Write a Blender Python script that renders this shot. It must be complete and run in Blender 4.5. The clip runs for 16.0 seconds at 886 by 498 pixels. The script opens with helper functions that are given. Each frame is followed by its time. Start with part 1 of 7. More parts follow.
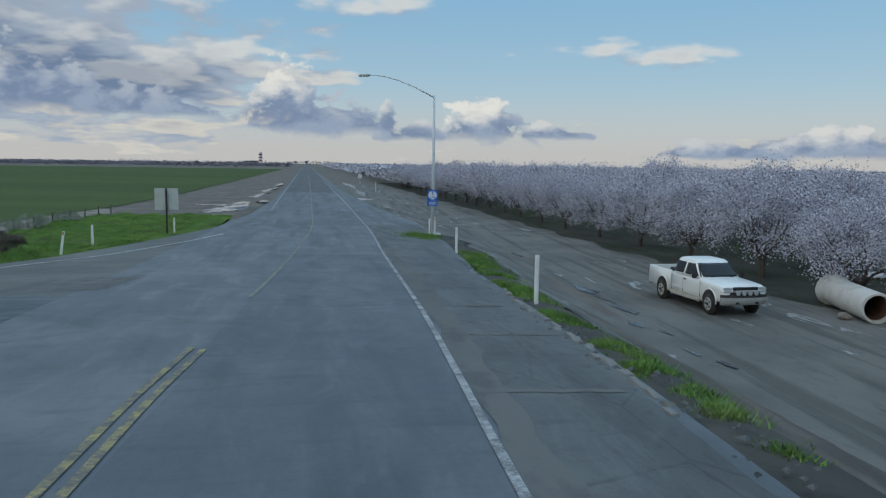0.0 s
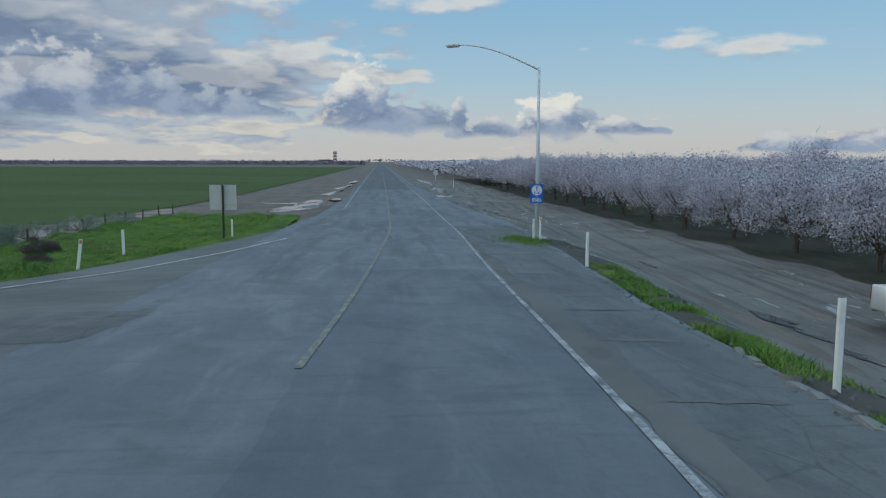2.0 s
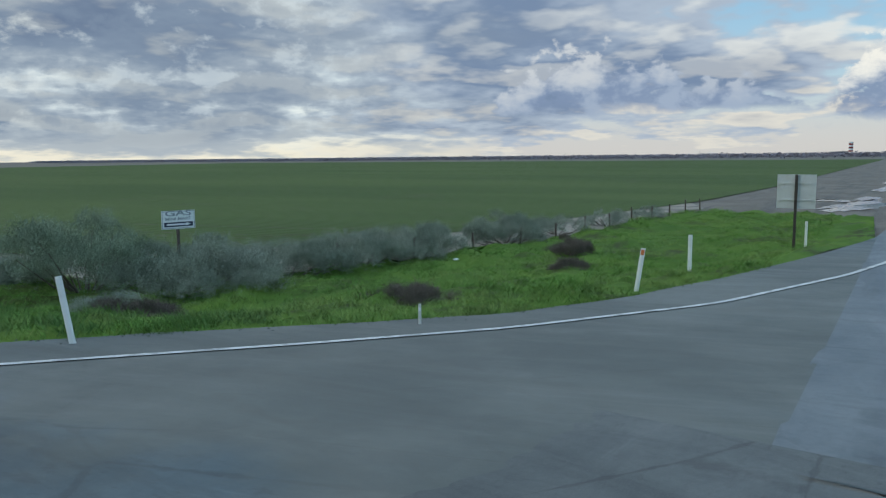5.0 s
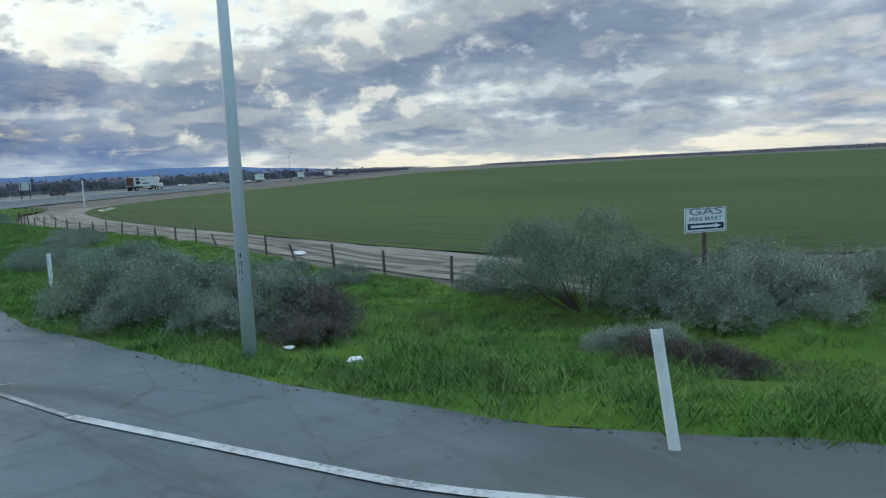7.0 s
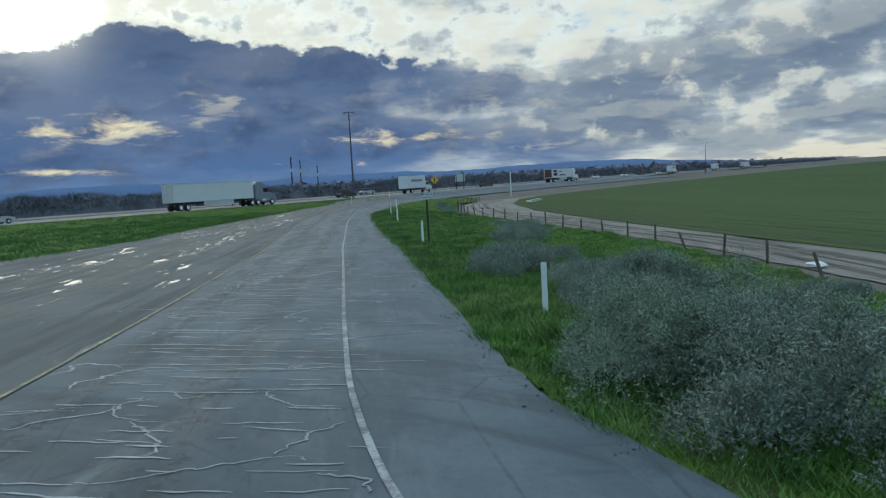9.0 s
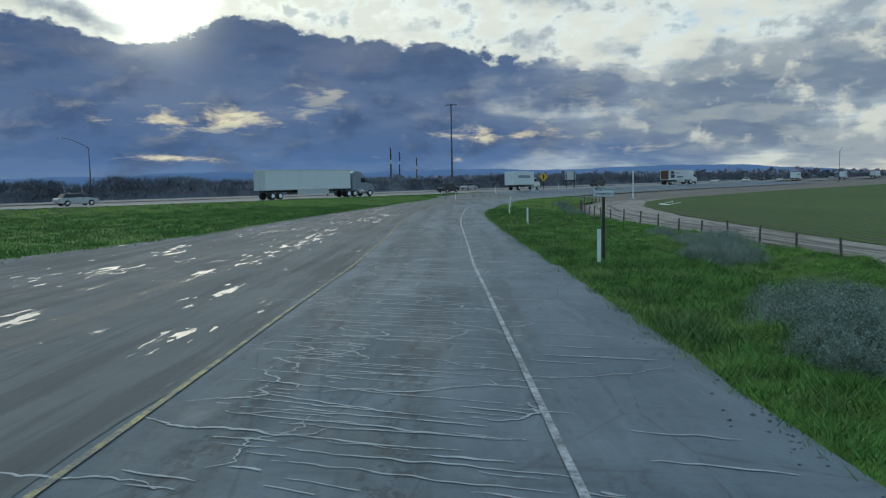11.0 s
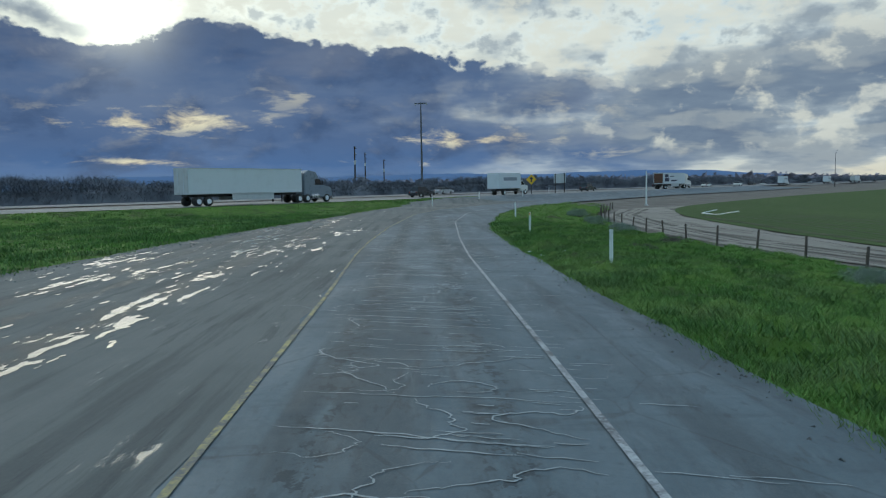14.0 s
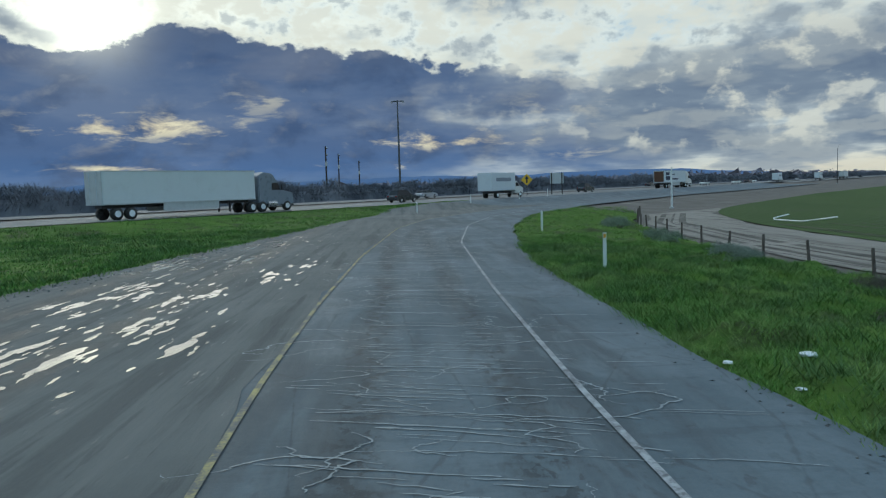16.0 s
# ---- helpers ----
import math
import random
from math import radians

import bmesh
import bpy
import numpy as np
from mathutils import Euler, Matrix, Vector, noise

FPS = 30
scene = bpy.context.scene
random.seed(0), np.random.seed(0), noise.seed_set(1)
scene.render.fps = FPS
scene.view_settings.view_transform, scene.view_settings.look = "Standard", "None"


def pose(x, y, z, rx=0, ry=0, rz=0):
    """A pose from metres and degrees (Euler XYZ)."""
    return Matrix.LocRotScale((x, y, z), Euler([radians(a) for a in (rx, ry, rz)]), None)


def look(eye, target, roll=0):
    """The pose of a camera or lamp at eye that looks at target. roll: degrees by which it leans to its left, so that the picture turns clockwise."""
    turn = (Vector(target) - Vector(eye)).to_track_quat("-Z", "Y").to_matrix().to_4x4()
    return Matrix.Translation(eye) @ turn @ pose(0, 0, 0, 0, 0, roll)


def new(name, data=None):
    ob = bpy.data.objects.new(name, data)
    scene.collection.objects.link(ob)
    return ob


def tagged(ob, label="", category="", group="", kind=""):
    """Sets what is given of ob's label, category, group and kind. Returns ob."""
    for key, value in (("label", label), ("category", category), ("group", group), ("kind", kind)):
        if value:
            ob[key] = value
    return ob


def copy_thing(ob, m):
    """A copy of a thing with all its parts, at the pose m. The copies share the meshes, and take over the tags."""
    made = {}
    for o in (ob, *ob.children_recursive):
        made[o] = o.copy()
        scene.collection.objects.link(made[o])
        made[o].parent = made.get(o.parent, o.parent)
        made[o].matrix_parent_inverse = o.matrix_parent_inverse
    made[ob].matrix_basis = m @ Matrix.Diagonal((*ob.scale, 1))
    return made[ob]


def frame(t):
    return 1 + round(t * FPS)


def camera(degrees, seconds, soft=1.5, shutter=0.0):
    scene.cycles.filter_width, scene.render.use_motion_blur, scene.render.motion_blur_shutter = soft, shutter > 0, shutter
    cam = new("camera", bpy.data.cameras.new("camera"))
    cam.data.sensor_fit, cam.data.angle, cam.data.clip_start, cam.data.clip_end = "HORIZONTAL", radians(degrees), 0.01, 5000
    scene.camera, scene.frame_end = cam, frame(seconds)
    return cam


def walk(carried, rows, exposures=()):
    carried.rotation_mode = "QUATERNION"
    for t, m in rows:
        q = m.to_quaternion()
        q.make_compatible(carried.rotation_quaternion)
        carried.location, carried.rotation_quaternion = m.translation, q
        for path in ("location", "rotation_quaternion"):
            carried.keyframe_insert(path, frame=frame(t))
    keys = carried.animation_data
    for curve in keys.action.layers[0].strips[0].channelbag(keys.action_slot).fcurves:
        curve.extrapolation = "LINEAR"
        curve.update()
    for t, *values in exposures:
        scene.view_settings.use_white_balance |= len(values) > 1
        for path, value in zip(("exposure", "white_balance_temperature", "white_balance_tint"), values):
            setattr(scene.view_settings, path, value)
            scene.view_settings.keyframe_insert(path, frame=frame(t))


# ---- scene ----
# ------------------------------------------------------------ camera
cam = camera(60.5, 16.0, 1.2)
PATH = [
    (0, (3.6, 5.4, 5.547), (3.952, 7.356, 5.327), 0.8),
    (0.5, (3.737, 7.881, 5.43), (4.075, 9.84, 5.205), 0.7),
    (1, (3.731, 10.149, 5.301), (4.061, 12.109, 5.075), 0.6),
    (1.5, (3.602, 12.173, 5.2), (3.864, 14.143, 4.971), 0.4),
    (2, (3.363, 14.017, 5.099), (3.527, 15.998, 4.87), 0.1),
    (2.5, (2.965, 15.804, 4.99), (2.972, 17.791, 4.763), -0.3),
    (3, (2.37, 17.615, 4.886), (2.311, 19.6, 4.655), -0.3),
    (3.5, (1.606, 19.262, 4.851), (1.263, 21.218, 4.62), -0.8),
    (3.7, (1.313, 19.849, 4.817), (0.872, 21.787, 4.588), -0.9),
    (5.8, (-4.153, 24.524, 4.463), (-5.525, 25.958, 4.218), -0.8),
    (6, (-4.814, 24.768, 4.423), (-6.265, 26.122, 4.18), -1.0),
    (6.5, (-6.518, 25.299, 4.365), (-8.141, 26.442, 4.127), -1.6),
    (7, (-8.303, 25.606, 4.302), (-10.07, 26.517, 4.086), -2.9),
    (7.5, (-10.003, 25.564, 4.366), (-11.888, 26.199, 4.161), -3.3),
    (8, (-11.979, 25.31, 4.233), (-13.937, 25.671, 4.039), -3.5),
    (8.5, (-14.436, 24.836, 4.198), (-16.425, 24.946, 4.012), -3.3),
    (9, (-16.843, 24.211, 4.163), (-18.833, 24.128, 3.983), -3.2),
    (9.5, (-19.467, 23.422, 4.1), (-21.448, 23.215, 3.923), -2.2),
    (10, (-22.512, 22.617, 4.025), (-24.485, 22.34, 3.844), -1.7),
    (12.3, (-38.22, 18.733, 3.754), (-40.183, 18.399, 3.576), -0.9),
    (12.5, (-39.702, 18.459, 3.745), (-41.671, 18.154, 3.568), -0.3),
    (13, (-43.402, 17.705, 3.7), (-45.376, 17.433, 3.526), -0.4),
    (13.5, (-47.213, 16.973, 3.662), (-49.19, 16.728, 3.488), -0.6),
    (14, (-51.198, 16.315, 3.594), (-53.177, 16.077, 3.426), -0.9),
    (14.5, (-55.385, 15.606, 3.556), (-57.363, 15.366, 3.386), -0.8),
    (15, (-59.72, 14.846, 3.561), (-61.703, 14.65, 3.389), -0.9),
    (15.5, (-64.053, 14.097, 3.555), (-66.036, 13.908, 3.382), -1.1),
    (16, (-68.451, 13.236, 3.631), (-70.436, 13.056, 3.468), -1.8),
]
walk(cam, [(t, look(eye, target, roll)) for t, eye, target, roll in PATH], [(0.0, -0.18, 6050.0, 2.0), (3.7, -0.12, 6050.0, 2.0), (5.8, 0.18, 6150.0, 1.0), (7.2, 0.16, 6150.0, 1.0), (9.0, -0.15, 6000.0, -1.0), (16.0, -0.25, 5950.0, -2.0)])

# ------------------------------------------------------------ node helpers

class Nodes:
    """Short names for the nodes that the materials are made of."""

    def __init__(self, tree):
        self.t = tree
        tree.nodes.clear()

    def n(self, kind):
        return self.t.nodes.new(kind)

    def put(self, socket, value):
        if isinstance(value, bpy.types.NodeSocket):
            self.t.links.new(value, socket)
        elif socket.type == "RGBA" and len(value) == 3:
            socket.default_value = (*value, 1)
        else:
            socket.default_value = value

    def m(self, op, a, b=None, c=None, clamp=False):
        node = self.n("ShaderNodeMath")
        node.operation, node.use_clamp = op, clamp
        for i, v in enumerate((a, b, c)):
            if v is not None:
                self.put(node.inputs[i], v)
        return node.outputs[0]

    def step(self, x, lo, hi):
        node = self.n("ShaderNodeMapRange")
        node.interpolation_type = "SMOOTHSTEP"
        for i, v in enumerate((x, lo, hi, 0.0, 1.0)):
            self.put(node.inputs[i], v)
        return node.outputs[0]

    def range(self, x, lo, hi, a, b):
        node = self.n("ShaderNodeMapRange")
        for i, v in enumerate((x, lo, hi, a, b)):
            self.put(node.inputs[i], v)
        return node.outputs[0]

    def mix(self, f, a, b, blend="MIX"):
        node = self.n("ShaderNodeMix")
        node.data_type, node.blend_type = "RGBA", blend
        self.put(node.inputs[0], f)
        self.put(node.inputs[6], a)
        self.put(node.inputs[7], b)
        return node.outputs[2]

    def noise(self, vec, scale, detail=4.0, rough=0.55, distort=0.0):
        node = self.n("ShaderNodeTexNoise")
        if vec is not None:
            self.put(node.inputs["Vector"], vec)
        for key, v in (("Scale", scale), ("Detail", detail), ("Roughness", rough), ("Distortion", distort)):
            self.put(node.inputs[key], v)
        return node.outputs["Fac"]

    def voronoi(self, vec, scale, feature="F1", rand=1.0):
        node = self.n("ShaderNodeTexVoronoi")
        node.feature = feature
        self.put(node.inputs["Vector"], vec)
        self.put(node.inputs["Scale"], scale)
        self.put(node.inputs["Randomness"], rand)
        return node.outputs["Distance"]

    def xyz(self, vec):
        node = self.n("ShaderNodeSeparateXYZ")
        self.put(node.inputs[0], vec)
        return node.outputs

    def vec(self, x, y, z):
        node = self.n("ShaderNodeCombineXYZ")
        for i, v in enumerate((x, y, z)):
            self.put(node.inputs[i], v)
        return node.outputs[0]

    def scaled(self, vec, s, turn=0.0):
        """Turned by degrees about z, then stretched."""
        for key, v in (("Rotation", (0, 0, radians(turn))), ("Scale", s)):
            node = self.n("ShaderNodeMapping")
            self.put(node.inputs["Vector"], vec)
            node.inputs[key].default_value = v
            vec = node.outputs[0]
        return vec

    def where(self):
        return self.n("ShaderNodeNewGeometry").outputs["Position"]

    def own(self):
        return self.n("ShaderNodeTexCoord").outputs["Object"]

    def island(self):
        return self.n("ShaderNodeNewGeometry").outputs["Random Per Island"]

    def each(self):
        return self.n("ShaderNodeObjectInfo").outputs["Random"]

    def surface(self, color, rough=0.8, metal=0.0, bump=None, strength=0.3, dist=0.02, **more):
        b = self.n("ShaderNodeBsdfPrincipled")
        self.put(b.inputs["Base Color"], color)
        self.put(b.inputs["Roughness"], rough)
        self.put(b.inputs["Metallic"], metal)
        for key, v in more.items():
            self.put(b.inputs[key.replace("_", " ")], v)
        if bump is not None:
            bp = self.n("ShaderNodeBump")
            self.put(bp.inputs["Height"], bump)
            bp.inputs["Strength"].default_value = strength
            bp.inputs["Distance"].default_value = dist
            self.t.links.new(bp.outputs[0], b.inputs["Normal"])
        out = self.n("ShaderNodeOutputMaterial")
        self.t.links.new(b.outputs[0], out.inputs[0])
        return b


def material(name):
    m = bpy.data.materials.new(name)
    m.use_nodes = True
    return m, Nodes(m.node_tree)


# ------------------------------------------------------------ sky and sun
SUN_AZ, SUN_EL = 119.0, 12.0  # degrees to the left of +y, and above the horizon


def sky():
    world = bpy.data.worlds.new("sky")
    scene.world = world
    world.use_nodes = True
    q = Nodes(world.node_tree)
    way = q.n("ShaderNodeTexCoord").outputs["Generated"]
    x, y, z = q.xyz(way)
    az = q.m("MULTIPLY", q.m("ARCTAN2", q.m("MULTIPLY", x, -1.0), y), 57.2958)
    el = q.m("MULTIPLY", q.m("ARCSINE", z), 57.2958)
    nishita = q.n("ShaderNodeTexSky")
    nishita.sky_type, nishita.sun_disc = "NISHITA", False
    nishita.sun_elevation, nishita.sun_rotation = radians(SUN_EL), radians(-SUN_AZ)
    nishita.air_density, nishita.dust_density, nishita.ozone_density = 1.2, 1.5, 2.0
    clear = q.mix(1.0, nishita.outputs[0], (0.075, 0.075, 0.075), "MULTIPLY")
    # the pale blue of the evening air, cream and rose towards the horizon
    north = q.step(az, 95.0, 40.0)
    low = q.step(el, 6.5, 0.0)
    haze = q.mix(q.step(el, 13.0, 2.0), (0.34, 0.56, 0.79), (0.56, 0.69, 0.79))
    haze = q.mix(low, haze, q.mix(north, (0.58, 0.56, 0.55), (0.74, 0.67, 0.645)))
    air = q.mix(0.82, clear, haze)
    # two layers of cloud: a broken sheet in perspective, and heaps that stand on the horizon
    def ramp(x, *stops):
        node = q.n("ShaderNodeValToRGB")
        q.put(node.inputs[0], x)
        bar = node.color_ramp.elements
        while len(bar) < len(stops):
            bar.new(1.0)
        for e, (at, c) in zip(bar, stops):
            e.position, e.color = at, (*c, 1.0) if isinstance(c, tuple) else (c, c, c, 1.0)
        return node.outputs[0]

    def cells(vec, scale, detail):
        node = q.n("ShaderNodeTexVoronoi")
        node.feature, node.normalize = "SMOOTH_F1", True
        q.put(node.inputs["Vector"], vec)
        for key, v in (("Scale", scale), ("Detail", detail), ("Roughness", 0.55), ("Smoothness", 0.35)):
            q.put(node.inputs[key], v)
        return q.m("SUBTRACT", 0.36, node.outputs["Distance"])

    def lump(a, e, wa, we, lift):
        da = q.m("DIVIDE", q.m("SUBTRACT", az, a), wa)
        de = q.m("DIVIDE", q.m("SUBTRACT", el, e), we)
        r = q.m("ADD", q.m("MULTIPLY", da, da), q.m("MULTIPLY", de, de))
        return q.m("MULTIPLY", q.m("EXPONENT", q.m("MULTIPLY", r, -1.0)), lift)

    up = q.m("MAXIMUM", q.m("ADD", z, 0.19), 0.08)
    sheet_at = q.vec(q.m("DIVIDE", x, up), q.m("DIVIDE", y, up), 0.0)
    higher = q.scaled(sheet_at, (0.93, 0.93, 1.0))
    soft = q.noise(q.vec(q.m("MULTIPLY", az, 0.08), q.m("MULTIPLY", el, 0.28), 3.7), 1.0, 4.0, 0.55)

    def layer(p):
        return q.m("ADD", q.noise(p, 1.15, 10.0, 0.50, 0.10), q.m("MULTIPLY", cells(p, 3.0, 3.0), 0.60))

    turn = q.range(az, -60.0, 150.0, 0.0, 1.0)

    def by_az(*stops):
        return ramp(turn, *[((a + 60.0) / 210.0, c) for a, c in stops])

    cover = q.m("SUBTRACT", q.m("MULTIPLY", by_az((-60, 0.10), (-22, 0.02), (-4, 0.20), (8, 0.50), (22, 0.70), (45, 0.74), (70, 0.68), (86, 0.62), (100, 0.50), (150, 0.50)), 0.4), 0.2)
    for a, e, wa, we, lift in ((15, 5.6, 8.0, 2.0, 0.19), (82, 11.2, 11.0, 3.0, -0.20), (104, 13.2, 10.0, 2.4, -0.20), (119, 13.5, 5.0, 2.2, -0.2), (76, 5.0, 14.0, 3.4, 0.10), (52, 8.2, 8.0, 1.8, 0.07), (50, 3.6, 10.0, 1.2, 0.07),
                               (57, 5.2, 4.0, 1.0, -0.08), (35, 8.6, 12.0, 1.6, 0.06), (40, 0.3, 60.0, 0.9, -0.16), (4.0, 9.4, 2.6, 0.6, 0.10)):
        cover = q.m("ADD", cover, lump(a, e, wa, we, lift))
    dense = q.m("ADD", layer(sheet_at), cover)
    lit = q.step(q.m("SUBTRACT", dense, q.m("ADD", layer(higher), cover)), -0.03, 0.10)
    # how near the sun a part of the sky lies
    sun = Vector((-math.sin(radians(SUN_AZ)) * math.cos(radians(SUN_EL)), math.cos(radians(SUN_AZ)) * math.cos(radians(SUN_EL)), math.sin(radians(SUN_EL))))
    dot = q.n("ShaderNodeVectorMath")
    dot.operation = "DOT_PRODUCT"
    q.put(dot.inputs[0], way)
    dot.inputs[1].default_value = sun
    near = q.m("MAXIMUM", dot.outputs["Value"], 0.0)
    glow = q.m("POWER", near, 900.0)
    halo = q.m("POWER", near, 14.0)
    # away from the sun: cream tops, blue-grey bodies
    body = q.mix(q.step(dense, 0.54, 0.72), (0.42, 0.455, 0.545), (0.185, 0.235, 0.355))
    body = q.mix(q.m("MULTIPLY", lit, q.range(dense, 0.5, 0.8, 0.95, 0.35)), body, q.mix(q.step(el, 9.0, 3.0), (0.80, 0.76, 0.73), (0.80, 0.70, 0.60)))
    front = q.mix(q.m("MULTIPLY", q.step(dense, 0.46, 0.56), 0.97), air, body)
    # towards the sun: thin cloud shines, thick cloud is dark
    back = ramp(dense, (0.33, (0.60, 0.72, 0.84)), (0.40, (0.88, 0.90, 0.89)), (0.47, (0.86, 0.85, 0.81)), (0.525, (0.56, 0.59, 0.63)), (0.585, (0.365, 0.40, 0.465)), (0.68, (0.225, 0.27, 0.36)), (0.84, (0.15, 0.19, 0.285)))
    back = q.mix(q.m("MULTIPLY", lit, 0.40), back, (0.68, 0.66, 0.62))
    back = q.mix(q.m("MULTIPLY", q.step(soft, 0.45, 0.66), 0.30), back, (0.30, 0.335, 0.41))
    back = q.mix(q.m("MULTIPLY", q.m("MULTIPLY", halo, q.step(dense, 0.60, 0.42)), 1.0), back, (1.35, 1.28, 1.12))
    back = q.mix(q.m("MULTIPLY", q.m("MULTIPLY", q.step(el, 2.6, 0.4), q.step(az, 86.0, 66.0)), 0.75), back, q.mix(q.step(dense, 0.44, 0.60), (0.90, 0.76, 0.58), (0.46, 0.47, 0.50)))
    whole = q.mix(q.step(q.m("ADD", az, q.m("MULTIPLY", q.m("SUBTRACT", soft, 0.5), 40.0)), 22.0, 46.0), front, back)
    # heaped clouds with flat grey feet and warm tops
    heap_at = q.vec(q.m("MULTIPLY", az, 0.42), q.m("MULTIPLY", el, 0.62), 5.3)
    puff = q.m("ADD", q.noise(heap_at, 1.0, 8.0, 0.55, 0.15), q.m("MULTIPLY", cells(heap_at, 1.6, 2.0), 0.22))
    fluff = q.m("MULTIPLY", q.m("SUBTRACT", puff, 0.5), 1.0)
    for a, foot, wide, tall, top in ((11.0, 3.3, 6.5, 2.6, 0.18), (20.0, 3.4, 10.0, 5.6, 0.40), (-1.5, 2.5, 7.5, 3.0, 0.30), (1.6, 2.7, 4.4, 6.2, 0.9),
                                     (-18.0, 2.1, 3.6, 1.4, 0.6), (-13.2, 2.1, 4.2, 4.0, 0.9), (-7.6, 1.9, 3.4, 1.9, 0.55), (-6.0, 2.3, 1.3, 3.6, 0.6), (-36.0, 0.9, 9.0, 2.6, 0.7), (-29.0, 0.8, 6.0, 1.6, 0.5)):
        da = q.m("DIVIDE", q.m("SUBTRACT", az, a), wide)
        rise = q.m("DIVIDE", q.m("SUBTRACT", el, foot), tall)
        dome = q.m("SUBTRACT", q.m("SUBTRACT", 1.0, q.m("MULTIPLY", q.m("MULTIPLY", da, da), 1.1)), rise)
        dome = q.m("ADD", dome, q.m("MULTIPLY", fluff, 2.2))
        cut = q.step(q.m("ADD", rise, q.m("MULTIPLY", fluff, 0.55)), -0.14, 0.10)
        there = q.m("MULTIPLY", q.step(dome, 0.26, 0.50), cut)
        lift = q.m("ADD", rise, q.m("ADD", q.m("MULTIPLY", fluff, 1.5), q.m("MULTIPLY", da, 0.30)))
        tone = q.mix(q.m("MULTIPLY", q.step(lift, 0.20, 0.80), top), q.mix(q.step(puff, 0.4, 0.6), (0.225, 0.275, 0.405), (0.35, 0.395, 0.51)), (0.98, 0.88, 0.78))
        whole = q.mix(q.m("MULTIPLY", there, 0.94), whole, tone)
    # the dark bank of cloud under the sun, with a billowing lit top
    bank_at = q.vec(q.m("MULTIPLY", az, 0.20), q.m("MULTIPLY", el, 0.30), 2.9)
    big = q.noise(bank_at, 1.0, 9.0, 0.56, 0.25)
    knob = cells(bank_at, 2.2, 3.0)
    crest = q.m("MULTIPLY", by_az((70, 0.24), (78, 0.34), (88, 0.41), (93, 0.43), (99, 0.47), (108, 0.515), (113, 0.575), (115, 0.56), (119, 0.465), (122, 0.49), (127, 0.55), (150, 0.60)), 20.0)
    rise = q.m("SUBTRACT", q.m("SUBTRACT", el, crest), q.m("ADD", q.m("MULTIPLY", q.m("SUBTRACT", big, 0.5), 4.0), q.m("MULTIPLY", knob, 3.0)))
    side = q.step(q.m("ADD", az, q.m("MULTIPLY", q.m("SUBTRACT", soft, 0.5), 34.0)), 78.0, 97.0)
    bank = q.m("MULTIPLY", side, q.step(rise, 0.22, -0.22))
    edge = q.m("MULTIPLY", side, q.m("MULTIPLY", q.step(rise, 1.3, 0.2), q.step(rise, -0.3, 0.2)))
    bank_up = q.vec(q.m("ADD", q.m("MULTIPLY", az, 0.20), 0.06), q.m("ADD", q.m("MULTIPLY", el, 0.30), 0.16), 2.9)
    shine = q.m("SUBTRACT", q.m("ADD", big, q.m("MULTIPLY", knob, 0.30)), q.m("ADD", q.noise(bank_up, 1.0, 9.0, 0.56, 0.25), q.m("MULTIPLY", cells(bank_up, 2.2, 3.0), 0.30)))
    deep = ramp(q.range(el, 0.0, 13.0, 0.0, 1.0), (0.0, (0.150, 0.225, 0.385)), (0.10, (0.092, 0.170, 0.365)), (0.26, (0.098, 0.155, 0.310)), (0.42, (0.120, 0.172, 0.315)), (0.60, (0.098, 0.150, 0.290)), (0.78, (0.066, 0.112, 0.240)), (1.0, (0.068, 0.108, 0.225)))
    deep = q.mix(q.m("MULTIPLY", q.step(big, 0.46, 0.66), 0.75), deep, (0.055, 0.092, 0.200))
    deep = q.mix(q.m("MULTIPLY", q.m("MULTIPLY", q.step(shine, 0.02, 0.22), q.step(el, 1.2, 4.0)), 0.6), deep, (0.27, 0.285, 0.36))
    deep = q.mix(q.m("MULTIPLY", q.m("MULTIPLY", q.step(soft, 0.50, 0.68), q.step(el, 2.0, 4.5)), 0.35), deep, (0.25, 0.26, 0.335))
    whole = q.mix(q.m("MULTIPLY", edge, q.m("ADD", 0.35, q.m("MULTIPLY", halo, 0.65))), whole, (1.05, 1.0, 0.88))
    whole = q.mix(q.m("MULTIPLY", bank, 0.96), whole, deep)
    # loose heaps beside and above the bank: shining tops, dull feet
    free = q.m("MULTIPLY", q.step(az, 24.0, 46.0), q.m("SUBTRACT", 1.0, bank))
    warm = q.step(az, 52.0, 72.0)
    knolls = q.m("ADD", puff, q.m("MULTIPLY", q.m("SUBTRACT", 0.60, dense), 0.35))
    whole = q.mix(q.m("MULTIPLY", q.m("MULTIPLY", q.step(puff, 0.50, 0.36), free), q.m("MULTIPLY", q.step(el, 1.5, 3.0), 0.50)), whole, (0.22, 0.265, 0.355))
    whole = q.mix(q.m("MULTIPLY", q.m("MULTIPLY", q.step(knolls, 0.515, 0.68), free), q.m("MULTIPLY", q.step(el, 1.2, 3.2), q.m("ADD", 0.42, q.m("MULTIPLY", warm, 0.30)))), whole, q.mix(warm, (0.74, 0.76, 0.78), (0.90, 0.83, 0.72)))
    # torn cream openings in the bank under the sun
    rent = q.m("ADD", q.noise(q.vec(q.m("MULTIPLY", az, 0.30), q.m("MULTIPLY", el, 0.95), 9.1), 1.0, 7.0, 0.6, 0.4), q.m("MULTIPLY", cells(q.vec(q.m("MULTIPLY", az, 0.5), q.m("MULTIPLY", el, 1.3), 1.1), 1.0, 2.0), 0.15))
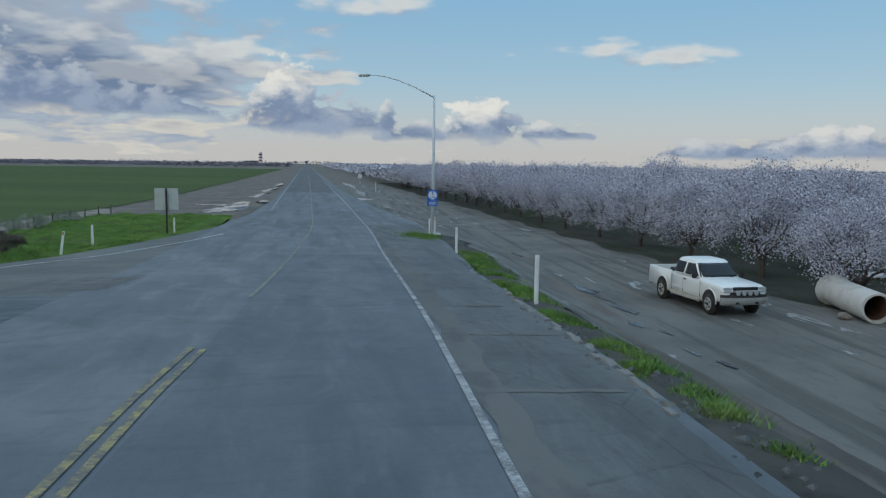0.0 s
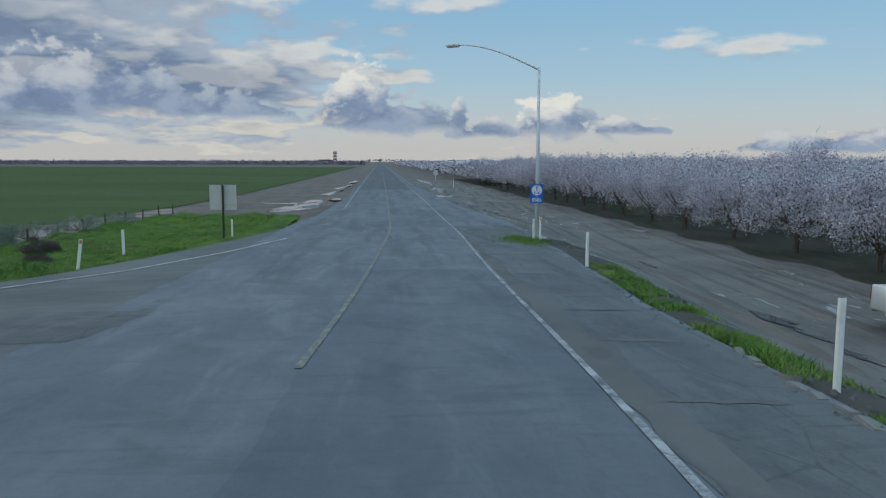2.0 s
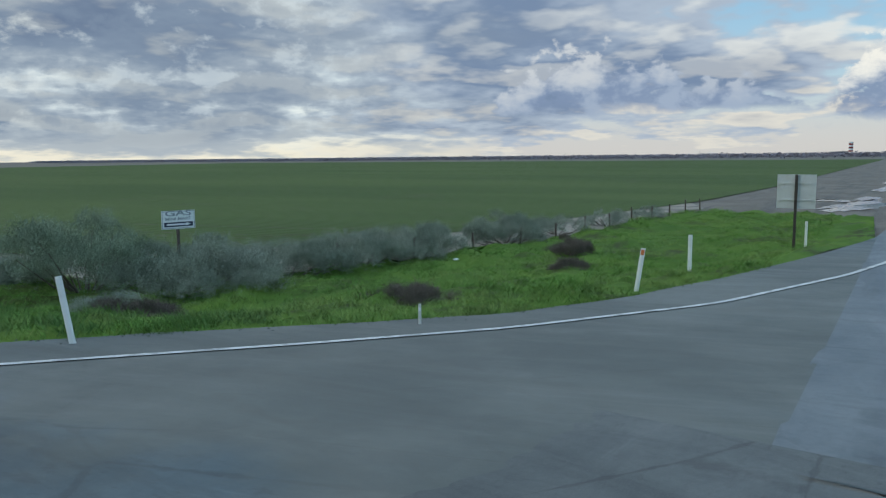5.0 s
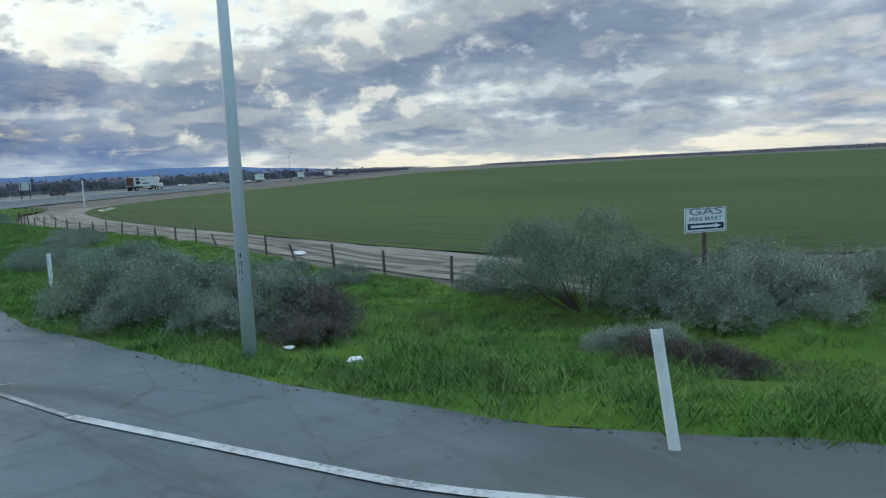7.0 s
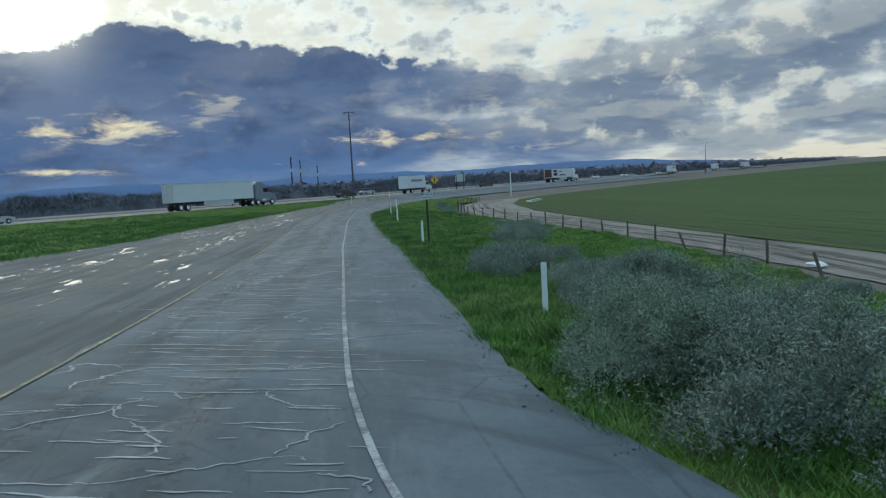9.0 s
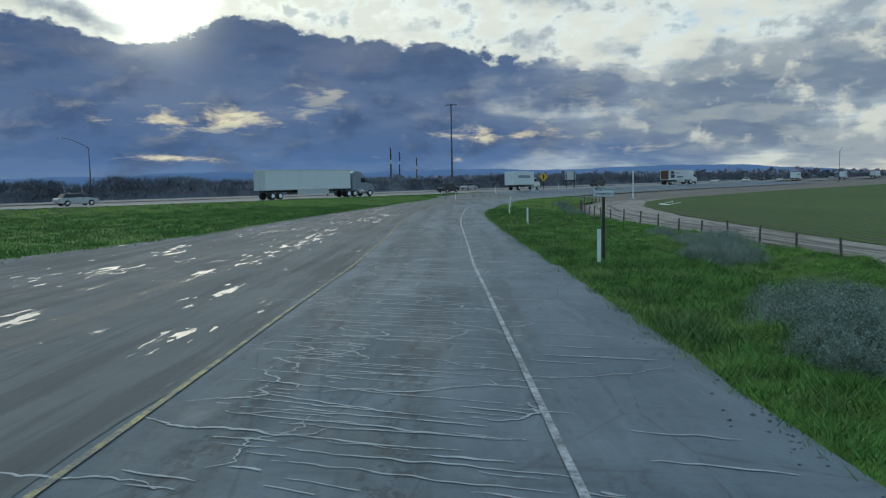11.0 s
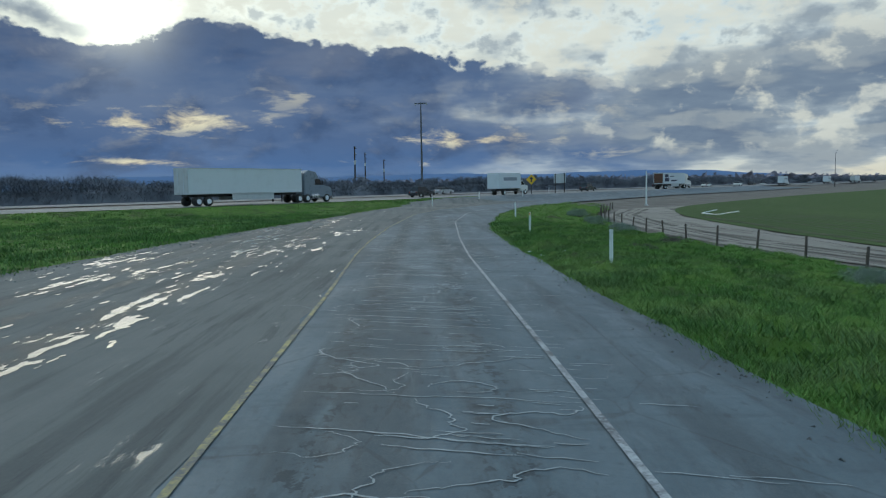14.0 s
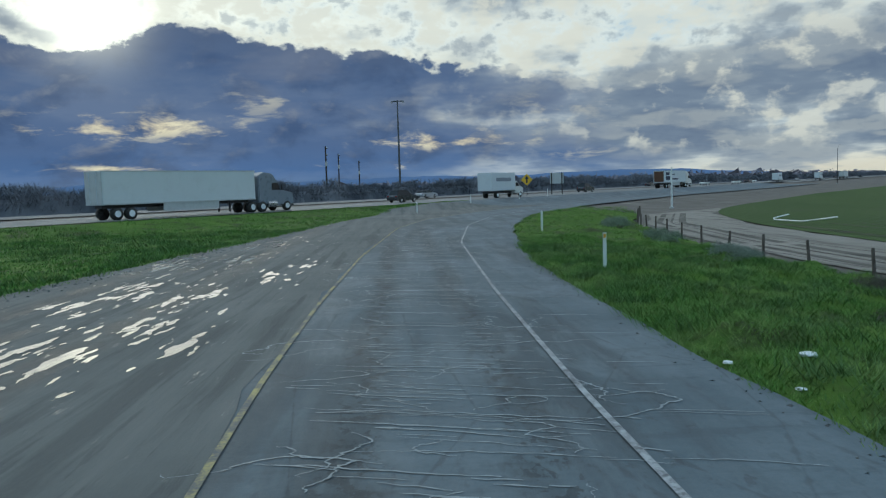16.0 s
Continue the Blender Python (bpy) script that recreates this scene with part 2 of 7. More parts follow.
    torn = lump(117, 4.8, 7.0, 0.9, 1.0)
    for a, e, wa, we, lift in ((94, 3.4, 6.0, 0.65, 0.95), (78, 5.2, 10.0, 1.5, 0.8), (118, 1.9, 4.0, 0.28, 0.9), (76, 2.2, 10.0, 0.6, 0.7), (108, 6.6, 3.0, 0.9, 0.35), (100, 1.7, 5.0, 0.25, 0.5)):
        torn = q.m("ADD", torn, lump(a, e, wa, we, lift))
    gash = q.step(q.m("ADD", rent, q.m("MULTIPLY", torn, 0.22)), 0.58, 0.74)
    whole = q.mix(q.m("MULTIPLY", q.m("MULTIPLY", gash, side), q.m("MINIMUM", torn, 1.0)), whole, q.mix(q.step(rent, 0.50, 0.64), (0.72, 0.60, 0.46), (1.15, 0.97, 0.66)))
    whole = q.mix(q.m("MULTIPLY", glow, q.m("SUBTRACT", 1.0, q.m("MULTIPLY", bank, 0.72))), whole, (2.6, 2.4, 2.0))
    # overhead the broken cloud is lighter than along the horizon
    whole = q.mix(q.step(el, 16.0, 55.0), whole, q.mix(0.35, q.mix(1.0, whole, (1.6, 1.6, 1.6), "MULTIPLY"), (1.2, 1.35, 1.6)))
    # below the horizon only dull ground
    whole = q.mix(q.step(el, -0.2, -2.0), whole, (0.06, 0.065, 0.07))
    bg = q.n("ShaderNodeBackground")
    q.put(bg.inputs[0], whole)
    bg.inputs[1].default_value = 1.0
    out = q.n("ShaderNodeOutputWorld")
    q.t.links.new(bg.outputs[0], out.inputs[0])


sky()
lamp = bpy.data.lights.new("sun", "SUN")
lamp.energy, lamp.angle, lamp.color = 0.6, radians(38), (1.0, 0.88, 0.72)
sun = new("sun", lamp)
sun.matrix_world = look((0, 0, 0), (math.sin(radians(SUN_AZ)), -math.cos(radians(SUN_AZ)), -math.tan(radians(SUN_EL))))

# ------------------------------------------------------------ materials


def make_asphalt(name, base, pale, dark, turn, cracks, pitted=1.0, dusty=0.0, swirl=1.0, ruts=()):
    m, q = material(name)
    p = q.where()
    fine = q.noise(p, 60.0, 3.0, 0.7)
    blot = q.noise(p, 0.32, 5.0, 0.6)
    run = q.noise(q.scaled(p, (0.9, 0.06, 1.0), turn), 1.0, 4.0, 0.6)
    # the turning traffic leaves its tracks round the corner
    px, py, pz = q.xyz(p)
    ox, oy = q.m("ADD", px, 10.0), q.m("SUBTRACT", py, 11.8)
    rad = q.m("SQRT", q.m("ADD", q.m("MULTIPLY", ox, ox), q.m("MULTIPLY", oy, oy)))
    bend = q.noise(q.vec(q.m("MULTIPLY", rad, 0.95), q.m("MULTIPLY", q.m("ARCTAN2", oy, ox), 1.6), 0.0), 1.0, 5.0, 0.62)
    mouth = q.m("MULTIPLY", q.m("MULTIPLY", q.step(rad, 34.0, 20.0), q.step(py, 10.0, 20.0)), q.m("MULTIPLY", q.step(px, 9.0, 4.0), swirl))
    run = q.m("ADD", q.m("MULTIPLY", run, q.m("SUBTRACT", 1.0, mouth)), q.m("MULTIPLY", bend, mouth))
    c = q.mix(q.step(blot, 0.38, 0.68), base, pale)
    c = q.mix(q.m("MULTIPLY", q.step(run, 0.48, 0.64), 0.85), c, dark)
    c = q.mix(q.m("MULTIPLY", q.step(run, 0.44, 0.32), 0.6), c, pale)
    c = q.mix(q.m("MULTIPLY", q.step(fine, 0.45, 0.7), 0.30), c, (0.17, 0.17, 0.165))
    patch = q.voronoi(q.scaled(p, (0.10, 0.05, 1.0), turn), 1.0)
    c = q.mix(q.m("MULTIPLY", q.step(patch, 0.62, 0.66), 0.35), c, dark)
    split = q.voronoi(q.scaled(p, (0.55, 0.22, 1.0), turn), 1.0, "DISTANCE_TO_EDGE")
    wob = q.m("ADD", split, q.m("MULTIPLY", q.m("SUBTRACT", q.noise(p, 3.0, 4.0), 0.5), 0.05))
    line = q.m("MULTIPLY", q.step(wob, 0.012, 0.0), cracks)
    c = q.mix(line, c, (0.02, 0.02, 0.022))
    grit = q.noise(p, 9.0, 5.0, 0.75)
    c = q.mix(q.m("MULTIPLY", q.step(grit, 0.40, 0.70), 0.45), c, q.mix(0.6, c, dark))
    stain = q.noise(q.scaled(p, (1.4, 0.35, 1.0), turn), 0.8, 6.0, 0.7, 0.6)
    c = q.mix(q.m("MULTIPLY", q.step(stain, 0.54, 0.66), 0.5), c, pale)
    band = q.noise(q.scaled(p, (0.5, 2.6, 1.0), turn), 1.0, 5.0, 0.65, 0.3)
    c = q.mix(q.m("MULTIPLY", q.step(band, 0.52, 0.70), 0.5), c, dark)
    pits = q.noise(q.scaled(p, (6.0, 2.2, 1.0), turn), 1.0, 3.0, 0.7)
    worn = q.step(q.noise(q.scaled(p, (0.45, 0.05, 1.0), turn), 1.0, 3.0, 0.6), 0.42, 0.62)
    c = q.mix(q.m("MULTIPLY", q.step(pits, 0.56, 0.66), q.m("ADD", 0.25 * pitted, q.m("MULTIPLY", worn, 0.55 * pitted))), c, q.mix(0.75, c, (0.025, 0.028, 0.032)))
    # wheel tracks: worn dark and pitted, along the lane
    lane = q.m("SUBTRACT", py, q.m("MULTIPLY", q.m("ADD", px, 60.0), 0.146))
    for at, wide in ruts:
        away = q.m("ABSOLUTE", q.m("SUBTRACT", q.m("ADD", lane, q.m("MULTIPLY", q.m("SUBTRACT", blot, 0.5), 0.5)), at))
        wheel_worn = q.m("MULTIPLY", q.step(away, wide, wide * 0.25), q.step(q.noise(q.scaled(p, (1.6, 0.5, 1.0), turn), 1.0, 5.0, 0.7), 0.40, 0.58))
        c = q.mix(q.m("MULTIPLY", wheel_worn, 0.55), c, (dark[0] * 0.75, dark[1] * 0.75, dark[2] * 0.75))
        spots = q.step(q.noise(q.scaled(p, (5.0, 3.2, 1.0), turn), 1.0, 4.0, 0.75), 0.51, 0.58)
        c = q.mix(q.m("MULTIPLY", q.m("MULTIPLY", spots, q.step(away, wide * 0.8, wide * 0.2)), 0.7), c, (0.022, 0.028, 0.032))
    # dust lies where the turning wheels don't pass
    off = q.m("ADD", rad, q.m("MULTIPLY", q.m("SUBTRACT", q.noise(p, 0.35, 5.0, 0.6), 0.5), 5.0))
    dust = q.m("MULTIPLY", q.m("MULTIPLY", q.step(off, 15.2, 16.6), q.step(px, -19.0, -10.0)), q.step(py, 62.0, 50.0))
    c = q.mix(q.m("MULTIPLY", dust, dusty), c, q.mix(q.step(blot, 0.4, 0.65), (0.088, 0.094, 0.086), (0.125, 0.130, 0.118)))
    q.surface(c, q.range(stain, 0.35, 0.65, 0.82, 0.64), bump=q.m("SUBTRACT", fine, q.m("MULTIPLY", line, 2.0)), strength=0.35, dist=0.006)
    return m


def make_soil(name, a, b, c3, run_scale, turn, wet=0.0):
    m, q = material(name)
    p = q.where()
    big = q.noise(p, 0.22, 5.0, 0.6)
    mid = q.noise(p, 1.6, 5.0, 0.65)
    fine = q.noise(p, 22.0, 4.0, 0.7)
    run = q.noise(q.scaled(p, run_scale, turn), 1.0, 5.0, 0.6)
    c = q.mix(q.step(big, 0.35, 0.66), a, b)
    c = q.mix(q.m("MULTIPLY", q.step(run, 0.5, 0.63), 0.85), c, c3)
    c = q.mix(q.m("MULTIPLY", q.step(mid, 0.52, 0.75), 0.45), c, b)
    c = q.mix(q.m("MULTIPLY", q.step(fine, 0.5, 0.8), 0.35), c, c3)
    h = q.m("ADD", q.m("MULTIPLY", mid, 1.2), q.m("ADD", fine, q.m("MULTIPLY", run, 1.5)))
    q.surface(c, q.range(run, 0.4, 0.7, 0.85, 0.85 - wet), bump=h, strength=0.5, dist=0.05, Specular_IOR_Level=0.15 + 0.5 * wet)
    return m


def make_field():
    m, q = material("young crop")
    p = q.where()
    big = q.noise(q.scaled(p, (0.012, 0.05, 1.0)), 1.0, 5.0, 0.6)
    patch = q.noise(p, 0.09, 4.0, 0.6)
    fine = q.noise(p, 3.0, 4.0, 0.7)
    rows = q.n("ShaderNodeTexWave")
    rows.wave_type, rows.bands_direction = "BANDS", "Y"
    q.put(rows.inputs["Vector"], p)
    rows.inputs["Scale"].default_value = 0.42
    rows.inputs["Distortion"].default_value = 0.6
    c = q.mix(q.step(big, 0.35, 0.65), (0.058, 0.094, 0.030), (0.080, 0.118, 0.038))
    c = q.mix(q.m("MULTIPLY", rows.outputs["Fac"], 0.35), c, (0.070, 0.072, 0.038))
    c = q.mix(q.m("MULTIPLY", q.step(patch, 0.55, 0.75), 0.5), c, (0.082, 0.09, 0.05))
    c = q.mix(q.m("MULTIPLY", q.step(fine, 0.5, 0.75), 0.5), c, (0.04, 0.07, 0.025))
    q.surface(c, 0.9, bump=q.m("ADD", fine, rows.outputs["Fac"]), strength=0.6, dist=0.08, Specular_IOR_Level=0.1)
    return m


def make_blades(name, a, b, dry, share=0.75, deep=0.45):
    m, q = material(name)
    r = q.island()
    p = q.where()
    zone = q.noise(p, 0.35, 4.0, 0.6)
    c = q.mix(r, a, b)
    c = q.mix(q.step(zone, 0.40, 0.66), c, q.mix(0.5, b, dry))
    c = q.mix(q.step(r, share, share + 0.15), c, dry)
    # dark patches mixed into the colour stand in for shade between humps
    hump_shade = q.noise(p, 1.5, 4.0, 0.62)
    c = q.mix(q.m("MULTIPLY", q.step(hump_shade, 0.48, 0.60), deep), c, q.mix(0.65, c, (0.02, 0.035, 0.012)))
    q.surface(c, 0.75, Specular_IOR_Level=0.15)
    return m


def make_plain(name, color, rough=0.5, metal=0.0, worn=0.15, scale=3.0, dirt=(0.16, 0.14, 0.11), **more):
    m, q = material(name)
    p = q.own()
    spots = q.noise(p, scale, 5.0, 0.65)
    fine = q.noise(p, scale * 14, 3.0, 0.6)
    c = q.mix(q.m("MULTIPLY", q.step(spots, 0.45, 0.75), worn), color, dirt)
    c = q.mix(q.m("MULTIPLY", q.step(fine, 0.5, 0.8), worn * 0.5), c, dirt)
    q.surface(c, q.range(spots, 0.3, 0.7, max(rough - 0.08, 0.02), min(rough + 0.12, 1.0)), metal, bump=fine, strength=0.08, dist=0.004, **more)
    return m


def make_paint(name, color, worn, under=(0.10, 0.105, 0.11)):
    m, q = material(name)
    p = q.where()
    a = q.noise(p, 2.2, 6.0, 0.7)
    b = q.noise(p, 18.0, 4.0, 0.7)
    f = q.m("ADD", q.m("MULTIPLY", a, 0.65), q.m("MULTIPLY", b, 0.35))
    c = q.mix(q.step(f, worn - 0.14, worn + 0.10), color, under)
    q.surface(c, 0.7, bump=b, strength=0.2, dist=0.004)
    return m


def make_water():
    m, q = material("standing water")
    p = q.where()
    h = q.noise(p, 5.0, 3.0, 0.5)
    q.surface(q.mix(q.step(q.noise(p, 1.2, 5.0, 0.6), 0.4, 0.65), (0.075, 0.078, 0.074), (0.03, 0.032, 0.033)), q.range(q.noise(p, 2.2, 4.0, 0.6), 0.4, 0.65, 0.03, 0.30), bump=h, strength=0.05, dist=0.01, IOR=1.33)
    return m


def make_pane(name, color):
    m, q = material(name)
    q.surface(q.mix(q.noise(q.own(), 2.0), color, (color[0] * 1.6, color[1] * 1.6, color[2] * 1.6)), 0.06, Specular_IOR_Level=0.3)
    return m


def make_lens(name, color):
    m, q = material(name)
    q.surface(color, 0.12, Coat_Weight=1.0)
    return m


def make_bloom():
    m, q = material("almond blossom")
    r = q.island()
    c = q.mix(r, (0.37, 0.385, 0.475), (0.80, 0.81, 0.90))
    c = q.mix(q.step(r, 0.78, 0.86), c, (0.13, 0.115, 0.13))
    c = q.mix(q.m("MULTIPLY", q.each(), 0.18), c, (0.50, 0.47, 0.53))
    q.surface(c, 0.8, Specular_IOR_Level=0.1)
    return m


def make_bark(name, a, b):
    m, q = material(name)
    p = q.own()
    n1 = q.noise(q.scaled(p, (1, 1, 0.2)), 18.0, 5.0, 0.7)
    c = q.mix(q.step(n1, 0.35, 0.7), a, b)
    q.surface(c, 0.9, bump=n1, strength=0.6, dist=0.02)
    return m


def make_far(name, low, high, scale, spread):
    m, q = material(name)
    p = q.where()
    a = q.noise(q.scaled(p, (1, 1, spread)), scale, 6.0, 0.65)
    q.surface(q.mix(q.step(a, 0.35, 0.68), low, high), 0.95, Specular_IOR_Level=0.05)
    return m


ASPHALT = make_asphalt("worn road asphalt", (0.100, 0.122, 0.145), (0.145, 0.165, 0.182), (0.070, 0.085, 0.100), 0, 0.10, 0.25, 0.0, 0.55)
LANE_ASPHALT = make_asphalt("darker lane asphalt", (0.082, 0.102, 0.124), (0.118, 0.138, 0.157), (0.060, 0.076, 0.092), 0, 0.08, 0.2, 0.0, 0.5)
RAMP = make_asphalt("ramp asphalt", (0.070, 0.101, 0.121), (0.112, 0.148, 0.170), (0.045, 0.063, 0.075), 82, 0.35, 0.6, 0.75, 1.0, ((13.95, 0.55), (15.75, 0.55)))
SHOULDER = make_asphalt("shoulder asphalt", (0.078, 0.088, 0.092), (0.115, 0.125, 0.127), (0.052, 0.060, 0.064), 0, 0.4, 0.6)
FREEWAY = make_asphalt("freeway concrete", (0.19, 0.19, 0.185), (0.24, 0.235, 0.225), (0.13, 0.13, 0.13), -60, 0.2)


def make_mud():
    """Wet mud over asphalt: long tyre streaks, a dark soaked rut and a thin film of water that shines."""
    m, q = material("muddy asphalt")
    p = q.where()
    px, py, pz = q.xyz(p)
    lane = q.m("SUBTRACT", py, q.m("MULTIPLY", q.m("ADD", px, 60.0), 0.146))
    big = q.noise(p, 0.22, 5.0, 0.6)
    run = q.noise(q.scaled(p, (0.09, 1.5, 1.0), -8), 1.0, 6.0, 0.62)
    thin = q.noise(q.scaled(p, (0.35, 5.0, 1.0), -8), 1.0, 5.0, 0.65)
    mid = q.noise(q.scaled(p, (0.7, 1.8, 1.0), -8), 1.0, 5.0, 0.65)
    fine = q.noise(p, 24.0, 4.0, 0.7)
    c = q.mix(q.step(big, 0.35, 0.66), (0.105, 0.112, 0.108), (0.142, 0.148, 0.140))
    c = q.mix(q.m("MULTIPLY", q.step(run, 0.50, 0.62), 0.6), c, (0.062, 0.067, 0.067))
    c = q.mix(q.m("MULTIPLY", q.step(run, 0.47, 0.36), 0.5), c, (0.165, 0.168, 0.158))
    c = q.mix(q.m("MULTIPLY", q.step(thin, 0.56, 0.66), 0.45), c, (0.052, 0.056, 0.057))
    c = q.mix(q.m("MULTIPLY", q.step(fine, 0.5, 0.75), 0.25), c, (0.16, 0.16, 0.15))
    soak = 0.0
    for at, wide in ((8.95, 0.75), (5.7, 0.6), (7.2, 0.35)):
        away = q.m("ABSOLUTE", q.m("SUBTRACT", q.m("ADD", lane, q.m("MULTIPLY", q.m("SUBTRACT", mid, 0.5), 0.9)), at))
        soak = q.m("MAXIMUM", soak, q.m("MULTIPLY", q.step(away, wide, wide * 0.3), q.step(mid, 0.40, 0.56)))
    c = q.mix(q.m("MULTIPLY", soak, 0.75), c, (0.038, 0.042, 0.043))
    film = q.m("MULTIPLY", q.step(mid, 0.60, 0.66), q.step(thin, 0.46, 0.56))
    rough = q.m("SUBTRACT", 0.85, q.m("ADD", q.m("MULTIPLY", film, 0.62), q.m("MULTIPLY", soak, 0.22)))
    h = q.m("ADD", q.m("MULTIPLY", thin, 1.0), q.m("ADD", q.m("MULTIPLY", fine, 0.6), q.m("MULTIPLY", run, 1.5)))
    q.surface(c, rough, bump=q.m("MULTIPLY", h, q.m("SUBTRACT", 1.0, q.m("MULTIPLY", film, 0.85))), strength=0.45, dist=0.035, Specular_IOR_Level=0.35)
    return m


MUD = make_mud()
SOIL = make_soil("bare soil", (0.115, 0.102, 0.088), (0.165, 0.148, 0.125), (0.062, 0.055, 0.048), (0.8, 0.07, 1.0), 0, 0.25)
TRACK = make_soil("pale dirt track", (0.22, 0.20, 0.17), (0.28, 0.255, 0.22), (0.12, 0.105, 0.088), (0.10, 0.9, 1.0), -8, 0.1)
TURF = make_soil("grassy ground", (0.060, 0.120, 0.016), (0.095, 0.165, 0.022), (0.045, 0.055, 0.02), (0.4, 0.4, 1.0), 0)
DAMP = make_soil("damp orchard floor", (0.050, 0.052, 0.040), (0.068, 0.066, 0.052), (0.030, 0.040, 0.020), (0.5, 0.12, 1.0), 0)
CROP = make_field()


def make_lane():
    """Rutted dirt with thin wet patches in the hollows, their sheen put in as pale colour."""
    m, q = material("rutted dirt lane")
    p = q.where()
    big = q.noise(p, 0.25, 5.0, 0.6)
    rut = q.noise(q.scaled(p, (1.3, 0.05, 1.0), 4), 1.0, 5.0, 0.6)
    fine = q.noise(p, 20.0, 4.0, 0.7)
    mid = q.noise(q.scaled(p, (2.0, 0.8, 1.0)), 1.0, 5.0, 0.7)
    c = q.mix(q.step(big, 0.35, 0.65), (0.122, 0.122, 0.116), (0.170, 0.168, 0.156))
    c = q.mix(q.m("MULTIPLY", q.step(rut, 0.50, 0.62), 0.55), c, (0.055, 0.055, 0.051))
    c = q.mix(q.m("MULTIPLY", q.step(mid, 0.52, 0.7), 0.4), c, (0.06, 0.062, 0.058))
    c = q.mix(q.m("MULTIPLY", q.step(fine, 0.5, 0.75), 0.3), c, (0.17, 0.17, 0.16))
    flow = q.noise(q.scaled(p, (1.15, 0.42, 1.0), 6), 1.0, 6.0, 0.62, 0.5)
    zone = q.noise(q.scaled(p, (0.30, 0.07, 1.0)), 1.0, 2.0, 0.5)
    silt_sheen = q.m("MULTIPLY", q.step(flow, 0.595, 0.645), q.step(zone, 0.44, 0.56))
    # puddle-like sheen of the wet patches, mixed in as a pale colour
    c = q.mix(q.m("MULTIPLY", silt_sheen, 0.8), c, (0.30, 0.31, 0.315))
    rough = q.mix(silt_sheen, (0.9, 0.9, 0.9), (0.25, 0.25, 0.25))
    h = q.m("ADD", q.m("MULTIPLY", mid, 1.2), q.m("ADD", fine, q.m("MULTIPLY", rut, 1.6)))
    q.surface(c, rough, bump=h, strength=0.5, dist=0.05, Specular_IOR_Level=0.3)
    return m


LANE = make_lane()
DARK_SOIL = make_soil("dark damp soil", (0.050, 0.050, 0.045), (0.085, 0.082, 0.072), (0.030, 0.030, 0.028), (1.4, 0.9, 1.0), 0, 0.1)
RUT = make_soil("damp track rut", (0.115, 0.105, 0.090), (0.155, 0.142, 0.122), (0.075, 0.068, 0.058), (0.3, 2.0, 1.0), -8)
FURROW = make_soil("bare furrow soil", (0.070, 0.080, 0.042), (0.090, 0.094, 0.052), (0.055, 0.054, 0.038), (0.4, 3.0, 1.0), -8)
PALE_EDGE = make_soil("pale dusty asphalt", (0.128, 0.134, 0.134), (0.155, 0.160, 0.158), (0.108, 0.115, 0.118), (1.2, 0.5, 1.0), 0)
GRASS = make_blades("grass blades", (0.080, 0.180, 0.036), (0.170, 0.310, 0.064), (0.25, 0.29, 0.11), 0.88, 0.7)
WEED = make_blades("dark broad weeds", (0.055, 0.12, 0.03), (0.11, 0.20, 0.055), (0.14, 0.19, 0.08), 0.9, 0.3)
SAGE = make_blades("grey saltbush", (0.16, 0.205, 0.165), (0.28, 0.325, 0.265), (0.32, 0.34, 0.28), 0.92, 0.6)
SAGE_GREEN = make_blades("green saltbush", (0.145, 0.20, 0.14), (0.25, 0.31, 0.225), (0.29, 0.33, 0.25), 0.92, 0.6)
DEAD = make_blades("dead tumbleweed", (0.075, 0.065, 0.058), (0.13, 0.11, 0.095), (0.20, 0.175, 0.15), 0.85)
BLOOM = make_bloom()
BARK = make_bark("almond bark", (0.045, 0.035, 0.03), (0.11, 0.09, 0.078))
TIMBER = make_bark("weathered timber", (0.07, 0.055, 0.045), (0.15, 0.125, 0.105))
CREOSOTE = make_bark("tarred timber", (0.03, 0.025, 0.022), (0.07, 0.058, 0.05))
# distance haze is put into this base colour, paler than bare twigs
WOODS = make_far("hazy far bare orchard", (0.19, 0.18, 0.215), (0.28, 0.265, 0.305), 0.25, 0.3)
WOODS_DARK = make_far("dark bare hedge", (0.10, 0.11, 0.13), (0.20, 0.205, 0.225), 0.12, 0.5)
# the blue haze of the distance is put into the hills' base colour
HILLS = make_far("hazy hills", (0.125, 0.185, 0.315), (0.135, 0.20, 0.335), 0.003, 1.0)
WHITE_LINE = make_paint("worn white road paint", (0.40, 0.42, 0.43), 0.52)
CLEAN_LINE = make_paint("white road paint", (0.50, 0.52, 0.53), 0.58)
YELLOW_LINE = make_paint("worn yellow road paint", (0.40, 0.345, 0.12), 0.49)
WORN_YELLOW = make_paint("nearly gone yellow road paint", (0.39, 0.34, 0.13), 0.45, (0.115, 0.13, 0.145))
# the sky's reflection on the sealant is put in as a pale colour
SEAL = make_plain("crack sealant paled for sky sheen", (0.25, 0.29, 0.305), 0.55, 0.0, 0.5, 0.8, (0.14, 0.15, 0.155))
WATER = make_water()
NEW_ASPHALT = make_asphalt("darker far asphalt", (0.07, 0.075, 0.085), (0.09, 0.095, 0.105), (0.05, 0.055, 0.06), 0, 0.0)
POST = make_plain("white plastic", (0.74, 0.76, 0.74), 0.45, 0.0, 0.2, 4.0)
AMBER = make_plain("amber reflector", (0.60, 0.33, 0.03), 0.35, 0.0, 0.1)
ORANGE = make_plain("faded orange tape", (0.55, 0.17, 0.05), 0.5, 0.0, 0.2)
DARK_STEEL = make_plain("dark grey steel", (0.10, 0.105, 0.115), 0.6, 0.3, 0.2, 1.0)
